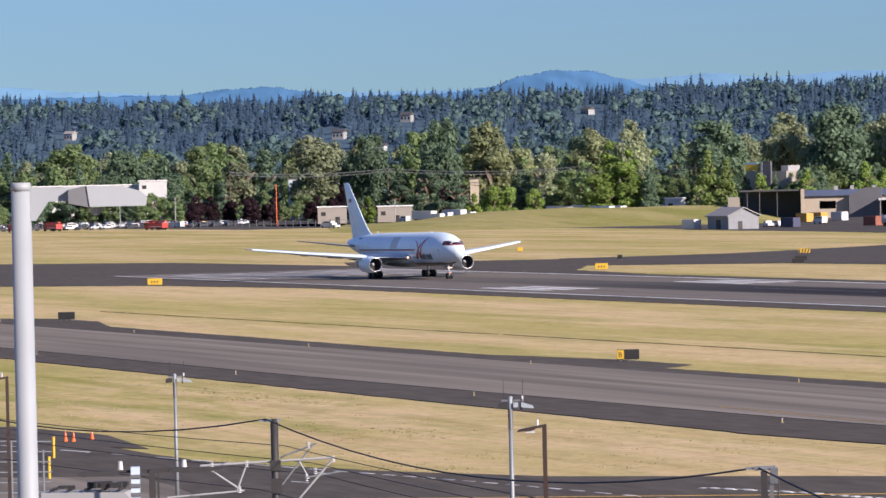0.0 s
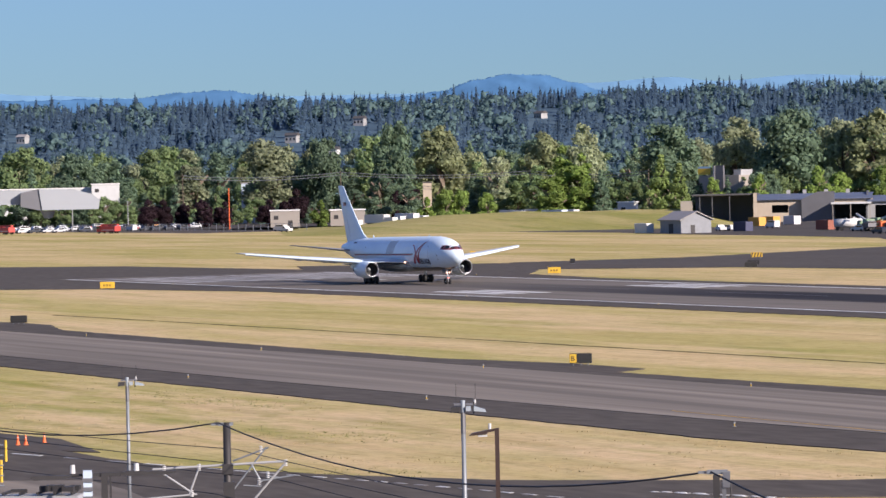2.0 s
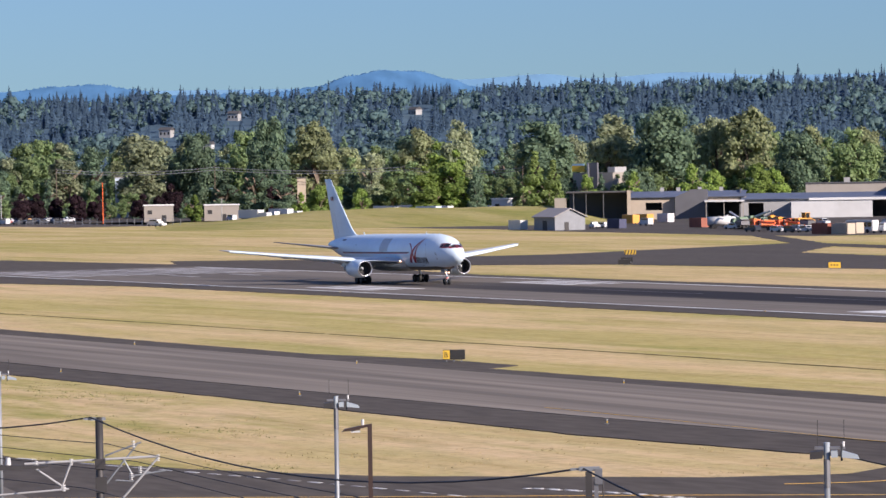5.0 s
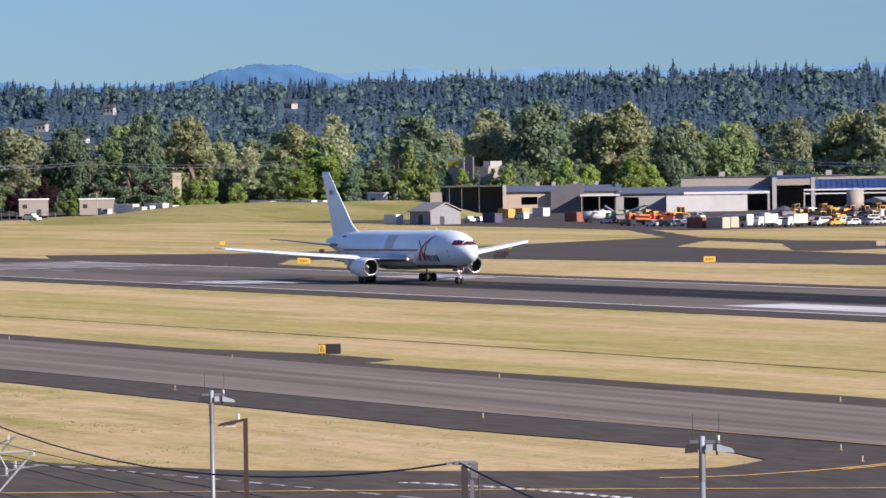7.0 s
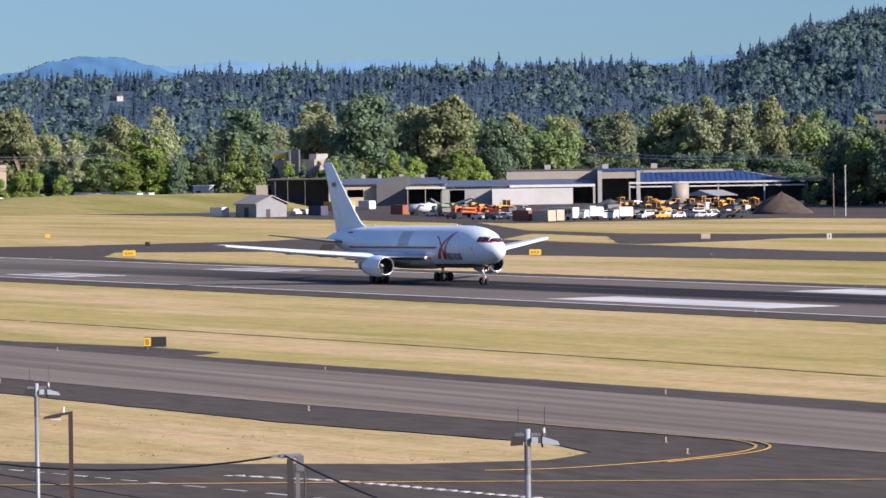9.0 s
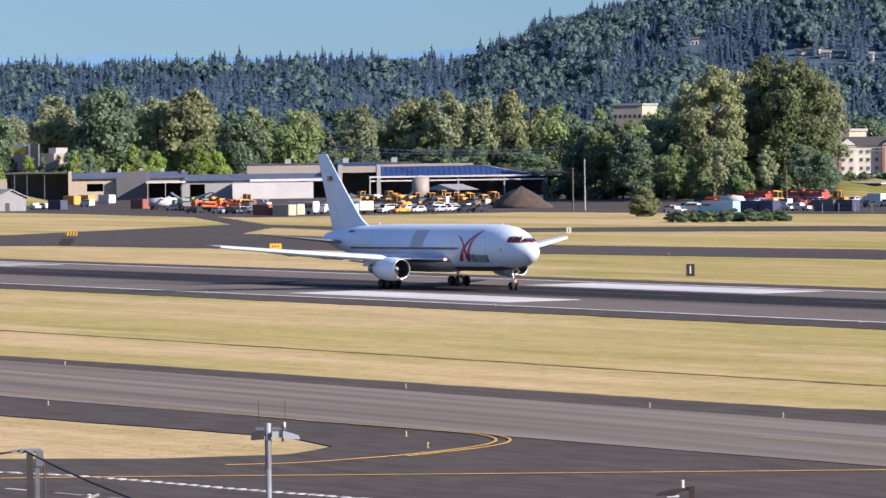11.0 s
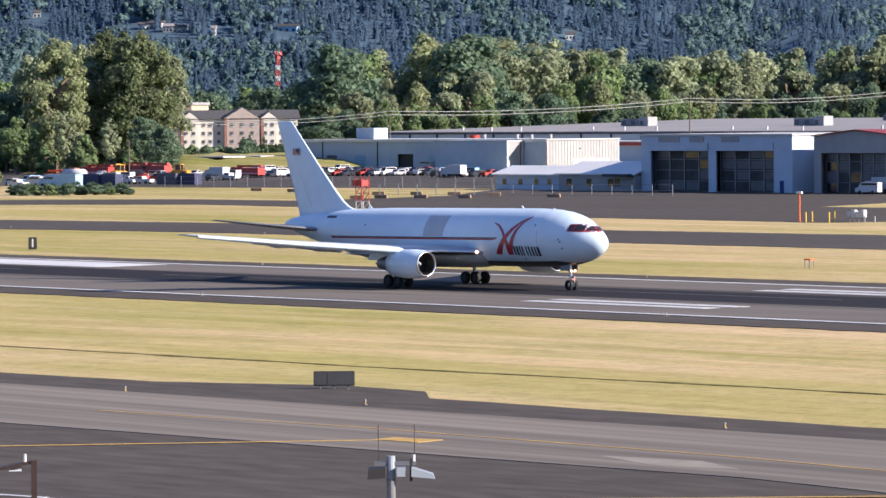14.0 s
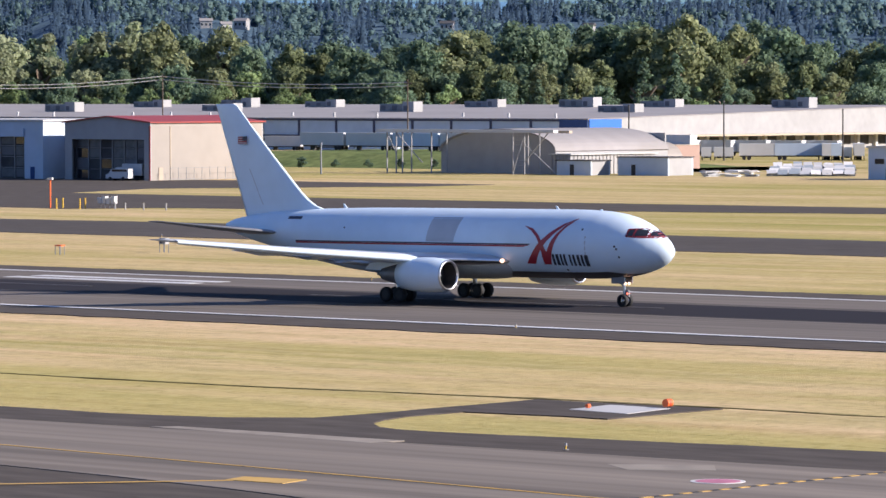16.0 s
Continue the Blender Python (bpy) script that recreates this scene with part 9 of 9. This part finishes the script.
tw = thing("radio_tower", "red and white lattice tower on the wooded hill", "tower", "", pose(*polar(-52.61, 2250), 0))
base = EYE[2] + 45 * 2250 / 8000
for k in range(5):
    bm = bmesh.new()
    z0, z1 = base + 2.7 * k, base + 2.7 * k + 2.7
    for sx, sy in ((-1, -1), (1, -1), (1, 1), (-1, 1)):
        tube(bm, (sx * 0.7, sy * 0.7, z0), (sx * 0.7, sy * 0.7, z1), 0.17, n=5)
    for q in (-1, 1):
        tube(bm, (-0.7, q * 0.7, z0), (0.7, q * 0.7, z1), 0.11, n=5)
        tube(bm, (q * 0.7, -0.7, z1), (q * 0.7, 0.7, z0), 0.11, n=5)
    part("tower_section", bm, WHITE if k % 2 else RED_PAINT, tw)
part("head", boxed(-0.95, 0.95, -0.95, 0.95, base + 13.5, base + 15.6), RED_PAINT, tw, "red cabin under the aerials")
part("platform", boxed(-1.9, 1.9, -1.9, 1.9, base + 15.6, base + 15.9), RED_PAINT, tw)
for k in range(8):
    qx, qy = 1.8 * math.cos(k * 0.785), 1.8 * math.sin(k * 0.785)
    part("aerial", boxed(qx - 0.28, qx + 0.28, qy - 0.28, qy + 0.28, base + 15.9, base + 17.5), RED_PAINT if k % 3 else CLAD, tw, "panel aerial on the platform")
part("footing", boxed(-0.5, 0.5, -0.5, 0.5, 0, base), DULL, tw)


# pale van roof with a rack of dark gear, parked below the camera by the tracks
van = thing("parked_van", "pale van roof with a rack of dark gear", "van", "", pose(548.5, -201.3, 0.07, 0, 0, 62))
part("body", side_body(bmesh.new(), [(-2.6, 0.35), (2.6, 0.35), (2.6, 1.1), (1.9, 1.25), (1.3, 1.95), (-2.6, 1.98)], 1.95), CLAD, van)
for k in range(5):
    part("rack_bar", boxed(-2.2 + 0.8 * k, -2.12 + 0.8 * k, -0.85, 0.85, 2.02, 2.14), DARK_STEEL, van)
gear = random.Random(5)
for k in range(9):
    x, y = gear.uniform(-2.2, 0.8), gear.uniform(-0.7, 0.5)
    part("roof_load", boxed(x, x + gear.uniform(0.3, 0.8), y, y + gear.uniform(0.2, 0.5), 2.14, 2.14 + gear.uniform(0.1, 0.3)), DARK_STEEL if k % 3 else BLACK, van, "dark gear tied on the rack")


# ---- single trees, hedges and bushes ----
def single_trees():
    rng = random.Random(17)
    # tall cottonwood clump beyond the storage yard
    for b, d, h, key, mat in ((-55.72, 1270, 33, "great_cottonwood", LEAF_GREY), (-55.42, 1250, 37, "great_cottonwood", LEAF_OLIVE), (-55.1, 1275, 36, "great_cottonwood", LEAF_GREY), (-54.72, 1280, 39, "great_cottonwood", LEAF_DEEP), (-54.35, 1262, 38.5, "great_cottonwood", LEAF_DEEP), (-54.05, 1285, 33, "great_cottonwood", LEAF_GREY),
                              (-56.05, 1262, 22, "oak", LEAF_DARK), (-55.9, 1230, 16, "cottonwood", LEAF), (-55.3, 1225, 17, "poplar", LEAF_GREY), (-54.75, 1220, 15, "poplar", LEAF_GREY), (-54.3, 1230, 15, "oak", LEAF_DARK), (-56.4, 1250, 17, "oak", LEAF_DARK), (-56.8, 1290, 20, "cottonwood", LEAF), (-57.0, 1300, 22, "oak", LEAF_DARK), (-55.05, 1215, 12, "shrub", LEAF), (-54.05, 1215, 12, "oak", LEAF_DARK), (-55.55, 1222, 9, "shrub", LEAF), (-54.5, 1215, 8, "shrub", LEAF)):
        plant(key, mat, b, d, h, rng.uniform(0.8, 0.95) if h > 25 else 1.1)
    plant("shrub", LEAF_OLIVE, -56.29, 985, 7.7, 1.45)
    # bright young trees
    for b, d, h, key in ((-67.48, 1620, 14, "young_maple"), (-67.28, 1622, 13.5, "young_maple"), (-66.95, 1625, 12.2, "young_maple"), (-67.72, 1660, 10.5, "young_maple"), (-69.07, 1600, 10.5, "young_maple"), (-63.5, 1625, 16.8, "young_maple"), (-64.1, 1625, 16, "young_maple"), (-62.75, 1640, 19.6, "young_maple"), (-62.5, 1645, 17.5, "young_maple"), (-61.95, 1640, 19.8, "young_maple"), (-61.7, 1645, 17.5, "young_maple"), (-56.18, 1330, 19, "maple")):
        plant(key, LEAF_LIGHT, b, d, h, 1.2 if key == "maple" else 1.0)
    for b in (-64.25, -64.05, -63.9, -63.72, -63.55, -63.4, -64.4):
        plant(*rng.choice((("cottonwood", LEAF), ("oak", LEAF_DARK), ("cedar", LEAF_DARK), ("poplar", LEAF))), b, 1632 + rng.uniform(-6, 6), rng.uniform(12.5, 15.5), 1.1)
    for k in range(13):
        plant(*rng.choice((("oak", LEAF_DARK), ("poplar", LEAF), ("cottonwood", LEAF))), -73.4 + 0.16 * k, 1715 + rng.uniform(-12, 12), rng.uniform(10, 13.2), 1.3)
    # purple plums by the car park
    for b in (-71.05, -70.8, -70.55, -70.3, -69.75, -69.5, -71.25):
        plant("plum_tree", LEAF_PLUM, b, 1660 + rng.uniform(-8, 8), rng.uniform(9.5, 12), 1.0)
    for b in (-69.35, -68.1, -67.9):
        plant("plum_tree", LEAF_PLUM, b, 1730, rng.uniform(13, 15), 1.0)
    # low hedge by the storage yard
    for k in range(30):
        b = -55.98 + 0.05 * k
        plant("shrub", rng.choice((LEAF_DARK, LEAF)), b, 918 + 10 * math.sin(k * 1.7), rng.uniform(1.7, 2.9), rng.uniform(1.4, 2.0))
    plant("shrub", LEAF_DARK, -52.32, 901, 2.3, 2.2)
    # bushes that close the foot of the great cottonwoods and the apartments
    for k in range(34):
        b = -57.6 + 3.7 * k / 34 + rng.uniform(-0.06, 0.06)
        key, mat = rng.choice((("shrub", LEAF_DARK), ("shrub", LEAF), ("young_maple", LEAF_LIGHT), ("shrub", LEAF_DARK), ("oak", LEAF_DARK), ("poplar", LEAF_GREY)))
        plant(key, mat, b, 1300 + rng.uniform(-25, 25), rng.uniform(4.5, 8.5), rng.uniform(1.1, 1.7))
    plant("young_maple", LEAF_LIGHT, -56.24, 1420, 20.3, 0.8)
    plant("poplar", LEAF_GREY, -54.86, 1290, 7.5, 1.3)
    plant("poplar", LEAF_GREY, -54.57, 1290, 8.0, 0.8)
    for k in range(26):
        plant("shrub", rng.choice((LEAF, LEAF_DARK)), -54.05 + 1.85 * k / 26 + rng.uniform(-0.04, 0.04), 1540 + rng.uniform(-8, 8), rng.uniform(4.6, 6.6), rng.uniform(1.2, 1.7))
    # shrubs at the foot of the belt and on the bank
    for k in range(60):
        b = -74.5 + 17.5 * k / 60 + rng.uniform(-0.1, 0.1)
        plant("shrub", rng.choice((LEAF, LEAF_DARK)), b, (1745 if b < -63.5 else 1660 if b < -60.3 else 1545) + rng.uniform(-20, 10), rng.uniform(5, 9), rng.uniform(1.1, 1.6))
    for k in range(26):
        b = -52.1 + 16.2 * k / 26 + rng.uniform(-0.2, 0.2)
        plant("shrub", rng.choice((LEAF, LEAF_DARK)), b, beyond(b) + 22 + rng.uniform(-8, 8), rng.uniform(6, 12), rng.uniform(1.0, 1.5))
    for k in range(14):
        plant("shrub", LEAF_DARK, -46.2 + 0.42 * k, 935 + rng.uniform(-4, 4), rng.uniform(1.6, 2.6), 1.6, z=1.0)
    for b in (-53.85, -53.5, -53.06, -52.98, -52.9, -52.8, -52.55, -52.4):
        plant("cedar" if b > -53 else "shrub", LEAF_DARK, b, 1525 + rng.uniform(-10, 10), rng.uniform(5.5, 9), 1.2)
    for src in [p for ps in PROTO.values() for p in ps]:
        if src.name not in USED:
            for o in (*src.children_recursive, src):
                bpy.data.objects.remove(o)



def on_grass(x, y):
    """Whether a spot lies outside the taxiway's asphalt and the service pad."""
    inside = False
    for (x0, y0), (x1, y1) in zip(TAXI_EDGE, TAXI_EDGE[1:] + TAXI_EDGE[:1]):
        if (y0 > y) != (y1 > y) and x < x0 + (x1 - x0) * (y - y0) / (y1 - y0):
            inside = not inside
    return not inside and not (595 < x < 612 and -92 < y < -78) and not (450 < x < 490 and y < -175)


def weeds():
    """Ragged tufts of weeds and long grass on the nearer verges, in drifts."""
    rng = random.Random(31)
    for name, label, mat, seed, n, bare in (("green_weeds", "green weeds in drifts on the dry verge", WEED_GREEN, 3.0, 200, 0.36), ("dry_tufts", "dry straw-coloured grass tufts on the verge", WEED_STRAW, 8.0, 300, 0.0)):
        verts, faces = [], []
        while n:
            x, y = rng.uniform(380, 560), rng.uniform(-186, -143)
            if noise.noise(Vector((x * 0.05, y * 0.09, seed))) < bare or not on_grass(x, y):
                continue
            n -= 1
            h = rng.uniform(0.04, 0.09)
            for _ in range(7):
                a, lean, w = rng.uniform(0, 6.28), rng.uniform(0.05, 0.35), rng.uniform(0.02, 0.06)
                ox, oy = rng.gauss(0, 0.28), rng.gauss(0, 0.28)
                k = len(verts)
                ca, sa = math.cos(a), math.sin(a)
                verts += [(x + ox - sa * w, y + oy + ca * w, -0.02), (x + ox + sa * w, y + oy - ca * w, -0.02), (x + ox + ca * lean * h, y + oy + sa * lean * h, h * rng.uniform(0.6, 1.2))]
                faces.append((k, k + 1, k + 2))
        me = bpy.data.meshes.new(name)
        me.from_pydata(verts, [], faces)
        me.materials.append(mat)
        tagged(new(name, me), label, "grass", kind="stuff")


WEED_GREEN = leaves("weed_leaves", (0.30, 0.29, 0.12), (0.34, 0.31, 0.14), 0.3, 0.0)
WEED_STRAW = leaves("dry_grass_blades", (0.50, 0.395, 0.20), (0.44, 0.35, 0.17), 0.15, 0.0)
weeds()
single_trees()

motions()
